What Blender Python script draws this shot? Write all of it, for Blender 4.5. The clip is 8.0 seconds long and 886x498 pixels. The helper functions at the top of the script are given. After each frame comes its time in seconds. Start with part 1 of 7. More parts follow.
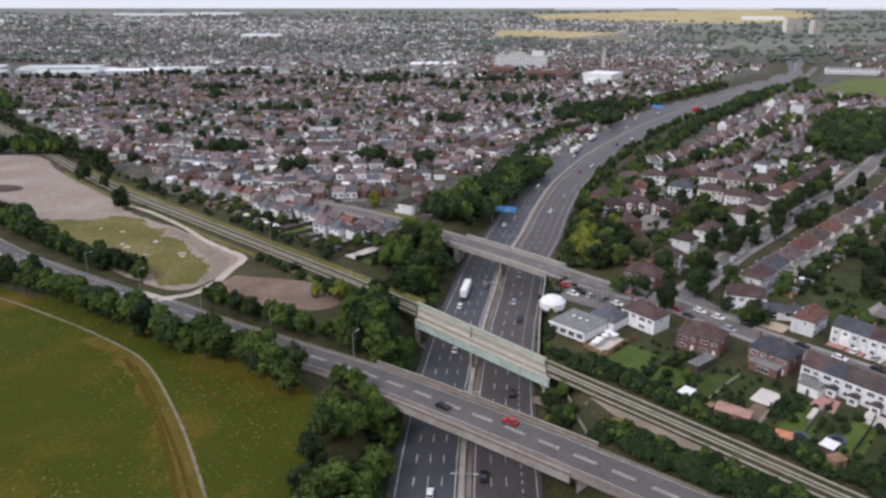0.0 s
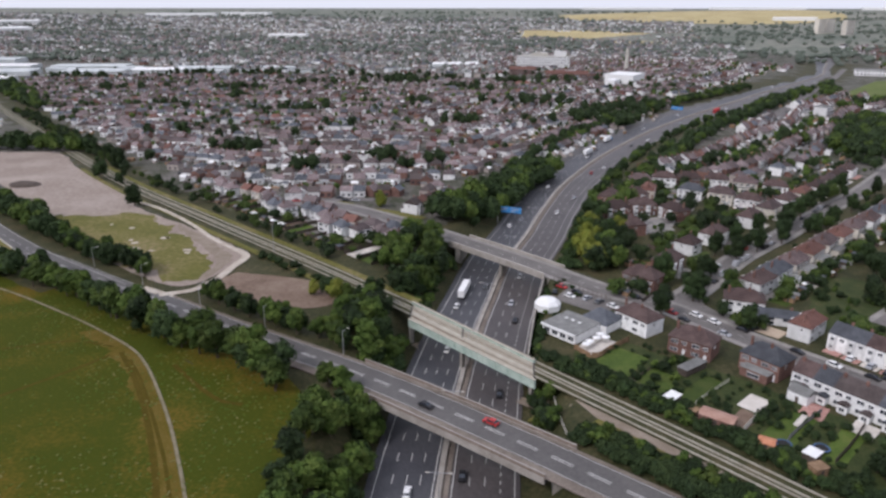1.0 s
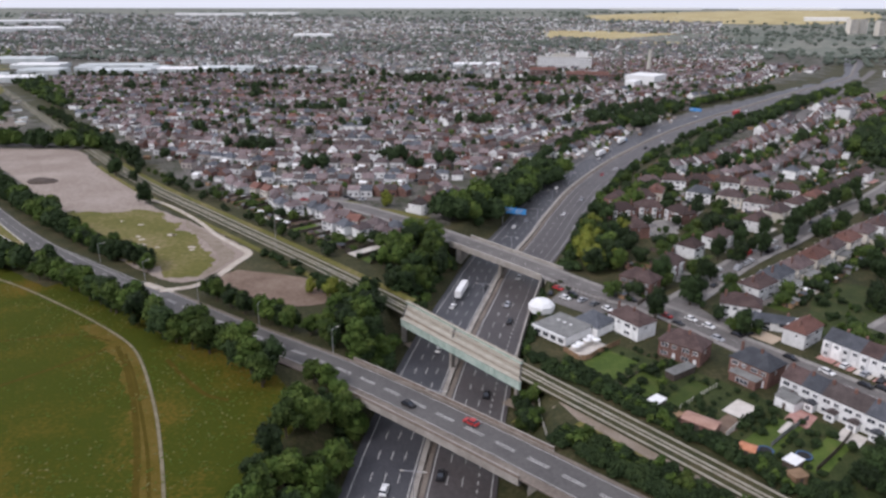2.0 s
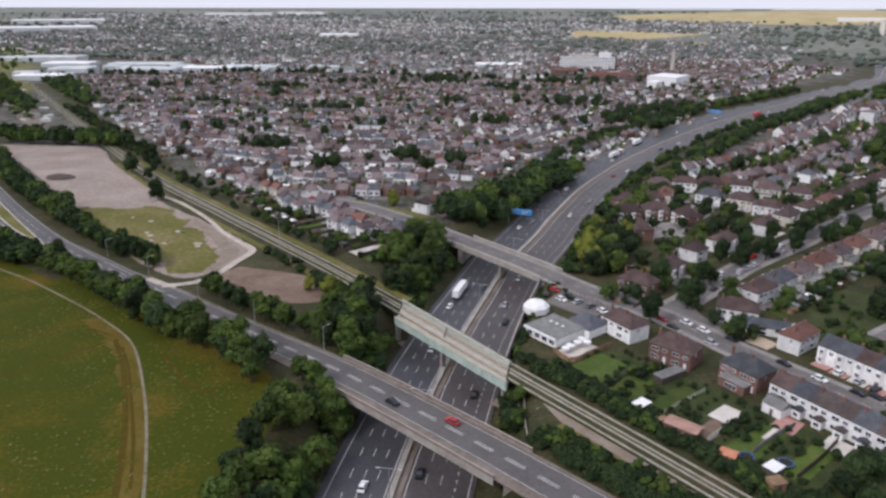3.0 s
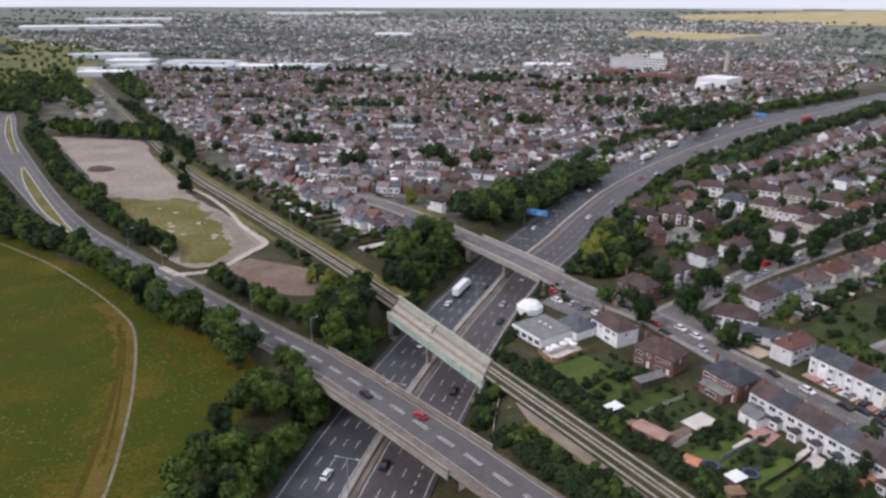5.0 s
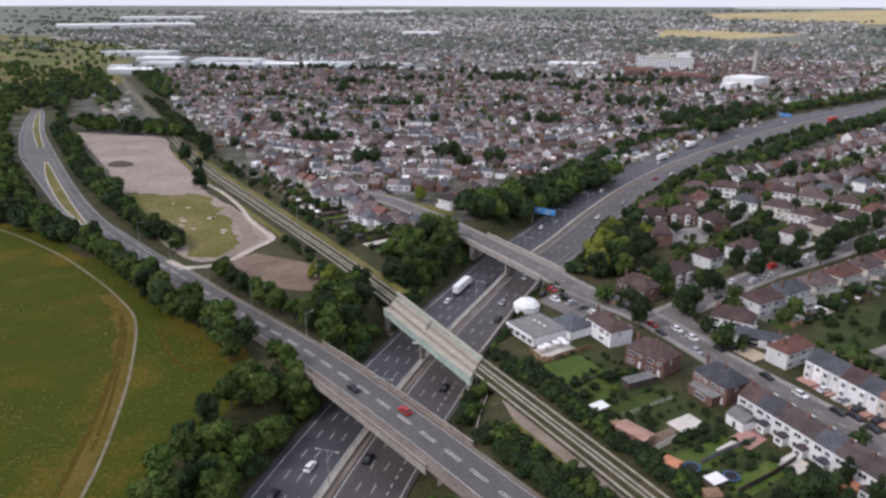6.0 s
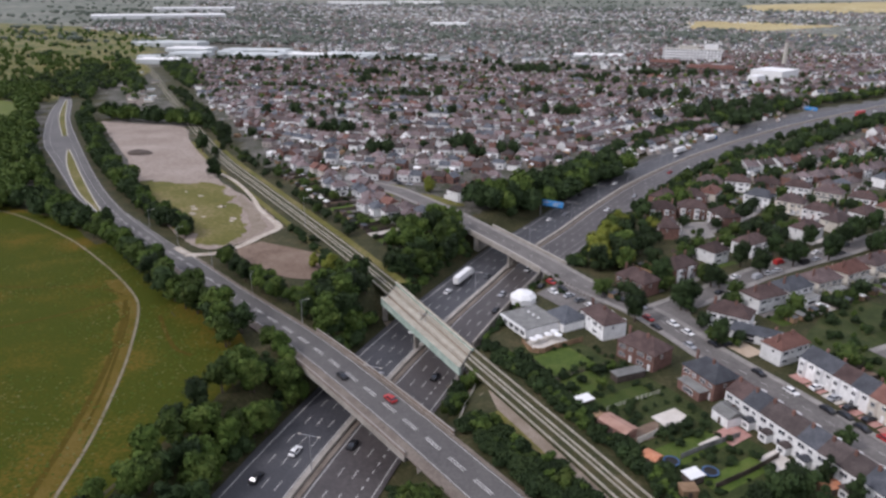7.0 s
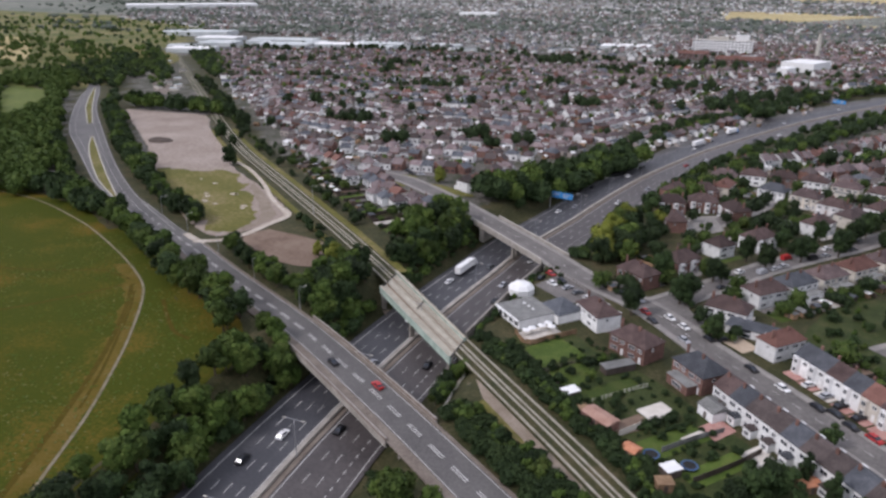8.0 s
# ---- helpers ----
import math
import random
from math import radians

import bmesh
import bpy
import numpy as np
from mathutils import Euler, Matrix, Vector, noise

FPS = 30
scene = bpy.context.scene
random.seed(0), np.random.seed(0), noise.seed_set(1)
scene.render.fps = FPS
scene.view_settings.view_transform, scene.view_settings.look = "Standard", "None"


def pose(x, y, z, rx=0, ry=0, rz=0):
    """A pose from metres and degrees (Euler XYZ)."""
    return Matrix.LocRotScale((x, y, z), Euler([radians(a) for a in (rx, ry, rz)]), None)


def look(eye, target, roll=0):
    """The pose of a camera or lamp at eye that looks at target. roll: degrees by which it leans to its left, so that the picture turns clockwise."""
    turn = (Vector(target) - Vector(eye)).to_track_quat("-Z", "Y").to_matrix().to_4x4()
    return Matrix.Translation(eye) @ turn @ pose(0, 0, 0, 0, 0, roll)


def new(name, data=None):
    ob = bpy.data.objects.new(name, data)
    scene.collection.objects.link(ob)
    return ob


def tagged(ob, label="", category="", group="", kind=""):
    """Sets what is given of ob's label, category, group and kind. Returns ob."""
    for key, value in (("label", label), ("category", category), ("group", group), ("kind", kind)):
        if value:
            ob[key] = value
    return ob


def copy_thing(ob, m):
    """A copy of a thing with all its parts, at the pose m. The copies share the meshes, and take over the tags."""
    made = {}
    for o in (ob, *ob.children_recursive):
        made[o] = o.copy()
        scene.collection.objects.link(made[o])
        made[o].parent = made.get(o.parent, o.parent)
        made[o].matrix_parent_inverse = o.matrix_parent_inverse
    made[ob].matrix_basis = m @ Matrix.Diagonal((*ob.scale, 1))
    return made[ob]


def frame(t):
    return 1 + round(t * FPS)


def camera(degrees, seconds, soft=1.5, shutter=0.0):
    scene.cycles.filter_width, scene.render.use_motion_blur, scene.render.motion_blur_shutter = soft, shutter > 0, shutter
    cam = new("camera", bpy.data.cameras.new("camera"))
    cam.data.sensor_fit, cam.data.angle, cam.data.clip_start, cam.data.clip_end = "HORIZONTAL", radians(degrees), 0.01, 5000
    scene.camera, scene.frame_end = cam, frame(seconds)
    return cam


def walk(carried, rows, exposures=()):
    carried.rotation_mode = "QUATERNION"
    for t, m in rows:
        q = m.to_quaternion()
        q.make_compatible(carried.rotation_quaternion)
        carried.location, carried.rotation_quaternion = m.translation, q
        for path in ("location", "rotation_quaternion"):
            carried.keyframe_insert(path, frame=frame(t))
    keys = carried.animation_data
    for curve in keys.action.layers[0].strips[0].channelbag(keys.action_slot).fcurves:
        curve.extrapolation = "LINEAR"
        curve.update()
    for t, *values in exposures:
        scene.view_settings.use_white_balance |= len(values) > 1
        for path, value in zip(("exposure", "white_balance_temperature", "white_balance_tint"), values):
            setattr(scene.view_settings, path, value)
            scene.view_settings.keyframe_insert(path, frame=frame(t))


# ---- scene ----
cam = camera(64.6, 8.0, soft=2.7)
METRES, EYE, TILT, LEAN, TURN = 86.0, 107.0, -19.2, 0.0, 0.0
ROWS = [
    (0.0, 0.0, 0.0, 0.0, 0.0, 0.0, 0.0),
    (0.5, 0.0622, -0.0053, 0.0007, 1.06, -0.01, -0.38),
    (1.0, 0.1244, -0.0091, 0.0014, 2.1, -0.02, -0.77),
    (1.5, 0.1872, -0.0123, 0.0026, 3.13, -0.04, -1.13),
    (3.0, 0.3745, -0.0154, 0.0089, 6.25, -0.14, -2.25),
    (3.5, 0.4361, -0.0146, 0.0098, 7.38, -0.22, -2.7),
    (4.0, 0.498, -0.0118, 0.0105, 8.52, -0.28, -3.12),
    (4.5, 0.5603, -0.0084, 0.0118, 9.64, -0.36, -3.48),
    (6.0, 0.7479, 0.0101, 0.0165, 13.09, -0.67, -4.61),
    (6.5, 0.8099, 0.0193, 0.0189, 14.24, -1.06, -4.99),
    (7.0, 0.8715, 0.0283, 0.0229, 15.4, -1.54, -5.38),
    (7.5, 0.9332, 0.0383, 0.0273, 16.59, -2.02, -5.78),
    (8.0, 0.9946, 0.0497, 0.032, 17.83, -2.53, -6.22),
]
walk(cam, [(t, pose(0, 0, EYE, TILT, LEAN, TURN) @ pose(METRES * x, METRES * y, METRES * z, 90 + pitch, roll, yaw)) for t, x, y, z, yaw, pitch, roll in ROWS],
     [(0.0, 0.32, 6150, 17), (8.0, 0.33, 6150, 18)])

# ---- sky and light: a bright overcast evening ----
world = bpy.data.worlds.new("sky")
scene.world = world
world.use_nodes = True
wn, wl = world.node_tree.nodes, world.node_tree.links
sky = wn.new("ShaderNodeTexSky")
sky.sky_type, sky.sun_disc = "NISHITA", False
sky.sun_elevation, sky.sun_rotation = radians(44), radians(-130)
sky.air_density, sky.dust_density = 1.0, 3.0
cloud = wn.new("ShaderNodeMixRGB")
cloud.inputs[0].default_value = 0.8
cloud.inputs[2].default_value = (9.6, 9.9, 10.6, 1)
wl.new(sky.outputs[0], cloud.inputs[1])
wl.new(cloud.outputs[0], wn["Background"].inputs[0])
wn["Background"].inputs[1].default_value = 0.082
sun = new("sun", bpy.data.lights.new("sun", "SUN"))
sun.data.energy, sun.data.angle, sun.data.color = 1.5, radians(12), (1.0, 0.96, 0.91)
sun.matrix_world = look((-55, -45, 68), (0, 0, 0))

# ---- materials ----


def material(name, stops, scale=1.0, rough=0.85, bump=0.2, fine=9.0, metal=0.0, jitter=0.0, island=False, mix=0.5, detail=4.0, spread=0.15, spec=0.25):
    """A surface whose colour runs over the stops by a coarse and a fine noise, in metres."""
    m = bpy.data.materials.new(name)
    m.use_nodes = True
    n, l = m.node_tree.nodes, m.node_tree.links
    bsdf = n["Principled BSDF"]
    bsdf.inputs["Roughness"].default_value, bsdf.inputs["Metallic"].default_value = rough, metal
    bsdf.inputs["Specular IOR Level"].default_value = spec
    geo = n.new("ShaderNodeNewGeometry")
    a, b = n.new("ShaderNodeTexNoise"), n.new("ShaderNodeTexNoise")
    for tex, s in ((a, scale), (b, scale * fine)):
        tex.inputs["Scale"].default_value, tex.inputs["Detail"].default_value = s, detail
        l.new(geo.outputs["Position"], tex.inputs["Vector"])
    blend = n.new("ShaderNodeMixRGB")
    blend.inputs[0].default_value = mix
    l.new(a.outputs[0], blend.inputs[1]), l.new(b.outputs[0], blend.inputs[2])
    ramp = n.new("ShaderNodeValToRGB")
    els = ramp.color_ramp.elements
    while len(els) < len(stops):
        els.new(0.5)
    for i, c in enumerate(stops):
        els[i].position = 0.5 - spread + 2 * spread * i / max(1, len(stops) - 1)
        els[i].color = (*c, 1)
    l.new(blend.outputs[0], ramp.inputs[0])
    out = ramp.outputs[0]
    if jitter:
        rnd = geo.outputs["Random Per Island"] if island else n.new("ShaderNodeObjectInfo").outputs["Random"]
        mr = n.new("ShaderNodeMapRange")
        mr.inputs[3].default_value, mr.inputs[4].default_value = 1 - jitter, 1 + jitter
        l.new(rnd, mr.inputs[0])
        mul = n.new("ShaderNodeVectorMath")
        mul.operation = "SCALE"
        l.new(out, mul.inputs[0]), l.new(mr.outputs[0], mul.inputs["Scale"])
        out = mul.outputs[0]
    l.new(out, bsdf.inputs["Base Color"])
    if bump:
        bp = n.new("ShaderNodeBump")
        bp.inputs["Strength"].default_value, bp.inputs["Distance"].default_value = bump, 0.1
        l.new(b.outputs[0], bp.inputs["Height"])
        l.new(bp.outputs[0], bsdf.inputs["Normal"])
    return m


def glass(name, tint=(0.03, 0.035, 0.045)):
    m = bpy.data.materials.new(name)
    m.use_nodes = True
    b = m.node_tree.nodes["Principled BSDF"]
    b.inputs["Base Color"].default_value = (*tint, 1)
    b.inputs["Roughness"].default_value = 0.06
    return m


M = {
    "ground": material("garden_ground", [(0.020, 0.032, 0.009), (0.050, 0.052, 0.032), (0.108, 0.098, 0.086), (0.175, 0.158, 0.148)], 0.09, fine=6),
    "scrub": material("hillside_scrub", [(0.035, 0.060, 0.012), (0.085, 0.095, 0.022), (0.15, 0.135, 0.045), (0.24, 0.20, 0.10)], 0.012, fine=9),
    "bank": material("bank_grass", [(0.020, 0.026, 0.008), (0.040, 0.040, 0.014), (0.076, 0.062, 0.030)], 0.12, fine=8),
    "meadow": material("meadow_grass", [(0.112, 0.078, 0.013), (0.095, 0.073, 0.011), (0.068, 0.064, 0.008), (0.047, 0.056, 0.006), (0.042, 0.055, 0.006), (0.070, 0.066, 0.009), (0.104, 0.076, 0.013)], 0.024, fine=40, bump=1.0, mix=0.27, detail=7, spread=0.13, spec=0.05),
    "ochre": material("dry_ochre_grass", [(0.070, 0.062, 0.009), (0.105, 0.076, 0.015), (0.135, 0.098, 0.028)], 0.12, fine=14, bump=0.8, spec=0.05),
    "lawn": material("lawn_grass", [(0.034, 0.060, 0.009), (0.058, 0.090, 0.014), (0.090, 0.105, 0.026)], 0.25, jitter=0.35),
    "dry": material("dry_grass", [(0.075, 0.082, 0.012), (0.115, 0.105, 0.022), (0.19, 0.155, 0.07)], 0.05, fine=10),
    "earth": material("bare_earth", [(0.21, 0.165, 0.135), (0.27, 0.22, 0.185), (0.34, 0.285, 0.245)], 0.035, fine=16),
    "brownearth": material("brown_earth", [(0.12, 0.08, 0.055), (0.165, 0.115, 0.085), (0.21, 0.16, 0.12)], 0.09, fine=10),
    "gravel": material("pale_gravel", [(0.30, 0.25, 0.20), (0.42, 0.37, 0.31), (0.52, 0.47, 0.40)], 0.25, fine=8),
    "path": material("trodden_path", [(0.11, 0.10, 0.05), (0.18, 0.155, 0.10), (0.24, 0.21, 0.15)], 0.3),
    "asphalt": material("motorway_asphalt", [(0.031, 0.031, 0.037), (0.044, 0.044, 0.050), (0.064, 0.062, 0.067)], 0.07, fine=20, bump=0.05, rough=0.55, spec=0.5),
    "oldasphalt": material("worn_asphalt", [(0.072, 0.067, 0.065), (0.095, 0.089, 0.085), (0.122, 0.114, 0.108)], 0.08, fine=18, bump=0.05, rough=0.65, spec=0.35),
    "redasphalt": material("brownish_asphalt", [(0.042, 0.036, 0.036), (0.060, 0.051, 0.050), (0.082, 0.071, 0.068)], 0.07, fine=18, bump=0.05, rough=0.55, spec=0.5),
    "street": material("street_asphalt", [(0.102, 0.094, 0.089), (0.140, 0.129, 0.122), (0.185, 0.171, 0.161)], 0.1, fine=12),
    "pavement": material("pavement_slabs", [(0.17, 0.16, 0.15), (0.23, 0.215, 0.20), (0.29, 0.27, 0.25)], 0.3, fine=8),
    "paint": material("road_paint", [(0.30, 0.30, 0.28), (0.44, 0.43, 0.41), (0.56, 0.55, 0.53)], 0.6),
    "concrete": material("weathered_concrete", [(0.20, 0.18, 0.155), (0.29, 0.265, 0.235), (0.37, 0.345, 0.31)], 0.25, fine=10),
    "palecon": material("pale_concrete", [(0.34, 0.32, 0.28), (0.44, 0.42, 0.37), (0.54, 0.51, 0.46)], 0.4, fine=8),
    "brownsteel": material("rusty_parapet", [(0.13, 0.095, 0.075), (0.18, 0.14, 0.115), (0.24, 0.19, 0.16)], 0.5),
    "green_girder": material("pale_green_girder", [(0.26, 0.34, 0.29), (0.38, 0.46, 0.40), (0.50, 0.56, 0.50)], 0.3, rough=0.6),
    "steel": material("galvanised_steel", [(0.25, 0.25, 0.26), (0.33, 0.33, 0.34), (0.40, 0.40, 0.41)], 1.0, rough=0.5, metal=0.4),
    "white": material("white_render", [(0.55, 0.55, 0.54), (0.70, 0.70, 0.69), (0.80, 0.80, 0.79)], 0.5, jitter=0.16),
    "cream": material("cream_render", [(0.46, 0.42, 0.36), (0.57, 0.53, 0.46), (0.66, 0.62, 0.55)], 0.5, jitter=0.15),
    "pebble": material("grey_pebbledash", [(0.24, 0.205, 0.185), (0.32, 0.28, 0.255), (0.41, 0.37, 0.34)], 0.6, fine=12, jitter=0.25),
    "tanpath": material("tan_gravel_path", [(0.16, 0.125, 0.09), (0.21, 0.17, 0.13), (0.27, 0.225, 0.18)], 0.25, fine=10),
    "brick": material("red_brick", [(0.105, 0.058, 0.048), (0.155, 0.085, 0.068), (0.21, 0.125, 0.10)], 0.6, fine=14, jitter=0.2),
    "rooftile": material("brown_roof_tiles", [(0.096, 0.074, 0.075), (0.143, 0.112, 0.112), (0.200, 0.160, 0.157)], 0.35, fine=10, jitter=0.45, bump=0.5),
    "redtile": material("red_roof_tiles", [(0.105, 0.050, 0.040), (0.140, 0.069, 0.055), (0.185, 0.098, 0.078)], 0.35, fine=10, jitter=0.25, bump=0.5),
    "agedtile": material("aged_brown_tiles", [(0.040, 0.026, 0.024), (0.063, 0.042, 0.039), (0.096, 0.066, 0.061)], 0.35, fine=10, jitter=0.3, bump=0.5),
    "mauvetile": material("faded_brown_tiles", [(0.062, 0.044, 0.043), (0.092, 0.066, 0.064), (0.132, 0.098, 0.094)], 0.35, fine=10, jitter=0.3, bump=0.5),
    "oldslate": material("old_grey_slate", [(0.040, 0.043, 0.050), (0.060, 0.064, 0.073), (0.09, 0.094, 0.104)], 0.35, fine=10, jitter=0.25, bump=0.5),
    "slate": material("grey_slate", [(0.055, 0.06, 0.07), (0.085, 0.092, 0.105), (0.125, 0.13, 0.145)], 0.35, fine=10, jitter=0.25, bump=0.5),
    "darkroof": material("dark_roof_tiles", [(0.048, 0.038, 0.036), (0.072, 0.057, 0.054), (0.105, 0.085, 0.08)], 0.35, fine=10, jitter=0.25, bump=0.5),
    "felt": material("flat_roof_felt", [(0.115, 0.115, 0.110), (0.165, 0.165, 0.158), (0.23, 0.23, 0.22)], 0.4, jitter=0.3),
    "bark": material("bark", [(0.05, 0.038, 0.028), (0.08, 0.062, 0.045), (0.11, 0.09, 0.07)], 1.5),
    "leaf": material("tree_leaves", [(0.024, 0.046, 0.007), (0.045, 0.074, 0.012), (0.082, 0.110, 0.022)], 0.16, fine=6, jitter=0.35, bump=0),
    "leafdark": material("dark_tree_leaves", [(0.010, 0.020, 0.006), (0.018, 0.034, 0.009), (0.035, 0.055, 0.016)], 0.16, fine=6, jitter=0.35, bump=0),
    "leafyellow": material("yellow_green_leaves", [(0.08, 0.10, 0.012), (0.13, 0.15, 0.02), (0.19, 0.19, 0.035)], 0.16, fine=6, jitter=0.2, bump=0),
    "timber": material("timber_boards", [(0.16, 0.095, 0.055), (0.24, 0.155, 0.09), (0.33, 0.22, 0.14)], 0.7, jitter=0.3),
    "darktimber": material("dark_timber", [(0.055, 0.042, 0.035), (0.085, 0.066, 0.055), (0.12, 0.098, 0.082)], 0.7, jitter=0.2),
    "orange": material("orange_shed_roof", [(0.34, 0.135, 0.07), (0.45, 0.19, 0.105), (0.52, 0.25, 0.15)], 0.7),
    "terracotta": material("terracotta_tiles", [(0.24, 0.135, 0.10), (0.33, 0.20, 0.155), (0.40, 0.26, 0.21)], 0.5),
    "pinkpave": material("red_patio_slabs", [(0.30, 0.15, 0.125), (0.40, 0.22, 0.19), (0.47, 0.30, 0.26)], 0.5),
    "palepave": material("pale_patio_slabs", [(0.42, 0.38, 0.33), (0.54, 0.50, 0.45), (0.64, 0.60, 0.55)], 0.4),
    "yardsand": material("sandy_yard", [(0.34, 0.26, 0.19), (0.44, 0.35, 0.26), (0.52, 0.43, 0.33)], 0.3),
    "whitetop": material("white_sheeting", [(0.64, 0.64, 0.63), (0.72, 0.72, 0.71), (0.78, 0.78, 0.77)], 0.5),
    "blue": material("blue_sign", [(0.03, 0.17, 0.42), (0.045, 0.22, 0.50), (0.06, 0.27, 0.55)], 0.8, rough=0.5),
    "black": material("black_rubber", [(0.012, 0.012, 0.013), (0.02, 0.02, 0.02), (0.03, 0.03, 0.03)], 2.0),
    "bluemat": material("blue_pad", [(0.03, 0.06, 0.12), (0.05, 0.09, 0.17), (0.07, 0.12, 0.22)], 1.0),
    "red": material("red_paint", [(0.40, 0.02, 0.025), (0.50, 0.03, 0.035), (0.55, 0.05, 0.05)], 1.0, rough=0.35),
    "field_gold": material("stubble_field", [(0.30, 0.24, 0.10), (0.38, 0.31, 0.15), (0.46, 0.39, 0.21)], 0.01, fine=12),
    "field_green": material("pasture", [(0.070, 0.098, 0.018), (0.095, 0.120, 0.024), (0.125, 0.140, 0.036)], 0.02, fine=12),
    "gardengrass": material("rough_garden_grass", [(0.018, 0.030, 0.007), (0.034, 0.047, 0.011), (0.064, 0.064, 0.024)], 0.16, fine=9, bump=0.5),
    # distant ground kept pale, its base colour standing in for haze
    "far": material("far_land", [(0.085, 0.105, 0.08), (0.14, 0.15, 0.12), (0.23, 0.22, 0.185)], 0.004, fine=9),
    # leaf green paled and greyed: distance haze put into the colour
    "leafhaze": material("far_leaves", [(0.075, 0.095, 0.075), (0.105, 0.125, 0.10), (0.14, 0.155, 0.125)], 0.02, fine=6, bump=0),
    "worn": material("trampled_grass", [(0.050, 0.042, 0.006), (0.068, 0.051, 0.008), (0.092, 0.065, 0.012)], 0.3, spread=0.2, spec=0.05),
    "jointdark": material("dark_joint_steel", [(0.03, 0.03, 0.03), (0.05, 0.048, 0.045), (0.07, 0.066, 0.06)], 0.5),
    "palebeam": material("pale_beige_concrete", [(0.27, 0.245, 0.195), (0.36, 0.33, 0.27), (0.45, 0.42, 0.345)], 0.35, fine=10),
    "trackbed": material("brown_track_bed", [(0.13, 0.09, 0.06), (0.19, 0.135, 0.09), (0.24, 0.18, 0.12)], 0.35, fine=10),
    "beam": material("busway_beam", [(0.21, 0.19, 0.15), (0.30, 0.275, 0.225), (0.38, 0.355, 0.30)], 0.3, fine=10),
    "verge": material("brown_verge", [(0.115, 0.092, 0.075), (0.16, 0.132, 0.11), (0.21, 0.18, 0.15)], 0.2, fine=10),
    "paleroof": material("pale_sheet_roof", [(0.38, 0.41, 0.42), (0.47, 0.50, 0.50), (0.57, 0.59, 0.58)], 0.05),
    "weed": material("weed_green", [(0.045, 0.075, 0.005), (0.06, 0.092, 0.008), (0.08, 0.105, 0.012)], 0.1, bump=0),
    "weedpale": material("weed_pale", [(0.09, 0.10, 0.018), (0.13, 0.125, 0.035), (0.17, 0.155, 0.06)], 0.1, bump=0),
    "glass": glass("window_glass"),
}


def paint(name, c, rough=0.3):
    return material(name, [tuple(v * 0.9 for v in c), c, tuple(min(1, v * 1.06) for v in c)], 1.0, rough=rough, bump=0)


CARS = [paint("car_white", (0.72, 0.72, 0.71)), paint("car_silver", (0.36, 0.37, 0.39)), paint("car_black", (0.018, 0.018, 0.02)),
        paint("car_red", (0.36, 0.03, 0.03)), paint("car_blue", (0.04, 0.10, 0.26)), paint("car_grey", (0.11, 0.115, 0.12))]

# ---- plan ----
MOTORWAY = [(2.0, -400, -2), (3.0, 30, -2), (4.0, 100, -2), (5.0, 136, -2), (7.0, 165, -2), (10.2, 195, -2), (15.2, 228, -1.8), (20.8, 257, -1.6), (27.4, 291, -1.2), (39.7, 330, -0.5),
            (51, 371, 0), (71.5, 433, 1.0), (112, 519.5, 2.5), (187, 646.5, 3.6), (306, 810, 4.2), (368, 893, 4.5), (545, 1123, 4.5),
            (615, 1258, 4.5), (676, 1382, 4.5), (720, 1486, 4.5), (735, 1630, 4.5), (712, 1870, 4.5), (600, 2300, 4.5)]
NEAR_ROAD = [(230, -20, 6.4), (120, 72, 6.6), (72, 108, 6.8), (50.4, 124.5, 7.0), (33.3, 137.8, 7.1), (10.5, 154.9, 7.2), (-4.3, 165.7, 7.2), (-23, 178.8, 7.0),
             (-43.3, 191.5, 6.8), (-69.2, 207.4, 6.6), (-100, 227.4, 6.5), (-122, 241, 6.4), (-154, 262, 6.4), (-210, 299, 6.4), (-270, 350, 6.4),
             (-342, 421, 6.4), (-400, 484, 6.4), (-470, 557, 6.5), (-530, 625, 6.8)]
BUSWAY = [(230, -30, 6.3), (150, 57, 6.3), (80, 132.6, 6.3), (29.2, 184.8, 6.3), (-11.3, 227, 6.3), (-50, 265, 6.3), (-116, 326.5, 6.3), (-193, 399, 6.3),
          (-297, 513, 6.3), (-413, 643, 6.3), (-700, 968, 6.3)]
STREET_BRIDGE = [(-120, 372, 6.25), (-62, 358, 6.3), (-38, 341, 6.6), (-12, 317.5, 7.0), (20, 285.5, 7.3), (40, 265.5, 7.2), (60, 245.5, 6.6), (76, 234.5, 6.2), (88, 222, 6.15),
                 (101, 205, 6.15), (117, 187, 6.15), (140, 160, 6.15), (200, 90, 6.15)]


def resample(pts, step):
    """A smooth line through the points, in even steps."""
    p = [Vector(q) for q in pts]
    p = [p[0] * 2 - p[1]] + p + [p[-1] * 2 - p[-2]]
    out = []
    for i in range(1, len(p) - 2):
        n = max(1, int((p[i + 1] - p[i]).length / step))
        for k in range(n):
            u = k / n
            a, b, c, d = p[i - 1], p[i], p[i + 1], p[i + 2]
            m0, m1 = (c - a) / 2, (d - b) / 2
            L = (c - b).length
            if (b - a).length > 1e-6:
                m0 = ((c - a) / ((c - a).length)) * L
            m1 = ((d - b) / ((d - b).length)) * L
            out.append(b * (2 * u**3 - 3 * u**2 + 1) + m0 * (u**3 - 2 * u**2 + u) + c * (3 * u**2 - 2 * u**3) + m1 * (u**3 - u**2))
    out.append(p[-2])
    return out


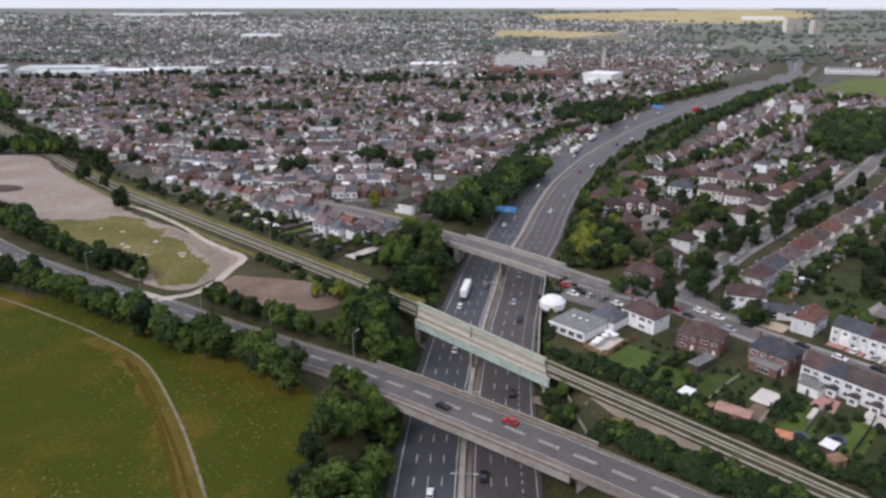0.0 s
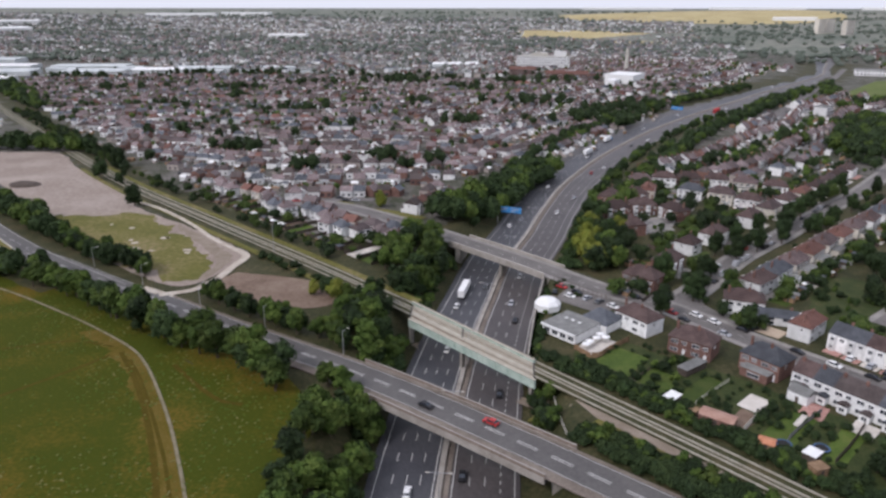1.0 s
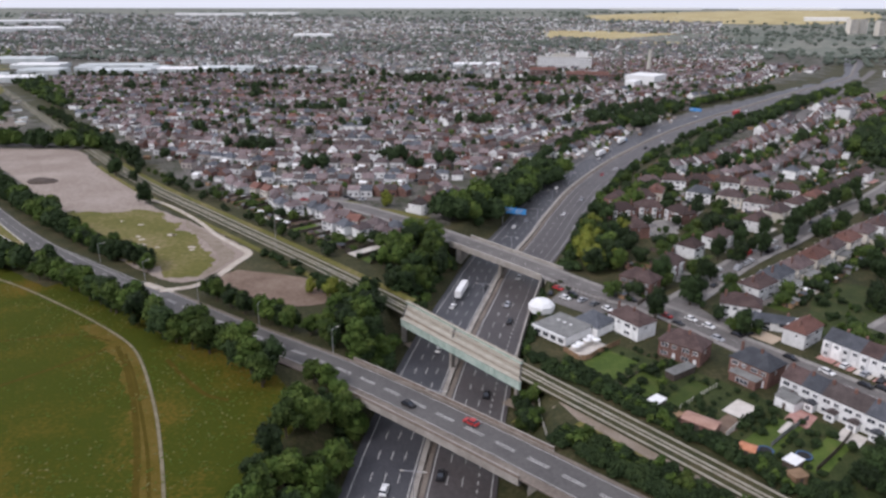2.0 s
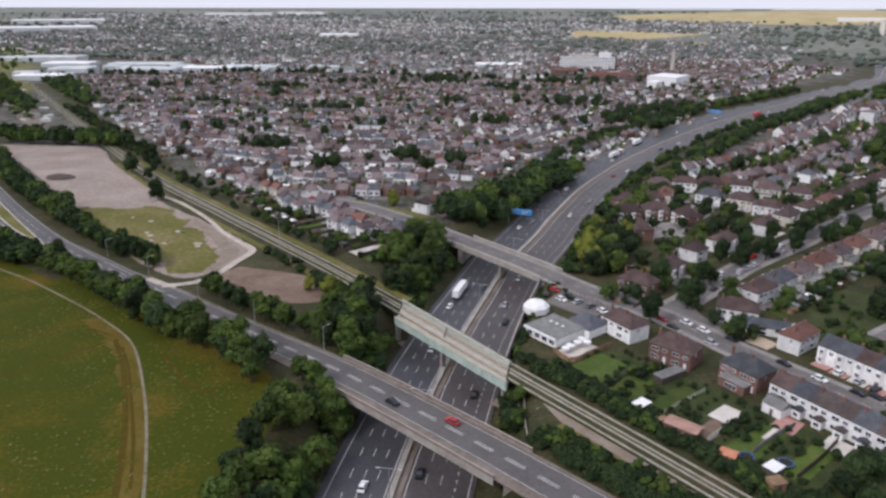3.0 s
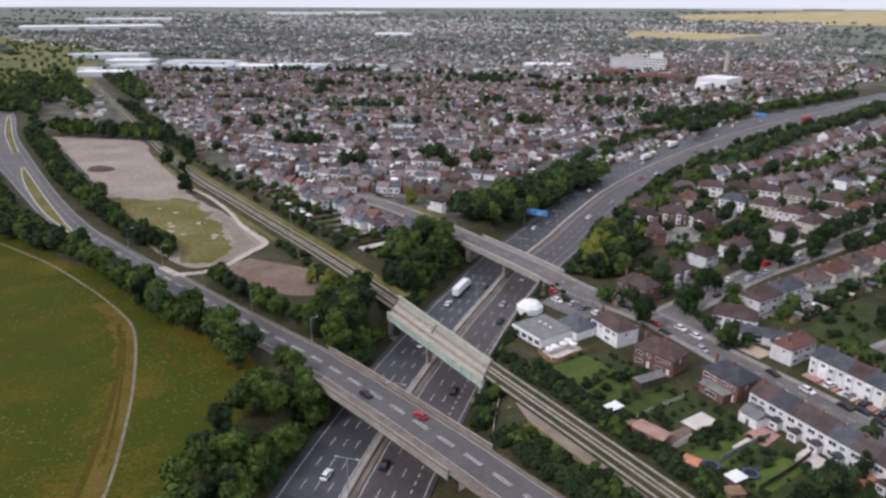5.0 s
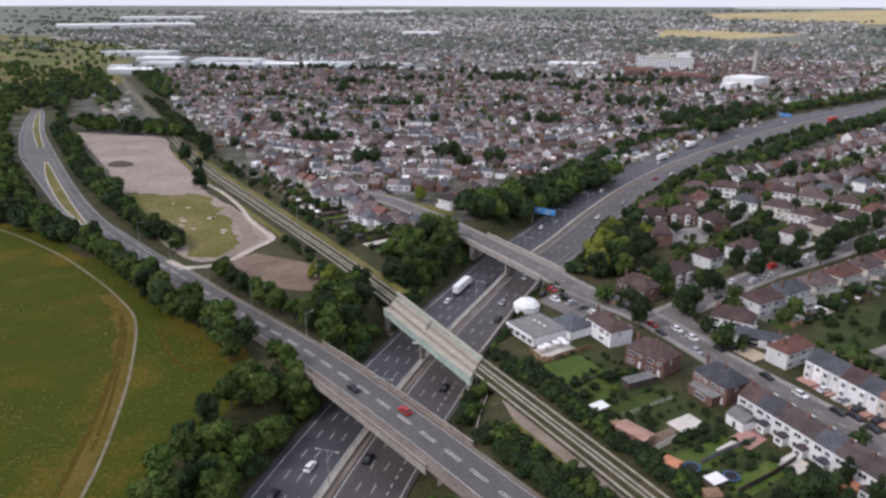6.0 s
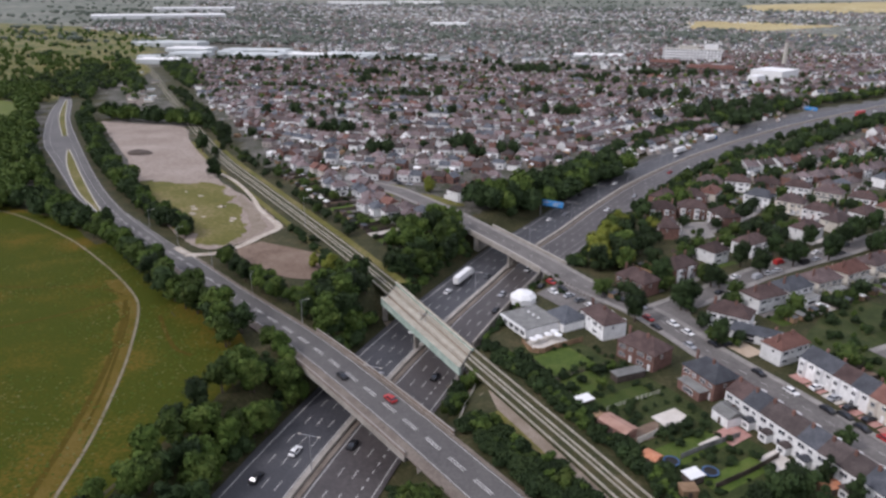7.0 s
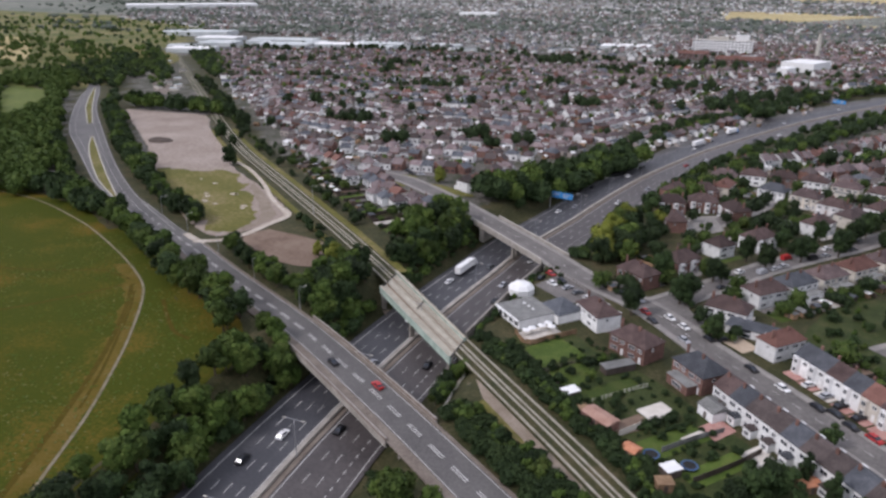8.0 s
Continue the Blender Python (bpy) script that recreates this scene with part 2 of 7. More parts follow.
def nearest(line, X, Y):
    """Distance from each (X, Y) to the line, the line's height there, and the side (+ to its right)."""
    best, z, side = np.full(X.shape, 1e9), np.zeros(X.shape), np.ones(X.shape)
    for a, b in zip(line[:-1], line[1:]):
        dx, dy = b[0] - a[0], b[1] - a[1]
        L2 = dx * dx + dy * dy
        u = np.clip(((X - a[0]) * dx + (Y - a[1]) * dy) / L2, 0, 1)
        ex, ey = X - a[0] - u * dx, Y - a[1] - u * dy
        d = np.hypot(ex, ey)
        m = d < best
        best = np.where(m, d, best)
        z = np.where(m, a[2] + u * (b[2] - a[2]), z)
        side = np.where(m, np.sign(dy * ex - dx * ey), side)
    return best, z, side


def smooth(a, b, v):
    u = np.clip((v - a) / (b - a), 0, 1)
    return u * u * (3 - 2 * u)


MW_LINE = resample(MOTORWAY, 12)
NR_LINE = resample(NEAR_ROAD, 10)
BW_LINE = resample(BUSWAY, 10)
SB_LINE = resample(STREET_BRIDGE, 6)
HALF = 18.6


def extra(y, side):
    """How much wider the motorway is there by its slip lanes; side + is to its right."""
    y = np.asarray(y, float)
    return np.where(np.asarray(side) < 0, 11.0 * smooth(430, 560, y) * (1 - smooth(760, 900, y)), 6.0 * smooth(600, 800, y) * (1 - smooth(1000, 1150, y)))


def height(X, Y):
    X, Y = np.asarray(X, float), np.asarray(Y, float)
    r = np.hypot(X, Y)
    base = 6.0 + 80 * smooth(1500, 4900, r)
    base = base + 34 * smooth(520, 1100, -X - 0.25 * Y) * smooth(250, 600, Y) * (1 - smooth(1300, 1900, r))
    d, mz, side = nearest(MW_LINE, X, Y)
    for line, half in ((NR_LINE, 8.5), (BW_LINE, 6.5), (SB_LINE, 6.5)):
        e, ez, _ = nearest(line, X, Y)
        w = (1 - smooth(half, half + 7, e)) * smooth(HALF + 1, HALF + 4, d)
        base = base * (1 - w) + (ez - 0.25) * w
    wall = (side > 0) & (Y > 186) & (Y < 268)
    w = np.where(wall, 2.5, 13.0)
    H = HALF + extra(Y, side)
    s = np.where(wall, smooth(HALF + 0.6, HALF + 0.8 + w, d), smooth(H + 1.5, H + 1.5 + w, d))
    return (mz - 0.3) * (1 - s) + base * s


GRID = {}


def from_grid(key, x, y):
    """A value of the ground grid at a place, between its corners."""
    xs, ys, V = GRID["x"], GRID["y"], GRID[key]
    i = min(max(int(np.searchsorted(xs, x)) - 1, 0), len(xs) - 2)
    j = min(max(int(np.searchsorted(ys, y)) - 1, 0), len(ys) - 2)
    u, v = min(max((x - xs[i]) / (xs[i + 1] - xs[i]), 0), 1), min(max((y - ys[j]) / (ys[j + 1] - ys[j]), 0), 1)
    return float((V[j, i] * (1 - u) + V[j, i + 1] * u) * (1 - v) + (V[j + 1, i] * (1 - u) + V[j + 1, i + 1] * u) * v)


def ground_z(x, y):
    return from_grid("z", x, y)


def link(name, verts, faces, mats, idx=None, parent=None, flat=True):
    me = bpy.data.meshes.new(name)
    me.from_pydata([tuple(v) for v in verts], [], faces)
    for m in mats if isinstance(mats, (list, tuple)) else [mats]:
        me.materials.append(m)
    if idx is not None:
        me.polygons.foreach_set("material_index", idx)
    if not flat:
        me.polygons.foreach_set("use_smooth", [True] * len(me.polygons))
    me.update()
    ob = new(name, me)
    if parent is not None:
        ob.parent = parent
    return ob


def part(name, bm, mat, parent, label=""):
    me = bpy.data.meshes.new(name)
    bm.to_mesh(me)
    bm.free()
    me.materials.append(mat)
    ob = new(name, me)
    ob.parent = parent
    return tagged(ob, label=label)


def graded(lo, hi, a, b, step, grow, cap):
    v = list(np.arange(a, b + 0.1, step))
    s = step
    while v[-1] < hi:
        s = min(s * grow, cap)
        v.append(v[-1] + s)
    s = step
    while v[0] > lo:
        s = min(s * grow, cap)
        v.insert(0, v[0] - s)
    return np.array(v)


def build_ground():
    xs = graded(-3600, 3600, -130, 170, 2.5, 1.07, 90)
    ys = graded(-900, 4850, 85, 400, 2.5, 1.07, 90)
    X, Y = np.meshgrid(xs, ys)
    Z = height(X, Y)
    nx, ny = len(xs), len(ys)
    d = nearest(MW_LINE, X, Y)[0]
    e, f = nearest(BW_LINE, X, Y)[0], nearest(NR_LINE, X, Y)[0]
    GRID.update(x=xs, y=ys, z=Z, motorway=d, busway=e, near=f, street=nearest(SB_LINE, X, Y)[0])
    verts = np.stack([X.ravel(), Y.ravel(), Z.ravel()], 1).tolist()
    i = np.arange(nx * ny).reshape(ny, nx)
    faces = np.stack([i[:-1, :-1].ravel(), i[:-1, 1:].ravel(), i[1:, 1:].ravel(), i[1:, :-1].ravel()], 1).tolist()
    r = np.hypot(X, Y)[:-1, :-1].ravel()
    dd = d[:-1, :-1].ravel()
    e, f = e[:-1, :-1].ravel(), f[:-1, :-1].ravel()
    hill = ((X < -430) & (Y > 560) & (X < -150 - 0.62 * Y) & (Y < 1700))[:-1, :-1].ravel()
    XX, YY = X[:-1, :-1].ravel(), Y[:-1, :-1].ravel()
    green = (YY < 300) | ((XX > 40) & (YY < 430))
    # past 1700 m the ground turns to the land colour paled for haze
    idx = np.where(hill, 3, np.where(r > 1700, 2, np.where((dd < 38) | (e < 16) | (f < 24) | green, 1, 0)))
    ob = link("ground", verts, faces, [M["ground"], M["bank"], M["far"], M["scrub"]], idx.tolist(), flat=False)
    tagged(ob, "rough green and brown ground, paled towards the horizon for haze", "ground", kind="structure")


build_ground()


def offset_line(line, off, a=None, b=None):
    """The line moved off metres to its right, between its a-th and b-th metre."""
    out, s = [], 0.0
    for i, p in enumerate(line):
        q, r = line[max(0, i - 1)], line[min(len(line) - 1, i + 1)]
        t = Vector((r[0] - q[0], r[1] - q[1], 0)).normalized()
        if i:
            s += (Vector(p) - Vector(line[i - 1])).length
        if (a is None or s >= a) and (b is None or s <= b):
            out.append(Vector(p) + Vector((t.y, -t.x, 0)) * off)
    return out


def strip(name, line, o0, o1, mat, dz=0.05, skirt=0.0, drape=False, parent=None, a=None, b=None):
    """A band along the line between two offsets to its right; with a skirt it is a raised slab."""
    L, R = offset_line(line, o0, a, b), offset_line(line, o1, a, b)
    n = len(L)
    if drape:
        for P in (L, R):
            for p in P:
                p.z = ground_z(p.x, p.y)
    verts = [(p.x, p.y, p.z + dz) for p in L] + [(p.x, p.y, p.z + dz) for p in R]
    faces = [(i, n + i, n + i + 1, i + 1) for i in range(n - 1)]
    if skirt:
        verts += [(v[0], v[1], v[2] - skirt) for v in verts]
        m = 2 * n
        faces += [(i, i + 1, m + i + 1, m + i) for i in range(n - 1)]
        faces += [(n + i + 1, n + i, m + n + i, m + n + i + 1) for i in range(n - 1)]
        faces += [(m + i, m + i + 1, m + n + i + 1, m + n + i) for i in range(n - 1)]
        faces += [(0, m, m + n, n), (n - 1, n + n - 1, m + n + n - 1, m + n - 1)]
    return link(name, verts, faces, mat, parent=parent)


def dashes(name, lines, mark, gap, width, dz, a=0, b=1e9):
    """Broken lines of paint along (line, offset, mark, gap, width) rows."""
    verts, faces = [], []
    for line, off, mk, gp, wd in lines:
        P = offset_line(line, off)
        s, nxt = 0.0, 0.0
        for p, q in zip(P[:-1], P[1:]):
            L = (q - p).length
            t = (q - p) / L
            nrm = Vector((t.y, -t.x, 0)) * wd / 2
            while nxt < s + L:
                if a <= nxt <= b:
                    c0, c1 = p + t * (nxt - s), p + t * (nxt - s + mk)
                    k = len(verts)
                    verts += [(*(v.xy), v.z + dz) for v in (c0 - nrm, c0 + nrm, c1 + nrm, c1 - nrm)]
                    faces.append((k, k + 1, k + 2, k + 3))
                nxt += mk + gp
            s += L
    ob = link(name, verts, faces, M["paint"])
    return tagged(ob, "worn white painted lane markings on the asphalt", "road marking", kind="structure")


def patch(name, pts, mat, label, dz=0.07, category="ground", level=None):
    """A piece of ground of its own surface, laid on the sheet."""
    bm = bmesh.new()
    vs = [bm.verts.new((x, y, (ground_z(x, y) if level is None else level) + dz)) for x, y in pts]
    f = bm.faces.new(vs)
    bmesh.ops.triangulate(bm, faces=[f])
    bm.normal_update()
    for f in bm.faces:
        if f.normal.z < 0:
            f.normal_flip()
    me = bpy.data.meshes.new(name)
    bm.to_mesh(me)
    bm.free()
    me.materials.append(mat)
    return tagged(new(name, me), label, category, kind="structure")


def fine(pts, step=3.0):
    """Closed outline in smooth small steps."""
    q = [(*p, 0) for p in pts]
    r = resample(q + [q[0]], step)
    return [(v.x, v.y) for v in r[:-1]]


# ---- motorway ----
tagged(strip("road_motorway", MW_LINE, -HALF, -1.6, M["asphalt"], 0.0), "dark asphalt motorway carriageway of four lanes", "road", kind="structure")
tagged(strip("road_motorway_far_side", MW_LINE, 1.6, HALF, M["redasphalt"], 0.0), "brownish asphalt motorway carriageway of four lanes", "road", kind="structure")
tagged(strip("central_reservation", MW_LINE, -1.6, 1.6, M["verge"], 0.14, 0.3), "raised brown strip between the motorway carriageways", "kerb", kind="structure")
tagged(strip("central_barrier", MW_LINE, -1.5, -0.1, M["concrete"], 0.8, 0.75), "low concrete crash barrier between the carriageways", "barrier", kind="structure")
for sg, y0, y1, lab in ((-1, 430, 900, "grey asphalt slip lane joining the motorway"), (1, 600, 1150, "grey asphalt slip lane leaving the motorway")):
    verts, n = [], 0
    for i, p in enumerate(MW_LINE):
        if y0 <= p.y <= y1:
            a = MW_LINE[i - 1]
            b = MW_LINE[i + 1]
            t = Vector((b.x - a.x, b.y - a.y, 0)).normalized()
            r = Vector((t.y, -t.x, 0)) * sg
            e = float(extra(p.y, sg)) + 0.3
            verts += [tuple(p + r * (HALF - 0.4) + Vector((0, 0, 0.02))), tuple(p + r * (HALF + e) + Vector((0, 0, 0.02)))]
            n += 1
    f = [(2 * i, 2 * i + 1, 2 * i + 3, 2 * i + 2) if sg > 0 else (2 * i, 2 * i + 2, 2 * i + 3, 2 * i + 1) for i in range(n - 1)]
    tagged(link("road_slip_lane", verts, f, M["oldasphalt"]), lab, "road", kind="structure")
rows = []
for off in (-12.5, -9.0, -5.6, 6.3, 10.0):
    rows.append((MW_LINE, off, 3.6, 5.4, 0.20))
rows.append((MW_LINE, 13.8, 1.4, 1.8, 0.28))
for off in (-16.4, -2.3, 2.3, 17.3):
    rows.append((MW_LINE, off, 12, 0, 0.25))
dashes("lane_markings", rows, 0, 0, 0, 0.03, 60, 2000)

# ---- the near road, the busway and the street over the motorway ----
tagged(strip("road_near", NR_LINE, -5.0, 5.0, M["oldasphalt"], 0.05), "worn grey asphalt main road on an embankment", "road", kind="structure")
dashes("road_centre_markings", [(NR_LINE, -0.32, 5.8, 3.8, 0.26), (NR_LINE, 0.32, 5.8, 3.8, 0.26), (NR_LINE, -4.6, 12, 0, 0.18), (NR_LINE, 4.6, 12, 0, 0.18)], 0, 0, 0, 0.08, 0, 700)
for o0, o1 in ((-7.9, -5.0), (5.0, 6.0)):
    tagged(strip("pavement", NR_LINE, min(o0, o1), max(o0, o1), M["verge"], 0.17, 0.3, a=60, b=420), "weathered brown verge beside the main road", "pavement", kind="structure")
for o in (-3.35, -0.75, 0.75, 3.35):
    tagged(strip("busway_kerb", BW_LINE, o - 0.28, o + 0.28, M["beam"], 0.22, 0.35), "long pale concrete guide beam of the busway", "busway", group="busway beams", kind="structure")
tagged(strip("busway_bed", BW_LINE, -4.2, 4.2, M["bank"], 0.0), "grassy bed between the busway beams", "busway", kind="structure")
tagged(strip("busway_path", BW_LINE, -7.6, -4.4, M["tanpath"], 0.10, b=352, drape=True), "worn beige maintenance path beside the busway", "path", kind="structure")
tagged(strip("road_street_bridge", SB_LINE, -4.0, 4.0, M["street"], 0.06), "grey asphalt residential street", "road", kind="structure")
for o0, o1 in ((-6.2, -4.0), (4.0, 6.2)):
    tagged(strip("pavement", SB_LINE, o0, o1, M["pavement"], 0.18, 0.3), "pale slab pavement beside the street", "pavement", kind="structure")


dashes("street_markings", [(SB_LINE, 0, 2.6, 4.4, 0.16)], 0, 0, 0, 0.09, 100, 360)

# ---- bridges ----
def box_bm(x0, x1, y0, y1, z0, z1, bm=None, bevel=0.0):
    bm = bm or bmesh.new()
    v = [bm.verts.new((x, y, z)) for z in (z0, z1) for x, y in ((x0, y0), (x1, y0), (x1, y1), (x0, y1))]
    for f in ((3, 2, 1, 0), (4, 5, 6, 7), (0, 1, 5, 4), (1, 2, 6, 5), (2, 3, 7, 6), (3, 0, 4, 7)):
        bm.faces.new([v[i] for i in f])
    if bevel:
        bmesh.ops.bevel(bm, geom=bm.edges[:], offset=bevel, segments=1, affect="EDGES")
    return bm


def span(line, ext=4.0):
    """The stretch of a line that lies over the motorway, as metres along it."""
    d = nearest(MW_LINE, np.array([p[0] for p in line]), np.array([p[1] for p in line]))[0]
    s = np.concatenate([[0], np.cumsum([(Vector(b) - Vector(a)).length for a, b in zip(line[:-1], line[1:])])])
    inside = s[d < HALF + ext]
    return float(inside.min()), float(inside.max())


def at(line, s):
    """Place and heading (degrees) s metres along a line."""
    acc = 0.0
    for a, b in zip(line[:-1], line[1:]):
        L = (Vector(b) - Vector(a)).length
        if acc + L >= s:
            p = Vector(a).lerp(Vector(b), (s - acc) / L)
            return p, math.degrees(math.atan2(b[1] - a[1], b[0] - a[0]))
        acc += L
    return Vector(line[-1]), 0.0


def thing(name, label, category, m=None, group=""):
    e = new(name)
    e.empty_display_size = 0.5
    if m is not None:
        e.matrix_world = m
    return tagged(e, label, category, group)


def road_bridge(line, o0, o1, deck_mat, wall_mat, depth, parapet, label, piers, rail_mat, over=7):
    a, b = span(line, over)
    e = thing("road_bridge", label, "bridge")
    fine_line = resample([tuple(at(line, a + (b - a) * k / 12)[0]) for k in range(13)], 2.5)
    strip("deck", fine_line, o0, o1, deck_mat, -0.02, depth, parent=e)
    for o in (o0, o1):
        strip("edge_beam", fine_line, o - 0.25, o + 0.25, M["concrete"], 0.35, depth + 0.3, parent=e)
        strip("parapet", fine_line, o - 0.12, o + 0.12, wall_mat, parapet, parapet - 0.36, parent=e)
        strip("coping", fine_line, o - 0.2, o + 0.2, rail_mat, parapet + 0.12, 0.12, parent=e)
    # piers in the central reservation
    p, ang = None, 0
    best = min(range(0, 200), key=lambda k: float(nearest(MW_LINE, np.array([at(line, a + (b - a) * k / 200)[0].x]), np.array([at(line, a + (b - a) * k / 200)[0].y]))[0][0]))
    c, ang = at(line, a + (b - a) * best / 200)
    i = min(range(len(MW_LINE) - 1), key=lambda k: (Vector(MW_LINE[k]) - Vector((c.x, c.y, 0))).length)
    mt = (Vector(MW_LINE[i + 1]) - Vector(MW_LINE[i - 1])).normalized()
    top = c.z - depth
    for k in piers:
        ob = part("pier", box_bm(-0.5, 0.5, -0.9, 0.9, -2.6, top, bevel=0.08), M["concrete"], e)
        ob.matrix_world = Matrix.Translation((c.x + mt.x * k, c.y + mt.y * k, 0.1)) @ Matrix.Rotation(math.atan2(mt.y, mt.x) - math.pi / 2, 4, "Z")
    for s in (a + 1.5, b - 1.5):
        q, g = at(line, s)
        j = min(range(1, len(MW_LINE) - 1), key=lambda k: (Vector(MW_LINE[k]).xy - q.xy).length)
        t = (Vector(MW_LINE[j + 1]) - Vector(MW_LINE[j - 1])).normalized()
        lim = min(abs(o0), abs(o1)) - 0.5
        ob = part("abutment", box_bm(-1.2, 1.2, -lim, lim, -3.0, q.z - 0.6, bevel=0.1), M["concrete"], e)
        ob.matrix_world = Matrix.Translation((q.x, q.y, 0)) @ Matrix.Rotation(math.atan2(t.y, t.x) - math.pi / 2, 4, "Z")
    return e, a, b


near_bridge, na, nb = road_bridge(NR_LINE, -8.1, 6.2, M["oldasphalt"], M["brownsteel"], 1.5, 1.15, "long concrete road bridge with brown steel parapets over the motorway", (5, 8), M["concrete"], 13)
street_bridge, sa, sb = road_bridge(SB_LINE, -6.4, 6.4, M["street"], M["concrete"], 1.3, 1.2, "pale concrete street bridge with solid parapets over the motorway", (-4, 0, 4), M["palecon"])

# busway bridge: two pale green plate girders with a concrete deck between them
ba, bb = span(BW_LINE, 4.5)
busway_bridge = thing("busway_bridge", "pale green steel girder bridge carrying the busway over the motorway", "bridge")
FAR0, FAR1, NEAR0, NEAR1 = Vector((-9.2, 229.0, 6.3)), Vector((30.8, 186.7, 6.3)), Vector((-9.3, 214.4, 6.3)), Vector((30.0, 174.6, 6.3))


def skew_slab(k0, k1, f0, f1, z0, z1):
    """A slab between the two girders, from k0 to k1 along them and f0 to f1 across."""
    bm = bmesh.new()
    ring = []
    for k, f in ((k0, f0), (k1, f0), (k1, f1), (k0, f1)):
        ring.append(NEAR0.lerp(NEAR1, k).lerp(FAR0.lerp(FAR1, k), f))
    low = [bm.verts.new((p.x, p.y, p.z + z0)) for p in ring]
    top = [bm.verts.new((p.x, p.y, p.z + z1)) for p in ring]
    bm.faces.new(low[::-1])
    bm.faces.new(top)
    for k in range(4):
        bm.faces.new((low[k], low[(k + 1) % 4], top[(k + 1) % 4], top[k]))
    bmesh.ops.recalc_face_normals(bm, faces=bm.faces)
    return bm


part("deck", skew_slab(0, 1, 0.01, 0.99, -0.9, 0.04), M["palebeam"], busway_bridge, "pale beige concrete deck")
for f0, f1 in ((0.30, 0.42), (0.63, 0.74)):
    part("track_bed", skew_slab(0.012, 0.988, f0, f1, 0.0, 0.10), M["trackbed"], busway_bridge, "brown bed between guide beams")
for k0, k1, f0, f1 in ((0.0, 0.011, 0.02, 0.98), (0.989, 1.0, 0.02, 0.98), (0.455, 0.466, 0.5, 0.97)):
    part("expansion_joint", skew_slab(k0, k1, f0, f1, 0.0, 0.26), M["jointdark"], busway_bridge, "dark expansion joint")
for p0, p1, out in ((NEAR0, NEAR1, -1), (FAR0, FAR1, 1)):
    run = resample([tuple(p0), tuple(p1)], 2.5)
    girder = strip("girder", run, -0.18, 0.18, M["green_girder"], 1.1, 2.7, parent=busway_bridge)
    strip("girder_top", run, -0.45, 0.45, M["palebeam"], 1.18, 0.1, parent=busway_bridge)
    strip("girder_bottom", run, -0.35, 0.35, M["green_girder"], -1.52, 0.1, parent=busway_bridge)
    g = math.atan2(p1.y - p0.y, p1.x - p0.x)
    n = 22
    for k in range(n + 1):
        ob = part("stiffener", box_bm(-0.05, 0.05, -0.36, 0.36, -2.55, 0.0), M["green_girder"], busway_bridge)
        ob.matrix_world = Matrix.Translation(p0.lerp(p1, 0.003 + 0.994 * k / n) + Vector((0, 0, 1.06))) @ Matrix.Rotation(g, 4, "Z")
for k in (0.02, 0.47, 0.98):
    for f in (0.12, 0.88):
        p = NEAR0.lerp(NEAR1, k).lerp(FAR0.lerp(FAR1, k), f)
        ob = part("pier", box_bm(-0.5, 0.5, -0.8, 0.8, -2.6, p.z - 0.9, bevel=0.1), M["concrete"], busway_bridge)
        ob.matrix_world = Matrix.Translation((p.x, p.y, 0)) @ Matrix.Rotation(g, 4, "Z")

# retaining wall beside the motorway
wall_line = [p for p in offset_line(resample(MOTORWAY, 4), HALF + 0.7) if 190 < p.y < 262]
tagged(strip("wall_retaining", [tuple(p) for p in wall_line], -0.25, 0.25, M["concrete"], 8.3, 9.0), "grey concrete retaining wall beside the motorway", "wall", kind="structure")


# ---- trees ----
def crown_mesh(name, seed, h, r, lobes, leaves, size, squash=1.0, low=0.3):
    """Leaves gathered in uneven lobes round dark cores."""
    rng = random.Random(seed)
    verts, faces, idx = [], [], []
    balls = []
    for k in range(lobes):
        a, u = rng.uniform(0, 6.283), rng.random()
        z = h * (low + (1 - low) * (0.12 + 0.74 * u))
        wide = math.sin(math.pi * min(1, 0.18 + 0.72 * u)) ** 0.8
        rad = r * wide * rng.uniform(0.25, 0.75)
        br = r * rng.uniform(0.30, 0.48) * (0.6 + 0.4 * wide)
        balls.append((Vector((rad * math.cos(a), rad * math.sin(a), z)), br))
    balls.append((Vector((0, 0, h * (low + (1 - low) * 0.5))), r * 0.62))
    core = bmesh.new()
    bmesh.ops.create_icosphere(core, subdivisions=1, radius=1)
    cv, cf = [v.co.copy() for v in core.verts], [[v.index for v in f.verts] for f in core.faces]
    core.free()
    for c, br in balls:
        k = len(verts)
        for v in cv:
            q = v * br * rng.uniform(0.70, 0.95)
            verts.append((c.x + q.x, c.y + q.y, c.z + q.z * squash))
        faces += [[k + i for i in f] for f in cf]
    per = leaves // len(balls)
    for c, br in balls:
        for _ in range(per):
            v = Vector((rng.gauss(0, 1), rng.gauss(0, 1), rng.gauss(0.15, 1))).normalized()
            p = c + Vector((v.x, v.y, v.z * squash)) * br * rng.uniform(0.82, 1.16)
            nrm = (v + Vector((rng.gauss(0, 0.5), rng.gauss(0, 0.5), rng.gauss(0.2, 0.5)))).normalized()
            t = nrm.orthogonal().normalized()
            t.rotate(Matrix.Rotation(rng.uniform(0, 6.28), 3, nrm))
            s = size * rng.uniform(0.6, 1.4)
            w = nrm.cross(t)
            k = len(verts)
            verts += [tuple(p - t * s), tuple(p + w * s * 0.55), tuple(p + t * s), tuple(p - w * s * 0.55)]
            faces.append([k, k + 1, k + 2, k + 3])
    me = bpy.data.meshes.new(name)
    me.from_pydata(verts, [], faces)
    return me


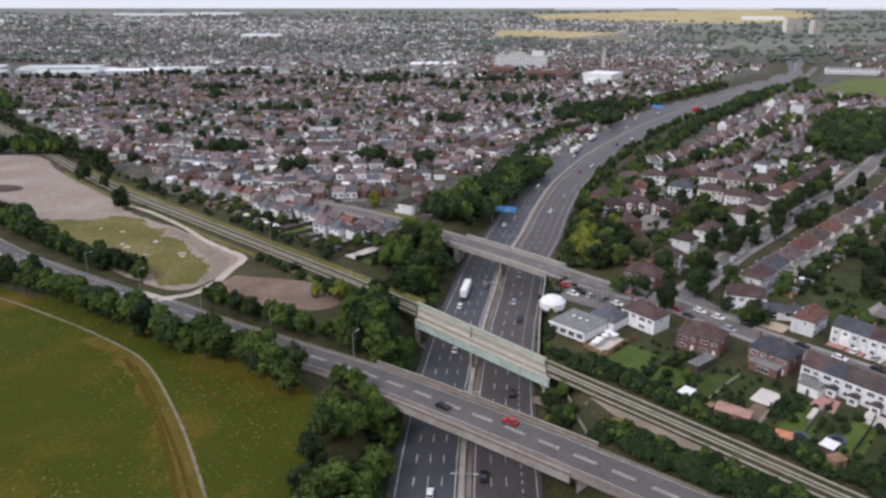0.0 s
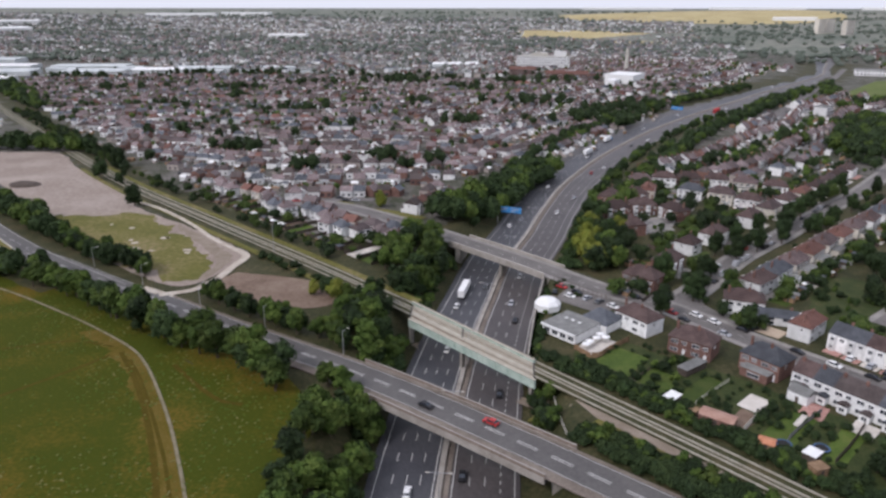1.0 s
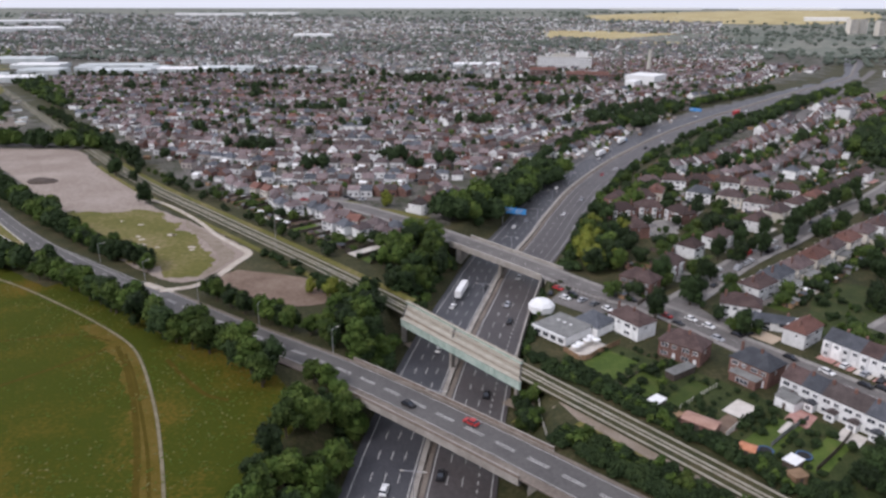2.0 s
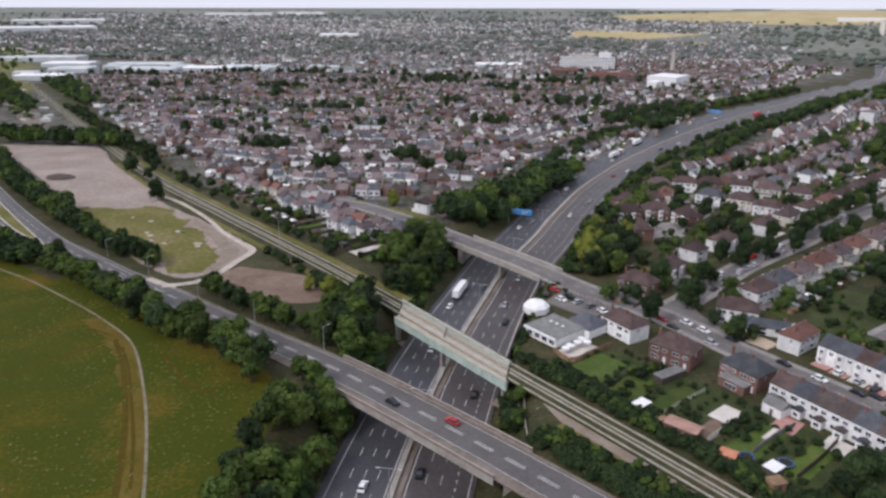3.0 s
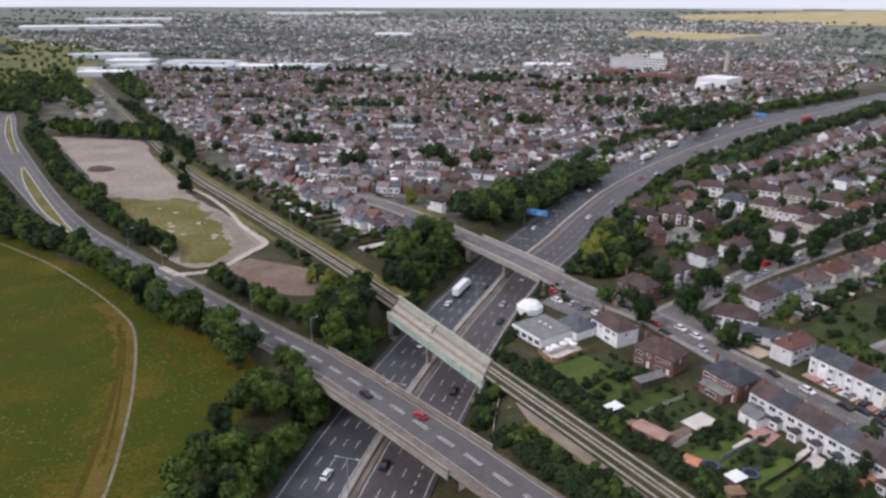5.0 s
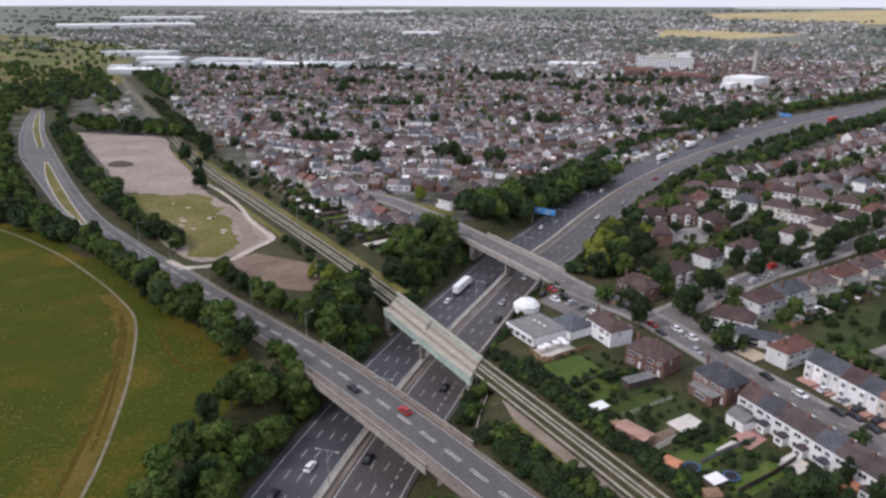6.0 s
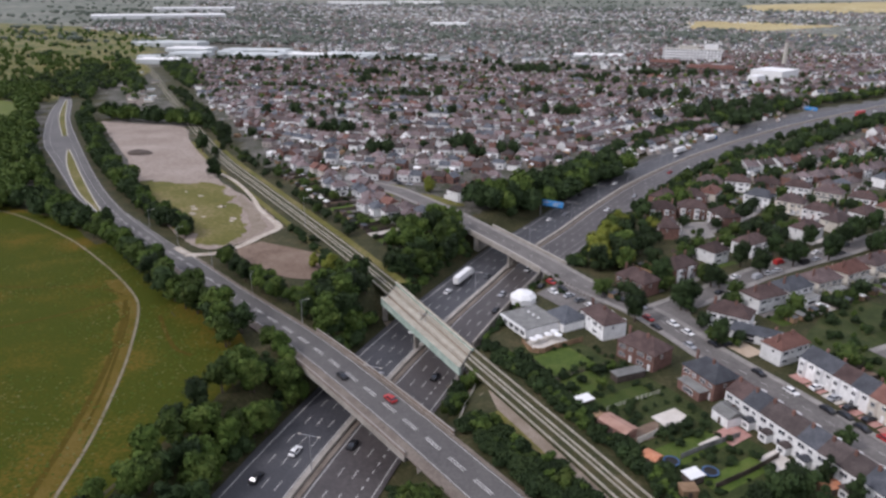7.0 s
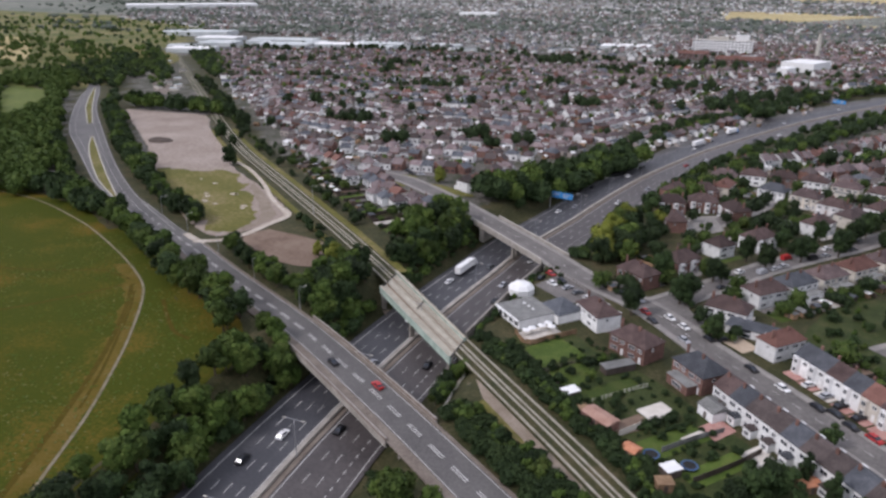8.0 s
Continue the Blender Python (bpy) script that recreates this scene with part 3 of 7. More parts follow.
def trunk_mesh(seed, h, r):
    rng = random.Random(seed)
    bm = bmesh.new()

    def limb(p, q, r0, r1):
        d = (q - p)
        m = Matrix.Translation((p + q) / 2) @ d.to_track_quat("Z", "Y").to_matrix().to_4x4()
        bmesh.ops.create_cone(bm, cap_ends=True, segments=6, radius1=r0, radius2=r1, depth=d.length, matrix=m)
    limb(Vector((0, 0, -0.3)), Vector((0.05 * h * rng.uniform(-1, 1), 0, h * 0.62)), 0.032 * h, 0.014 * h)
    for k in range(5):
        a = k * 1.26 + rng.uniform(-0.4, 0.4)
        z = h * rng.uniform(0.26, 0.5)
        limb(Vector((0, 0, z)), Vector((math.cos(a) * r * 0.6, math.sin(a) * r * 0.6, z + h * 0.24)), 0.013 * h, 0.005 * h)
    me = bpy.data.meshes.new("trunk")
    bm.to_mesh(me)
    bm.free()
    me.materials.append(M["bark"])
    return me


TREES = {}


def tree_kind(key, mat, h, r, lobes, leaves, size, seed, squash=1.0, low=0.3):
    cm, tm = crown_mesh("crown", seed, h, r, lobes, leaves, size, squash, low), trunk_mesh(seed, h, r)
    cm.materials.append(mat)
    TREES[key] = (cm, tm, h)


for k in range(4):
    tree_kind(("round", k), M["leaf"], 10, 4.2, 12, 900, 0.55, 10 + k, 1.0, 0.22)
    tree_kind(("dark", k), M["leafdark"], 11, 4.4, 13, 950, 0.55, 20 + k, 1.05, 0.12)
tree_kind(("yellow", 0), M["leafyellow"], 9, 4.4, 12, 900, 0.5, 31, 0.95, 0.15)
tree_kind(("yellow", 1), M["leafyellow"], 8, 4.0, 11, 800, 0.5, 32, 0.95, 0.15)
tree_kind(("street", 0), M["leafdark"], 9, 3.1, 16, 1100, 0.36, 41, 1.35, 0.2)
tree_kind(("street", 1), M["leafdark"], 9.5, 3.2, 16, 1100, 0.36, 42, 1.4, 0.2)
tree_kind(("bush", 0), M["leafdark"], 3.6, 2.6, 7, 420, 0.36, 51, 0.8, 0.02)
tree_kind(("bush", 1), M["leafdark"], 3.4, 2.6, 7, 420, 0.36, 52, 0.8, 0.02)
tree_kind(("bush", 2), M["leaf"], 4.2, 2.4, 7, 420, 0.36, 53, 0.9, 0.02)
tree_kind(("conifer", 0), M["leafdark"], 12, 2.6, 10, 800, 0.42, 61, 1.5, 0.05)
TREE_LABEL = {"round": "broad green deciduous tree with a full crown", "dark": "dense dark green deciduous tree", "yellow": "yellow-green leafy tree standing out from its neighbours",
              "street": "clipped green street tree on a short trunk", "bush": "low dense green bush", "conifer": "tall dark green conifer"}
tree_rng = random.Random(7)


def tree(kind, x, y, h=None, group="", z=None):
    keys = [k for k in TREES if k[0] == kind]
    cm, tm, base = TREES[tree_rng.choice(keys)]
    s = (h or base * tree_rng.uniform(0.8, 1.15)) / base
    zz = ground_z(x, y) if z is None else z
    name = "bush" if kind == "bush" else "tree"
    e = thing(name, TREE_LABEL[kind], name, pose(x, y, zz - 0.1, 0, 0, tree_rng.uniform(0, 360)), group)
    e.scale = (s * tree_rng.uniform(0.9, 1.15), s * tree_rng.uniform(0.9, 1.15), s)
    c = new("crown", cm)
    c.parent = e
    if name == "tree":
        t = new("trunk", tm)
        t.parent = e
    return e


SPARE = []


def belt(pts, step, wide, kinds, h, group, jitter=1.5, joined=False):
    """A belt of trees along a line."""
    line = resample([(*p, 0) for p in pts], 2.0)
    acc = 0.0
    for a, b in zip(line[:-1], line[1:]):
        acc += (b - a).length
        if acc >= step:
            acc -= step * tree_rng.uniform(0.8, 1.2)
            t = (b - a).normalized()
            o = tree_rng.uniform(-wide, wide)
            x, y = a.x + t.y * o + tree_rng.uniform(-jitter, jitter), a.y - t.x * o + tree_rng.uniform(-jitter, jitter)
            hh = h * tree_rng.uniform(0.75, 1.25)
            if joined:
                SPARE.append((x, y, ground_z(x, y), hh, hh * 0.45))
            else:
                tree(tree_rng.choice(kinds), x, y, hh, group)


MIX = ["dark", "round", "round", "dark", "round"]


# ---- houses that are told apart ----
def gable_bm(w, d, z0, z1, over=0.35, hip=0.0, thick=0.18):
    """A pitched roof, ridge along x; hip: how far the ridge ends are drawn in."""
    bm = bmesh.new()
    X, Y = w / 2 + over, d / 2 + over
    lo = [bm.verts.new((x, y, z0 - 0.12)) for x, y in ((-X, -Y), (X, -Y), (X, Y), (-X, Y))]
    hi = [bm.verts.new((x, y, z0 + thick - 0.12)) for x, y in ((-X, -Y), (X, -Y), (X, Y), (-X, Y))]
    r = [bm.verts.new((-X + hip, 0, z1)), bm.verts.new((X - hip, 0, z1))]
    bm.faces.new(lo[::-1])
    for i in range(4):
        bm.faces.new((lo[i], lo[(i + 1) % 4], hi[(i + 1) % 4], hi[i]))
    bm.faces.new((hi[0], hi[1], r[1], r[0]))
    bm.faces.new((hi[2], hi[3], r[0], r[1]))
    bm.faces.new((hi[1], hi[2], r[1]))
    bm.faces.new((hi[3], hi[0], r[0]))
    return bm


def frame_bm(w, h, bar=0.09, depth=0.12, mull=1):
    bm = bmesh.new()
    box_bm(-w / 2, w / 2, -depth, 0.02, -h / 2, -h / 2 + bar, bm)
    box_bm(-w / 2, w / 2, -depth, 0.02, h / 2 - bar, h / 2, bm)
    for k in range(mull + 2):
        x = -w / 2 + bar / 2 + (w - bar) * k / (mull + 1)
        box_bm(x - bar / 2, x + bar / 2, -depth, 0.02, -h / 2 + bar, h / 2 - bar, bm)
    return bm


WIN = {}


def window(parent, x, y, z, w, h, rz, mull=1):
    key = (round(w, 2), round(h, 2), mull)
    if key not in WIN:
        f, g = bpy.data.meshes.new("window"), bpy.data.meshes.new("pane")
        bm = frame_bm(w, h, mull=mull)
        bm.to_mesh(f), bm.free()
        bm = box_bm(-w / 2 + 0.05, w / 2 - 0.05, -0.06, -0.02, -h / 2 + 0.05, h / 2 - 0.05)
        bm.to_mesh(g), bm.free()
        f.materials.append(M["white"]), g.materials.append(M["glass"])
        WIN[key] = (f, g)
    a = new("window", WIN[key][0])
    a.parent = parent
    a.matrix_basis = pose(x, y, z, 0, 0, rz)
    b = new("pane", WIN[key][1])
    b.parent = a
    return a


def house_proto(w, d, eaves, ridge, wall, roof, hip, units=2, bay=True, label="", ext=0.0, lower=None):
    """A house: front towards -y, ridge along x."""
    e = thing("house", label, "house")
    part("wall", box_bm(-w / 2, w / 2, -d / 2, d / 2, -0.3, eaves), wall, e)
    if lower is not None:
        part("wall", box_bm(-w / 2 - 0.04, w / 2 + 0.04, -d / 2 - 0.04, d / 2 + 0.04, -0.3, eaves * 0.48), lower, e)
    if hip == 0:
        bm = bmesh.new()
        for x in (-w / 2, w / 2 - 0.25):
            v = [bm.verts.new(q) for q in ((x, -d / 2, eaves), (x, d / 2, eaves), (x, 0, ridge - 0.2), (x + 0.25, -d / 2, eaves), (x + 0.25, d / 2, eaves), (x + 0.25, 0, ridge - 0.2))]
            for f in ((0, 2, 1), (3, 4, 5), (0, 3, 5, 2), (1, 2, 5, 4)):
                bm.faces.new([v[i] for i in f])
        part("gable", bm, wall, e)
    rf = part("roof", gable_bm(w, d, eaves, ridge, hip=hip, over=0.35 if hip else 0.12), roof, e)
    for k in range(units):
        x = -w / 2 + w * (k + 0.5) / units
        u = w / units
        ch = part("chimney", box_bm(x + u * 0.3 - 0.38, x + u * 0.3 + 0.38, 0.45, 0.95, (eaves + ridge) / 2 - 0.3, ridge + 0.75, bevel=0.04), M["brick"], rf)
        for side, y in ((0, -d / 2), (180, d / 2)):
            sg = 1 if side == 0 else -1
            for zz in (eaves * 0.27, eaves * 0.76):
                if not (bay and side == 0):
                    window(e, x - sg * u * 0.2, y - sg * 0.0, zz, u * 0.36, 1.25, side)
            window(e, x + sg * u * 0.25, y, eaves * 0.76, u * 0.24, 1.15, side)
            dr = part("door", box_bm(-0.45, 0.45, -0.08, 0.02, 0, 2.05), CARS[k % 6] if side == 0 else M["white"], e)
            dr.matrix_basis = pose(x + sg * u * 0.27, y, 0.0, 0, 0, side)
        if bay:
            bm = bmesh.new()
            bx = x - u * 0.2
            hw = u * 0.2
            pts = [(bx - hw, -d / 2 + 0.05), (bx - hw * 0.6, -d / 2 - 0.8), (bx + hw * 0.6, -d / 2 - 0.8), (bx + hw, -d / 2 + 0.05)]
            lo, hi = [bm.verts.new((*p, -0.3)) for p in pts], [bm.verts.new((*p, eaves - 0.1)) for p in pts]
            for i in range(3):
                bm.faces.new((lo[i], lo[i + 1], hi[i + 1], hi[i]))
            bm.faces.new(hi)
            part("bay", bm, wall if lower is None else M["white"], e)
            for zz in (eaves * 0.27, eaves * 0.76):
                window(e, bx, -d / 2 - 0.8, zz, hw * 1.1, 1.3, 0)
    for sx, rz in ((-1, -90), (1, 90)):
        window(e, sx * w / 2, 0.8, eaves * 0.76, 0.8, 1.1, rz, 0)
    if units == 1 and bay:
        # low rear lean-to with a sloping roof
        part("outrigger", box_bm(-w * 0.42, w * 0.02, d / 2, d / 2 + 2.2, -0.3, 2.4), wall, e)
        og = part("outrigger_roof", gable_bm(2.2, w * 0.44, 2.4, 3.1, 0.15, 0), roof, e)
        og.matrix_basis = pose(-w * 0.2, d / 2 + 1.1, 0, 0, 0, 90)
        window(e, -w * 0.2, d / 2 + 2.2, 1.2, 1.4, 1.2, 180)
    if ext:
        part("extension", box_bm(-w * 0.38, w * 0.3, d / 2, d / 2 + ext, -0.3, 2.7), wall, e)
        part("extension_roof", box_bm(-w * 0.38 - 0.2, w * 0.3 + 0.2, d / 2 - 0.0, d / 2 + ext + 0.2, 2.7, 2.9, bevel=0.05), M["felt"], e)
        window(e, -w * 0.04, d / 2 + ext, 1.3, w * 0.3, 1.5, 180, 2)
    return e


class Houses:
    """One built house of a kind, copied to every further place."""

    def __init__(self, *a, **k):
        self.a, self.k, self.first = a, k, None

    def put(self, x, y, rz, z=None, group="", label=""):
        m = pose(x, y, ground_z(x, y) if z is None else z, 0, 0, rz)
        if self.first is None:
            ob = self.first = house_proto(*self.a, **self.k)
            ob.matrix_basis = m
        else:
            ob = copy_thing(self.first, m)
        tagged(ob, label, "", group)
        return ob


SEMI_BROWN = Houses(13, 8.5, 5.3, 8.6, M["white"], M["agedtile"], 4.2, label="white rendered semi-detached house with a brown hipped roof")
SEMI_BRICK = Houses(13, 8.8, 5.3, 8.7, M["brick"], M["agedtile"], 4.3, label="red brick semi-detached house with a brown hipped roof", lower=M["brick"])
SEMI_RED = Houses(13, 8.5, 5.2, 8.4, M["cream"], M["redtile"], 4.0, label="cream rendered semi-detached house with a red tiled hipped roof")
SEMI_SLATE = Houses(12, 9, 5.4, 8.8, M["brick"], M["oldslate"], 4.2, ext=3.5, label="brick house with a blue-grey slate roof and flat extension")
TER = [Houses(5.6, 8.4, 5.3, 8.2, M["white"], M["darkroof"], 0, units=1, label="white rendered terraced house with a dark tiled roof"),
       Houses(5.6, 8.4, 5.3, 8.2, M["white"], M["agedtile"], 0, units=1, ext=2.5, label="white terraced house with brown tiled roof"),
       Houses(5.6, 8.4, 5.3, 8.2, M["white"], M["oldslate"], 0, units=1, label="white terraced house with a grey slate roof"),
       Houses(5.6, 8.4, 5.3, 8.2, M["cream"], M["redtile"], 0, units=1, ext=2.5, label="cream terraced house with a red tiled roof")]

# ---- the distant town, too many houses to count ----


class Bulk:
    def __init__(self):
        self.v, self.f, self.m = [], [], []

    def quad(self, pts, mat):
        k = len(self.v)
        self.v += pts
        self.f.append(tuple(range(k, k + len(pts))))
        self.m.append(mat)

    def box(self, T, x0, x1, y0, y1, z0, z1, side, top):
        p = [T(x, y, z) for z in (z0, z1) for x, y in ((x0, y0), (x1, y0), (x1, y1), (x0, y1))]
        k = len(self.v)
        self.v += p
        for f in ((0, 1, 5, 4), (1, 2, 6, 5), (2, 3, 7, 6), (3, 0, 4, 7)):
            self.f.append(tuple(k + i for i in f)), self.m.append(side)
        self.f.append((k + 4, k + 5, k + 6, k + 7)), self.m.append(top)

    def car(self, x, y, z, ang, col):
        c, s = math.cos(ang), math.sin(ang)

        def T(a, b, h):
            return (x + a * c - b * s, y + a * s + b * c, z + h)
        self.box(T, -2.1, 2.1, -0.88, 0.88, 0.2, 0.85, col, col)
        k = len(self.v)
        self.v += [T(-1.5, -0.8, 0.85), T(1.1, -0.8, 0.85), T(1.1, 0.8, 0.85), T(-1.5, 0.8, 0.85), T(-1.1, -0.65, 1.42), T(0.4, -0.65, 1.42), T(0.4, 0.65, 1.42), T(-1.1, 0.65, 1.42)]
        for f, m in (((0, 1, 5, 4), 7), ((1, 2, 6, 5), 7), ((2, 3, 7, 6), 7), ((3, 0, 4, 7), 7), ((4, 5, 6, 7), col)):
            self.f.append(tuple(k + i for i in f)), self.m.append(m)

    def house(self, x, y, z, ang, w, d, e, r, hip, wall, roof, wins, chim=True):
        c, s = math.cos(ang), math.sin(ang)

        def T(a, b, h):
            return (x + a * c - b * s, y + a * s + b * c, z + h)
        X, Y = w / 2, d / 2
        self.box(T, -X, X, -Y, Y, -0.4, e, wall, wall)
        o = 0.3
        k = len(self.v)
        self.v += [T(-X - o, -Y - o, e - 0.1), T(X + o, -Y - o, e - 0.1), T(X + o, Y + o, e - 0.1), T(-X - o, Y + o, e - 0.1), T(-X - o + hip, 0, r), T(X + o - hip, 0, r)]
        end = roof if hip else wall
        for f, m in (((0, 1, 5, 4), roof), ((2, 3, 4, 5), roof), ((1, 2, 5), end), ((3, 0, 4), end)):
            self.f.append(tuple(k + i for i in f)), self.m.append(m)
        if chim:
            self.box(T, X * 0.5 - 0.5, X * 0.5 + 0.5, 0.3, 1.1, e, r + 0.9, 2, 2)
        if wins:
            n = max(2, int(w / 3))
            for sg in (-1, 1):
                for h in (1.5, 4.0):
                    if h + 0.7 > e:
                        continue
                    for q in range(n):
                        a = -X + w * (q + 0.5) / n
                        yy = sg * (Y + 0.04)
                        pts = [T(a - 0.75, yy, h - 0.6), T(a + 0.75, yy, h - 0.6), T(a + 0.75, yy, h + 0.6), T(a - 0.75, yy, h + 0.6)]
                        self.quad(pts if sg < 0 else pts[::-1], 7)


TOWN_MATS = [M["white"], M["pebble"], M["brick"], M["rooftile"], M["redtile"], M["slate"], M["darkroof"], M["glass"], M["felt"], M["whitetop"], M["street"], M["timber"], CARS[1], CARS[2], CARS[3]]


def town_materials():
    out = []
    for m in TOWN_MATS:
        k = m.copy()
        k.name = "town_" + m.name
        nt = k.node_tree
        geo = [n for n in nt.nodes if n.type == "NEW_GEOMETRY"]
        for n in nt.nodes:
            if n.type == "OBJECT_INFO":
                for l in list(nt.links):
                    if l.from_node == n:
                        nt.links.new(geo[0].outputs["Random Per Island"], l.to_socket)
        out.append(k)
    return out


TOWN = town_materials()


def clear(x, y, pad=0.0):
    """Whether a house may stand there: off the roads and the motorway."""
    return (from_grid("motorway", x, y) > HALF + 13 + pad and from_grid("busway", x, y) > 16 + pad and from_grid("near", x, y) > 25 + pad
            and from_grid("street", x, y) > 11 + pad)


def inside(poly, x, y):
    c = False
    j = len(poly) - 1
    for i in range(len(poly)):
        xi, yi = poly[i]
        xj, yj = poly[j]
        if (yi > y) != (yj > y) and x < (xj - xi) * (y - yi) / (yj - yi) + xi:
            c = not c
        j = i
    return c


def district(name, poly, ang, pitch, label, seed, wins=True, step=8.0, skip=0.08, avoid=(), blob=None, mods=(0.50, 0.18, 0.32), size=1.0, busmin=0.0, roofset=None):
    """Rows of houses back to back with streets between, in a bounded part of town."""
    rng = random.Random(seed)
    b = Bulk()
    a = radians(ang)
    c, s = math.cos(a), math.sin(a)
    us = [x * c + y * s for x, y in poly]
    vs = [-x * s + y * c for x, y in poly]
    v, row = min(vs), 0
    spots = []
    ph = rng.uniform(0, 6)

    def bent(u, v):
        w = v + 9 * math.sin(u / 75 + ph) + 5 * math.sin(u / 31 + v / 90)
        return u * c - w * s, u * s + w * c, a + math.atan(9 / 75 * math.cos(u / 75 + ph))
    while v < max(vs):
        u = min(us) + rng.uniform(0, 6)
        hip = rng.random() < 0.7
        unit = size * rng.choice((6.0, 12.5, 13.5, 14.0, 8.5))
        roofs = rng.choice(((3, 3, 3, 6), (3, 6, 3, 5), (3, 3, 5, 6), (3, 3, 3, 3, 6, 4)))
        roofs = roofset or roofs
        while u < max(us):
            x, y, ang_here = bent(u, v + rng.uniform(-0.8, 0.8))
            if inside(poly, x, y) and not any(inside(p, x, y) for p in avoid) and clear(x, y) and from_grid("busway", x, y) > busmin:
                if rng.random() > skip:
                    z = ground_z(x, y)
                    wall = rng.choices((0, 1, 2), mods)[0]
                    roof = rng.choice(roofs)
                    w = unit - (0.0 if unit < 7 else 2.0 * size)
                    b.house(x, y, z, ang_here + (rng.uniform(-0.06, 0.06) if rng.random() < 0.75 else rng.uniform(-0.5, 0.5)) + (0 if rng.random() < 0.84 else math.pi / 2), w, size * rng.uniform(7.6, 9.2), size * rng.uniform(4.5, 5.2), size * rng.uniform(7.4, 8.6), size * 3.4 if hip and unit > 7 else 0, wall, roof, wins)
                    back = 1 if row % 2 == 0 else -1
                    if rng.random() < 0.75:
                        q = rng.uniform(6, 8)
                        bx, by = x - s * q * back, y + c * q * back
                        b.house(bx, by, z, a, rng.uniform(2.5, 5), rng.uniform(3, 5), rng.uniform(2.3, 2.9), rng.uniform(2.9, 3.6), 0, rng.choice((0, 0, 1, 2)), rng.choice((8, 8, 9, 5, 3)), False, False)
                    if rng.random() < 0.7:
                        q = rng.uniform(14, 19)
                        bx, by = x - s * q * back + rng.uniform(-2, 2), y + c * q * back
                        b.house(bx, by, z, a + rng.choice((0, 1.57)), rng.uniform(2, 4.5), rng.uniform(2, 3.2), rng.uniform(1.8, 2.2), rng.uniform(2.3, 2.7), 0, rng.choice((11, 11, 1)), rng.choice((8, 9, 9, 11, 6)), False, False)
                    spots.append((x, y, a, back, z))
            u += unit if rng.random() > 0.1 else unit + 4
        if row % 2 == 1:
            # the street before the next row, with cars at its kerbs
            vv, uu = v + pitch * 0.375, min(us)
            while uu < max(us):
                q = [bent(uu + du, vv + dv)[:2] for du, dv in ((0, -3.6), (12, -3.6), (12, 3.6), (0, 3.6))]
                if all(inside(poly, *p) for p in q) and all(clear(*p, -12) for p in q):
                    b.quad([(*p, ground_z(*p) + 0.08) for p in q], 10)
                    for side in (-2.6, 2.6):
                        if rng.random() < 0.65:
                            cu = uu + rng.uniform(2, 10)
                            x, y, a2 = bent(cu, vv + side)
                            b.car(x, y, ground_z(x, y) + 0.1, a2, rng.choice((9, 9, 12, 13, 13, 14)))
                uu += 12
        v += pitch * (1.25 if row % 2 == 0 else 0.75)
        row += 1
    ob = link(name, b.v, b.f, TOWN, b.m)
    tagged(ob, label, "houses", kind="stuff")
    return spots


# ---- far foliage, joined ----
CORE = bmesh.new()
bmesh.ops.create_icosphere(CORE, subdivisions=1, radius=1)
CORE_V, CORE_F = [tuple(v.co) for v in CORE.verts], [[v.index for v in f.verts] for f in CORE.faces]
CORE.free()


def foliage(name, spots, label, seed, leaves=26, mats=("leafdark", "leaf"), category="trees"):
    """Joined crowns with loose leaves at (x, y, z, height, radius)."""
    rng = random.Random(seed)
    V, F, I = [], [], []
    for x, y, z, h, r in spots:
        m = 0 if rng.random() < 0.65 else 1
        for q in range(2 if leaves < 20 else 3):
            cx, cy = x + rng.uniform(-0.45, 0.45) * r, y + rng.uniform(-0.45, 0.45) * r
            cz, br = z + h * rng.uniform(0.42, 0.68), r * rng.uniform(0.5, 0.75)
            k = len(V)
            for v in CORE_V:
                j = rng.uniform(0.75, 1.1)
                V.append((cx + v[0] * br * j, cy + v[1] * br * j, max(z - 0.3, cz + v[2] * h * 0.36 * j)))
            F += [[k + i for i in f] for f in CORE_F]
            I += [m] * len(CORE_F)
            for _ in range(leaves):
                a, u = rng.uniform(0, 6.283), rng.uniform(-0.6, 1)
                w = math.sqrt(1 - u * u)
                px, py, pz = cx + math.cos(a) * w * br * 1.05, cy + math.sin(a) * w * br * 1.05, max(z, cz + u * h * 0.38)
                s = r * rng.uniform(0.12, 0.24)
                t = Vector((rng.gauss(0, 1), rng.gauss(0, 1), rng.gauss(0, 1))).normalized() * s
                n2 = t.orthogonal().normalized() * s * 0.7
                k = len(V)
                V += [(px - t.x, py - t.y, pz - t.z), (px + n2.x, py + n2.y, pz + n2.z), (px + t.x, py + t.y, pz + t.z), (px - n2.x, py - n2.y, pz - n2.z)]
                F.append([k, k + 1, k + 2, k + 3])
                I.append(m)
    ms = []
    for key in mats:
        k = M[key].copy()
        ms.append(k)
    ob = link(name, V, F, ms, I)
    return tagged(ob, label, category, kind="stuff")

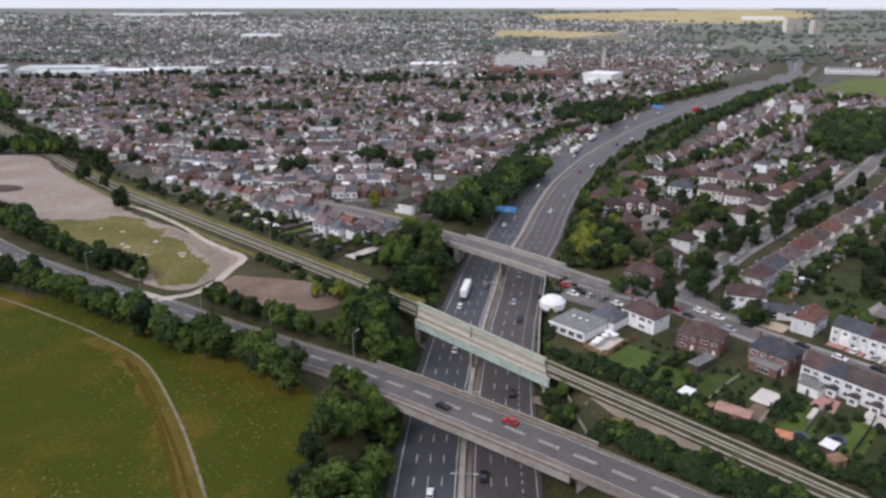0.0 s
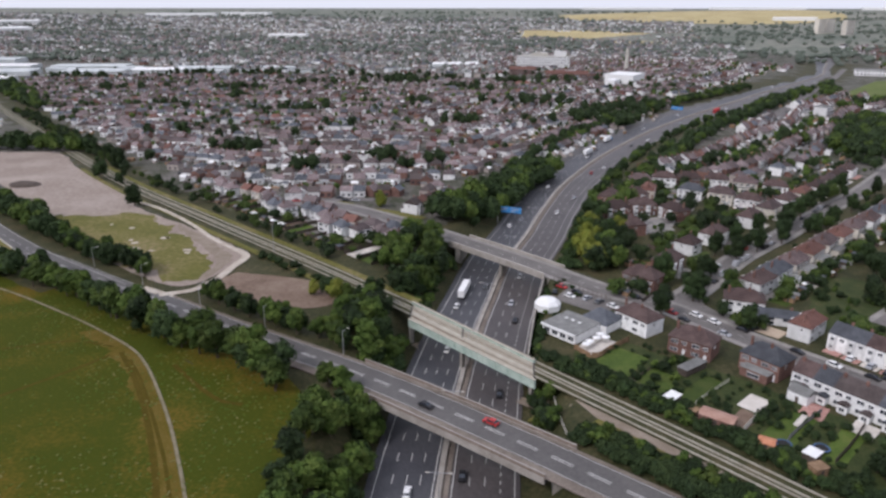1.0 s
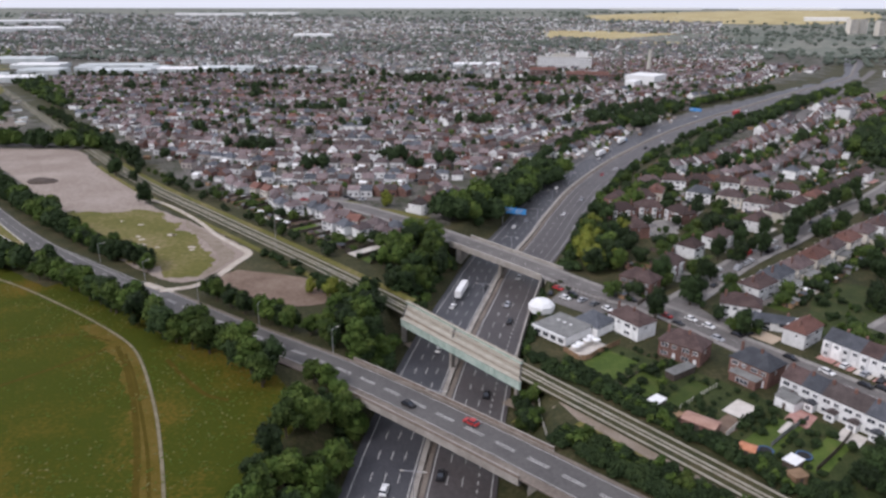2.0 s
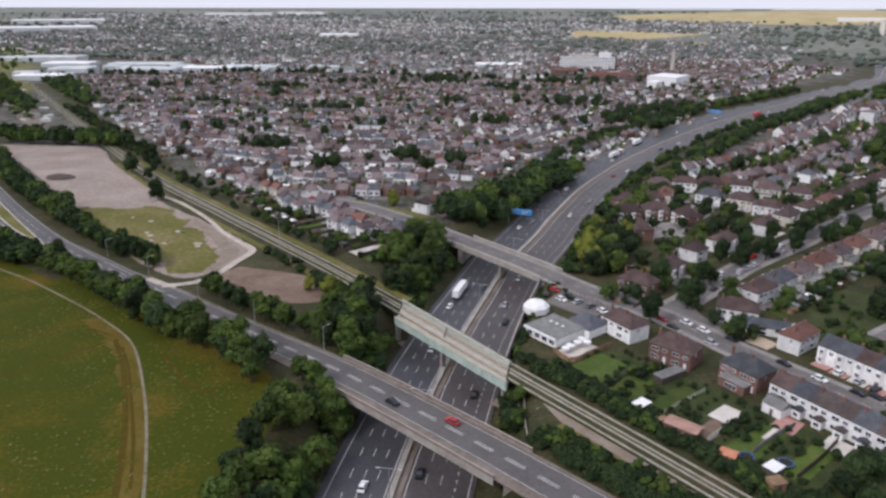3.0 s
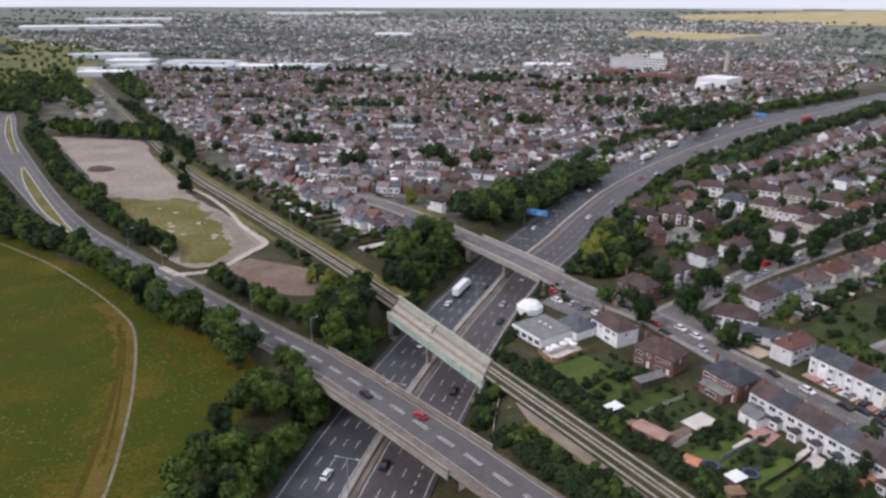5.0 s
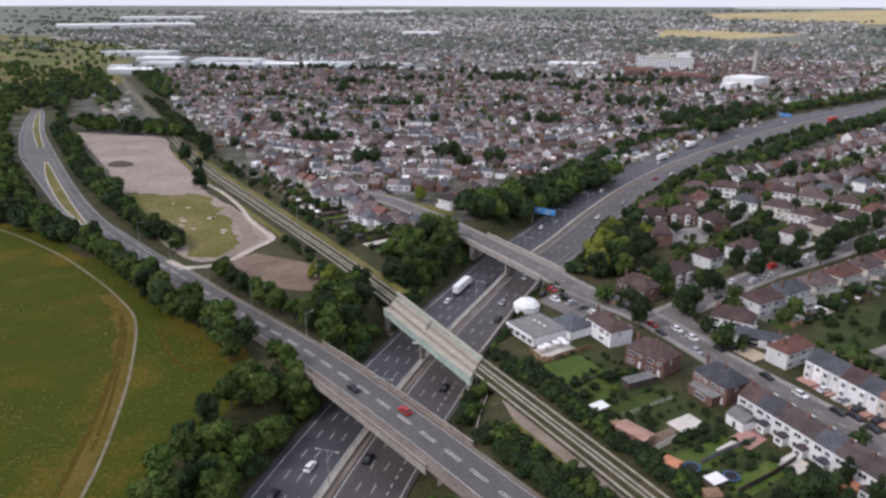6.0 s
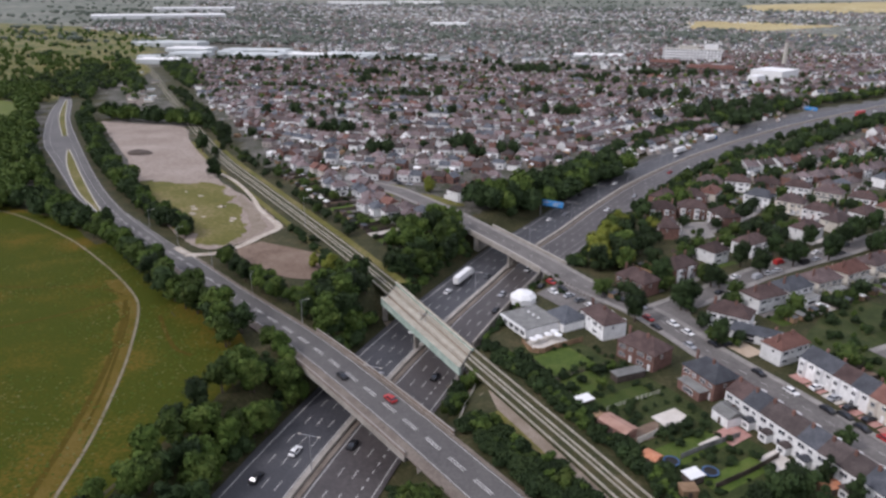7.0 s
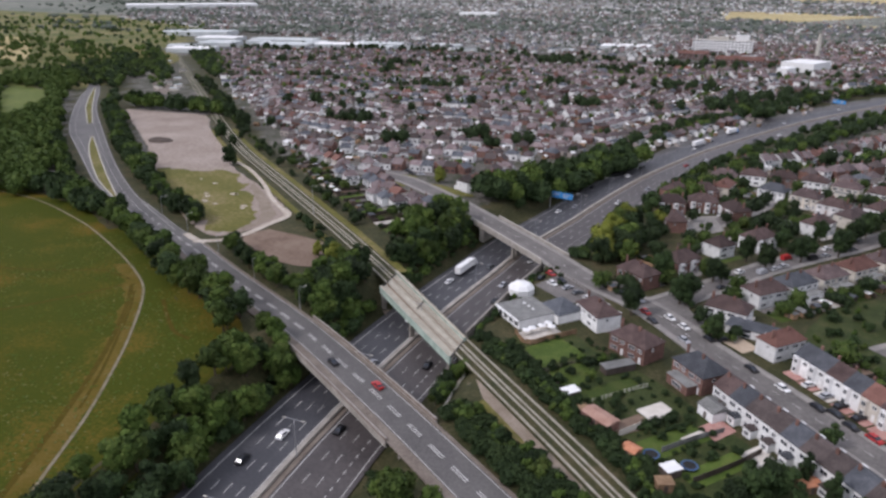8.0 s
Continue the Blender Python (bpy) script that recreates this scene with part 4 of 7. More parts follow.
# ---- fields and tracks ----
edge = resample([(-420, 300, 0), (-300, 274, 0), (-230, 268, 0), (-185, 256, 0), (-155, 238, 0), (-125, 219, 0), (-92, 199, 0), (-64, 178, 0), (-47, 164, 0), (-39, 145, 0), (-36, 120, 0), (-35, 95, 0), (-35, 40, 0)], 2.5)
patch("ground_meadow", [(p.x + 1.6 * noise.noise(p * 0.13), p.y + 1.6 * noise.noise(p * 0.13 + Vector((9, 0, 0)))) for p in edge] + [(-35, -60), (-420, -60)], M["meadow"], "green and ochre rough meadow", 0.08, "field", 6.0)
for k in range(4):
    tagged(strip("ground_meadow_edge", [tuple(p) for p in edge if p.x > -150 and p.y > 60], -3.0 * k - 3.0, -3.0 * k + 0.6, M["meadow"], 0.06 - 0.008 * k, drape=True), "rough grass along the edge of the meadow", "field", kind="structure")
FOOT = [(-330, 268, 6), (-230, 262, 6), (-171, 240, 6), (-131, 217.5, 6), (-102, 198, 6), (-88, 185.5, 6), (-69.3, 158, 6), (-57.8, 137.8, 6), (-47.3, 117, 6), (-36, 90, 6), (-20, 60, 6)]
OCHRE = [(p.x, p.y) for p in resample(FOOT, 1.2) if 62 < p.y < 205]
patch("ground_ochre_strip", [(x - 0.5 + 0.8 * noise.noise(Vector((x, y, 0)) * 0.2), y) for x, y in OCHRE] + [(x - 5.6 + 2.2 * noise.noise(Vector((x, y, 5)) * 0.16) + 2.0 * noise.noise(Vector((x, y, 8)) * 0.6), y - 2.5 + 1.5 * noise.noise(Vector((x, y, 3)) * 0.6)) for x, y in OCHRE[::-1]], M["ochre"], "dry ochre strip of trampled grass along the path", 0.095, "field", 6.0)
tagged(strip("path_meadow", resample(FOOT, 3), -0.42, 0.42, M["path"], 0.16, drape=True), "narrow trodden pale path across the meadow", "path", kind="structure")
for pts, w in (([(-96, 189, 6), (-85, 174, 6), (-74.3, 157, 6), (-63, 136.5, 6), (-53.6, 116.5, 6), (-42.5, 90, 6), (-36, 72, 6)], 0.8), ([(-91, 184.5, 6), (-82, 172, 6), (-72.3, 156.4, 6), (-60.6, 136.7, 6), (-52, 120, 6)], 0.45),
               ([(-76.6, 181.8, 6), (-64.4, 169.5, 6), (-55.9, 162.5, 6), (-49.4, 160.8, 6)], 0.7), ([(-160, 184, 6), (-136, 189, 6), (-115, 195.8, 6), (-100, 192.5, 6)], 0.5), ([(-130, 150, 6), (-116.5, 163.3, 6), (-104, 178.9, 6), (-98.5, 187, 6)], 0.6)):
    tagged(strip("path_trampled", resample(pts, 3), -w, w, M["worn"], 0.12, drape=True), "dark trampled wheel track in the meadow", "path", kind="structure")
def ragged(pts, amp, step=1.5, seed=0.0):
    """An outline broken up by coarse and fine wobbles."""
    out = []
    for x, y in fine(pts, step):
        p = Vector((x, y, seed))
        k = amp * (noise.noise(p * 0.09) + 0.6 * noise.noise(p * 0.33))
        q = amp * (noise.noise(p * 0.09 + Vector((40, 0, 0))) + 0.6 * noise.noise(p * 0.33 + Vector((40, 0, 0))))
        out.append((x + k, y + q))
    return out


patch("ground_strip_field", ragged([(-369, 492), (-330, 491), (-288, 489), (-246, 441), (-195, 388), (-160, 346), (-125, 318), (-86, 281), (-84, 268), (-89, 255), (-97, 243), (-109, 246), (-136, 266), (-193, 318), (-250, 378), (-316, 440)], 1.5), M["earth"], "bare pale earth field", 0.22, "field", 6.0)
patch("ground_grass_field", ragged([(-192, 334), (-178, 333), (-160, 338), (-146, 330), (-129, 310), (-108, 287), (-97, 268), (-95, 254), (-104, 249), (-118, 256), (-140, 271), (-180, 306), (-203, 329)], 5.0, 1.0), M["dry"], "dry ochre grass with pale worn spots", 0.27, "field", 6.0)
patch("ground_worn_margin", ragged([(-133, 323), (-118, 309), (-101, 290), (-89, 274), (-89, 260), (-95, 250), (-93, 266), (-105, 286), (-124, 308)], 1.6, 1.0, 3.0), M["tanpath"], "worn tan margin beside the gravel track", 0.30, "field", 6.0)
prng = random.Random(12)
for k in range(11):
    x, y = -140 + prng.gauss(0, 16), 0
    y = 300 - (x + 140) * 0.62 + prng.uniform(-14, 14)
    r = prng.uniform(0.7, 1.6)
    patch("ground_worn_spot", fine([(x + r * prng.uniform(0.7, 1.3) * math.cos(a) * 1.5, y + r * prng.uniform(0.7, 1.3) * math.sin(a)) for a in (0, 1.05, 2.1, 3.14, 4.2, 5.2)], 0.6), M["gravel"], "pale bare spot in dry grass", 0.31, "field", 6.0)
patch("ground_brown_field", fine([(-82, 258), (-50, 250), (-34, 236), (-46, 224), (-72, 232), (-88, 244)]), M["brownearth"], "bare brown earth patch", 0.2, "field", 6.0)
tagged(strip("road_gravel_track", resample([(-103, 233, 6), (-93, 238, 6), (-87.5, 250, 6), (-85.5, 264, 6), (-84, 277, 6), (-92, 286, 6)], 3), -1.7, 1.7, M["gravel"], 0.36, drape=True), "pale gravel track between the fields", "track", kind="structure")
tagged(strip("road_gravel_track", resample([(-86, 280, 6), (-105, 298, 6), (-121, 317, 6), (-136, 333, 6), (-152, 348, 6), (-168, 360, 6)], 3), -1.1, 1.1, M["gravel"], 0.37, drape=True), "narrow pale gravel track beside the busway", "track", kind="structure")
patch("ground_green_oval", fine([(-67, 358), (-61, 366), (-51, 361), (-47, 347), (-55, 342)], 2), M["dry"], "dry grass oval between the houses", 0.2, "grass", 6.0)
patch("verge_street", fine([(-42, 352), (-31, 349.5), (-17, 341), (-11, 335.5), (-22, 336), (-37, 343)], 2), M["dry"], "dry grass verge beside the street", 0.2, "verge", 6.3)
tagged(strip("pavement_layby", resample([(-112, 240.5, 6.4), (-104, 236, 6.4), (-96, 231, 6.4), (-86, 224.5, 6.4)], 3), -1, 2.2, M["gravel"], 0.12), "pale gravel lay-by at the roadside", "road", kind="structure")


def band(name, A, B, mat, dz, n=60):
    """A surface between two lines."""
    a, b = resample(A, 3), resample(B, 3)
    P = [a[round(i * (len(a) - 1) / n)] for i in range(n + 1)]
    Q = [b[round(i * (len(b) - 1) / n)] for i in range(n + 1)]
    v = [(p.x, p.y, p.z + dz) for p in P + Q]
    return link(name, v, [(i, i + 1, n + 2 + i, n + 1 + i) for i in range(n)], mat)


Z = 6.4
far_edge = [(-120, 243.5, Z), (-163, 273, Z), (-202, 304, Z), (-248, 345, Z), (-321, 414, Z), (-401, 492, Z), (-462, 560, Z), (-527, 628, Z)]
near_edge = [(-125, 238, Z), (-137, 245, Z), (-170, 265, Z), (-209, 290, Z), (-242, 317, Z), (-288, 356, Z), (-338, 399, Z), (-401, 465, Z), (-467, 542, Z), (-529, 627, Z)]
tagged(band("road_dual", near_edge, far_edge, M["oldasphalt"], 0.09), "grey asphalt dual carriageway curving uphill", "road", kind="structure")
for nm, A, B in (("verge_island", [(-180, 274, Z), (-210, 300.5, Z), (-250, 337, Z), (-280, 365, Z), (-306, 389, Z)], [(-181, 273, Z), (-213, 296.5, Z), (-253.5, 332.5, Z), (-283, 361.5, Z), (-307, 388, Z)]),
                 ("verge_island_upper", [(-346, 430, Z), (-404, 490, Z), (-446, 536, Z), (-495, 590, Z)], [(-348, 427, Z), (-407, 486, Z), (-449, 533, Z), (-496, 589, Z)])):
    tagged(band(nm, A, B, M["dry"], 0.24, 30), "yellowish grass island between the carriageways", "verge", kind="structure")
    for side in (A, B):
        tagged(strip("kerb_island", resample(side, 4), -0.3, 0.3, M["palecon"], 0.26, 0.2), "pale concrete kerb round the grass island", "kerb", kind="structure")
dashes("edge_markings", [(resample(near_edge, 5), 0.7, 12, 0, 0.25), (resample(far_edge, 5), -0.7, 12, 0, 0.25), (resample(near_edge, 5), 4.6, 4, 5, 0.25), (resample(far_edge, 5), -4.6, 4, 5, 0.25)], 0, 0, 0, 0.13)

# ---- tree belts along roads and motorway ----
for o0, o1 in ((-10.5, -7.5), (4.3, 7.5)):
    tagged(strip("verge_busway", BW_LINE, o0, o1, M["dry"], 0.06, a=bb + 8, b=bb + 330), "dry yellowish grass verge beside the busway", "verge", kind="structure")
tagged(strip("verge_busway", BW_LINE, -12.5, -7.5, M["dry"], 0.06, a=ba - 75, b=ba - 6, drape=True), "dry yellowish grass verge beside the busway", "verge", kind="structure")

ROADSIDE = "trees along the main road"
belt([(-160, 247), (-140, 236), (-118, 222), (-96, 206), (-74, 193), (-52, 179), (-38, 169)], 3.0, 3.2, ["round", "dark", "round", "round"], 10.5, ROADSIDE)
belt([(-225, 274), (-190, 261), (-160, 247)], 2.6, 5, MIX, 9.5, ROADSIDE, joined=True)
belt([(-385, 490), (-345, 452), (-330, 438), (-262, 370), (-215, 328), (-170, 293)], 2.4, 4.0, MIX, 8.5, ROADSIDE, joined=True)
belt([(-392, 494), (-316, 424), (-243, 354), (-196, 313), (-158, 282), (-134, 264)], 1.9, 2.4, MIX, 6, ROADSIDE, joined=True)
belt([(-402, 452), (-345, 392), (-294, 347), (-247, 307), (-213, 280), (-172, 256)], 2.0, 2.6, MIX, 7, ROADSIDE, joined=True)
belt([(-170, 293), (-150, 277), (-132, 264), (-114, 252)], 3.4, 3.0, MIX, 8, ROADSIDE)
belt([(-86, 231), (-70, 222), (-50, 208), (-34, 198), (-24, 192)], 3.0, 3.0, MIX, 8, ROADSIDE)
belt([(-34, 206), (-27, 214), (-21, 222), (-22, 206), (-18, 198), (-15, 190)], 2.3, 3.5, MIX, 10, "trees beside the motorway")
belt([(-46, 238), (-36, 230), (-26, 226)], 3.0, 2.5, ["round", "yellow", "dark"], 7, "trees beside the motorway")
belt([(-23, 160), (-23, 145), (-23, 128), (-23, 110), (-22, 92), (-22, 74)], 1.4, 8.0, MIX, 9.5, "trees beside the motorway")
for x, y, h in ((-17, 162, 7), (-20, 165, 9), (-24, 168, 9), (-28, 170, 8), (-15, 159, 8), (-14, 156, 7), (-12.5, 160, 6), (-19, 158, 9)):
    tree("round", x, y, h, "trees beside the motorway")
belt([(-17.5, 160), (-18, 130), (-18.5, 100)], 2.4, 1.0, ["bush"], 2.8, "bushes beside the motorway")
belt([(-16, 240), (-8, 256), (-4, 272), (-4, 284), (-12, 298), (-18, 282), (-20, 262)], 2.2, 3.5, MIX, 9.5, "trees beside the motorway")
belt([(-4, 330), (4, 340), (20, 366), (40, 408), (60, 455)], 1.6, 7.0, MIX, 12, "trees beside the motorway", joined=True)
belt([(59, 266), (70, 272), (70, 288), (66, 304), (76, 322)], 2.6, 5.0, ["yellow", "dark", "dark", "round"], 10, "trees beside the motorway")
belt([(62, 268), (60, 280), (62, 292)], 3.0, 2.0, ["yellow"], 9, "trees beside the motorway")
belt([(88, 345), (98, 375), (114, 412), (150, 490), (205, 585), (285, 700), (355, 800), (430, 900)], 4.2, 5.0, MIX, 8, "trees beside the motorway", joined=True)
belt([(31, 178), (32, 168), (33, 158), (30, 164)], 2.2, 2.4, MIX, 6.5, "trees between the bridges")
belt([(38, 150), (48, 146), (62, 134), (80, 116)], 2.6, 2.6, ["bush", "bush", "bush", "round"], 4.2, "bushes between the bridges")
belt([(38, 188), (56, 170), (76, 148), (94, 128), (112, 108)], 2.6, 1.6, ["bush"], 3.2, "bushes along the busway")
belt([(34, 118), (42, 111), (52, 103)], 2.6, 3.5, ["round", "round", "dark"], 8, "trees below the bridge")
for x, y, h in ((-167, 352, 13), (-215, 411, 15), (-220, 445, 14), (-174, 396, 6), (-205, 420, 6), (-180, 372, 5), (-258, 484, 14), (-240, 470, 12), (-228, 462, 11), (-198, 400, 8)):
    tree("dark", x, y, h, "field-edge trees")
for x, y in ((-72, 272), (-68, 268), (-64, 262), (-60, 264), (-77, 276), (-55, 256), (-48, 250)):
    tree("bush", x, y, 3.5, "bushes beside the busway")
belt([(-376, 506), (-330, 502), (-266, 498)], 2.2, 5, MIX, 11, ROADSIDE, joined=True)
tree("yellow", -36, 357, 9)
for x, y, h in ((65, 324, 13), (69, 306, 11), (71.5, 287, 9), (79.7, 291, 10), (82, 277, 9), (82.7, 319.6, 10), (77, 338.5, 11), (79, 304, 9), (63.4, 266.3, 7), (61, 312, 11), (73, 297, 9), (84, 330, 8)):
    tree("dark", x, y, h, "trees beside the motorway")
# trees along the streets among the houses
for x, y, h in ((77, 222, 10.5), (85.6, 254, 11), (92, 236, 10), (95, 239, 9.5), (103, 260, 8.5), (103, 211.5, 9), (115.7, 285, 10), (122, 278, 10), (136, 292, 10), (151, 303, 10.5), (166, 332, 10.5),
                (160, 322, 10), (178, 346, 10.5), (188, 358, 10), (200, 372, 10), (172, 316, 10), (186, 330, 9.5), (146, 318, 9), (130, 302, 9), (212, 386, 10), (224, 400, 10), (208, 356, 9), (238, 390, 10)):
    tree("street", x, y, h * 1.15, "street trees")
for x, y, h in ((120, 148, 9), (112, 142, 8), (105, 138, 6), (124, 141, 10), (117, 137, 9), (128, 136, 9), (99, 132, 4.5), (108, 132, 7), (115, 144, 8)):
    tree("conifer" if h > 8 else "dark", x, y, h, "garden conifers")
for k in range(14):
    tree("dark", 176 + tree_rng.gauss(0, 9), 258 + tree_rng.gauss(0, 12), tree_rng.uniform(7, 11), "wood among the gardens")
for k in range(20):
    tree("bush", tree_rng.uniform(132, 160), tree_rng.uniform(212, 244), tree_rng.uniform(1.5, 3.6), "garden bushes")
for k in range(26):
    tree("bush", tree_rng.uniform(128, 172), tree_rng.uniform(206, 250), tree_rng.uniform(1.6, 4.0), "garden bushes")
for x, y, h in ((66, 186, 3), (68, 184, 3.2), (72, 188, 3), (64, 178, 2.6), (70, 178, 3), (75, 190, 2.6), (62, 173, 3), (88, 160, 2.8), (91, 163, 2.6), (86, 158, 2.6), (94, 160, 2.2), (90, 156, 2), (101, 152, 2), (80, 142, 3), (86, 137, 3)):
    tree("bush", x, y, h, "garden bushes")

# ---- houses on the near side of the motorway ----
AD = math.degrees(math.atan2(142.2 - 176.2, 128.5 - 101.5))
for k in range(10):
    t = k * 5.6
    x, y = 106.3 + 0.622 * t, 176.6 - 0.783 * t
    TER[(1, 2, 0, 0, 2, 0, 0, 2, 0, 1)[k]].put(x, y, AD + 180, 6.0, "near terrace")
TERRACE_PLOTS = []
for k in range(9):
    t = k * 5.6
    x, y = 128.0 + 0.60 * t, 201.5 - 0.80 * t
    TER[(2, 2, 1, 2, 3, 1, 2, 0, 1)[k]].put(x, y, AD, 6.0, "far terrace")
    TERRACE_PLOTS.append((x, y, 0.78, 0.62, 5.6, 17.0))
SEMI_BROWN.put(67.3, 212.9, 128, 6.0, label="white semi-detached house with a brown roof beside a car park")
SEMI_BRICK.put(80.5, 196.7, 144, 6.0)
SEMI_SLATE.put(98.2, 185.5, 130, 6.0)
HOUSE_F = Houses(12, 7, 5.2, 8.4, M["white"], M["redtile"], 3.6, label="white detached house with a red hipped roof")
HOUSE_F.put(120.6, 210, 43 + 180, 6.0)
BUNG = Houses(16, 6, 2.9, 4.8, M["white"], M["slate"], 1.5, units=1, bay=False, label="long low white building with a blue-grey roof")
BUNG.put(114.5, 219.8, -18, 6.0)
hrng = random.Random(3)
DET = Houses(8.5, 8.5, 5.2, 8.6, M["white"], M["agedtile"], 3.9, units=1, bay=False, ext=3.0, label="white detached house with a brown hipped roof")
SEMI_MAUVE = Houses(13, 8.8, 5.2, 8.6, M["cream"], M["mauvetile"], 4.1, ext=3.5, label="cream semi-detached house with a faded brown roof and rear extension")
SEMI_ORANGE = Houses(13.5, 8.6, 5.2, 8.5, M["cream"], M["redtile"], 4.0, ext=3.0, label="cream semi-detached house with an orange-red roof and rear extension")
SEMI_GREY = Houses(13, 8.8, 5.2, 8.6, M["white"], M["oldslate"], 4.1, ext=4.0, label="white semi-detached house with a grey roof and rear extension")
S1 = resample([(84, 232, 6), (99, 250, 6), (112, 267, 6), (124, 282, 6), (138, 297, 6), (155, 314, 6), (175, 336, 6), (201, 364, 6), (239, 404, 6), (321, 503, 6), (430, 630, 6)], 5)
S2 = resample([(104, 330, 6), (118, 352, 6), (128, 372, 6), (128, 392, 6), (142, 397, 6), (164, 386, 6), (190, 374, 6), (203, 368, 6)], 5)
S3 = resample([(150, 218, 6), (170, 236, 6), (200, 268, 6), (240, 312, 6), (300, 385, 6), (400, 500, 6)], 5)
for s, lab in ((S1, "tree-lined"), (S2, "narrow"), (S3, "quiet")):
    tagged(strip("road_side_street", s, -3.4, 3.4, M["street"], 0.10, drape=True), lab + " grey asphalt residential street", "road", kind="structure")
    for o in (-4.6, 4.6):
        tagged(strip("pavement", s, o - 1.2, o + 1.2, M["pavement"], 0.2, 0.3, drape=True), "pale slab pavement beside the street", "pavement", kind="structure")
TAKEN, PLOTS = [], []
ROW_WEST = [(SEMI_BRICK, 77, 250, 142), (SEMI_BRICK, 91, 268, 52), (DET, 105.5, 290, 47), (SEMI_BROWN, 121, 304.5, 47), (SEMI_BROWN, 147, 332, 48), (SEMI_MAUVE, 163, 349, 48), (SEMI_BROWN, 178, 365, 47),
            (SEMI_RED, 193, 380, 46), (SEMI_BROWN, 207, 394, 46), (SEMI_MAUVE, 221, 410, 47), (SEMI_BRICK, 234, 425, 48), (SEMI_BROWN, 247, 440, 49)]
ROW_EAST = [(SEMI_BROWN, 107, 228.5, 160), (SEMI_BROWN, 119, 247.5, 222), (SEMI_GREY, 129.5, 258.5, 224), (SEMI_MAUVE, 141, 269.5, 224), (SEMI_ORANGE, 153, 282, 225), (SEMI_MAUVE, 164.5, 294, 226), (SEMI_RED, 176.5, 305.5, 226),
            (SEMI_MAUVE, 189, 318, 227), (SEMI_BROWN, 202, 330, 227), (SEMI_GREY, 215, 343, 227), (SEMI_MAUVE, 228.5, 357, 227), (SEMI_BROWN, 241, 371, 228), (SEMI_MAUVE, 254, 386, 229), (SEMI_GREY, 266, 401, 229)]
ROW_BACK = [(SEMI_MAUVE, 111, 406, 170), (SEMI_BROWN, 126, 411, 172), (SEMI_BRICK, 141, 412, 178), (SEMI_BROWN, 156, 408, 160), (SEMI_MAUVE, 170, 401, 155), (SEMI_BROWN, 184, 393, 155), (SEMI_GREY, 134, 383, -30),
            (SEMI_MAUVE, 148, 376, -28), (SEMI_BROWN, 158, 363, -30), (SEMI_RED, 110, 384, 250)]
ROW_GARDEN = [(SEMI_BROWN, 163, 210, 228), (SEMI_MAUVE, 176, 224, 228), (SEMI_BROWN, 190, 238, 228), (SEMI_GREY, 204, 252, 228), (SEMI_BROWN, 218, 268, 228), (SEMI_MAUVE, 232, 284, 229), (SEMI_ORANGE, 246, 300, 230)]
for rowset, lab in ((ROW_WEST, "houses along the tree-lined street"), (ROW_EAST, "houses along the tree-lined street"), (ROW_BACK, "houses near the motorway"), (ROW_GARDEN, "houses among the gardens")):
    for kind, x, y, g in rowset:
        kind.put(x, y, g + hrng.uniform(-2, 2), None, lab)
        TAKEN.append((x, y))
        PLOTS.append((x, y, -math.sin(radians(g)), math.cos(radians(g)), 14.0, 15.0))

FAR_FIELDS = [[(160, 2180), (500, 1930), (600, 2330), (190, 2520)], [(430, 3150), (1200, 2800), (1650, 3300), (1700, 4000), (480, 3600)]]
RIGHT_POLY = [(108, 424), (150, 426), (190, 412), (232, 440), (262, 470), (300, 520), (420, 660), (520, 800), (440, 860), (330, 730), (230, 590), (150, 490)]
sp1 = district("houses_by_motorway", RIGHT_POLY, 49, 27, "brown-roofed semi-detached houses with white walls and gardens", 5)
RIGHT_POLY2 = [(330, 480), (420, 440), (560, 620), (600, 760), (520, 740), (440, 640)]
sp2 = district("houses_beyond_street", RIGHT_POLY2, 49, 27, "brown-roofed houses packed along residential streets", 6)
sp0 = district("houses_across_gardens", [(200, 210), (240, 190), (420, 400), (400, 460), (310, 370)], 49, 31, "brown-roofed houses among gardens", 16)
# ---- the town across the motorway ----
TOWN_A = [(-36, 366), (-14, 400), (30, 480), (0, 560), (-372, 640), (-300, 556), (-196, 440), (-150, 392), (-110, 345), (-78, 352)]
sp3 = district("houses_beyond_busway", TOWN_A, -10, 22, "densely packed brown-roofed houses with white and brick walls", 8, size=0.78, busmin=34, skip=0.10)
TOWN_B = [(-16, 380), (0, 372), (60, 490), (150, 650), (250, 800), (120, 880), (-60, 700), (0, 560), (30, 480)]
sp4 = district("houses_mid_town", TOWN_B, 62, 22, "packed rows of brown-roofed houses", 9, size=0.78)
TOWN_C = [(-372, 640), (0, 560), (-60, 700), (120, 880), (190, 980), (-300, 1060), (-640, 1030), (-560, 880), (-440, 730)]
sp5 = district("houses_far_town", TOWN_C, 6, 24, "distant rows of brown-roofed houses", 10, wins=False, size=0.82, busmin=22)
TOWN_D = [(-560, 1260), (-400, 1130), (60, 1060), (60, 1400), (500, 1400), (640, 1700), (700, 2300), (-1500, 2300), (-1500, 1700), (-900, 1400)]
# greyer roofs and walls than the town's, imitating bluish haze by colour
sp6 = district("houses_outskirts", TOWN_D, -5, 40, "far suburbs of pale and brown houses", 11, wins=False, skip=0.3, roofset=(5, 8, 3, 8), mods=(0.5, 0.4, 0.1), avoid=FAR_FIELDS)
TOWN_E = [(300, 900), (400, 1010), (560, 1250), (480, 1330), (330, 1080), (240, 940)]
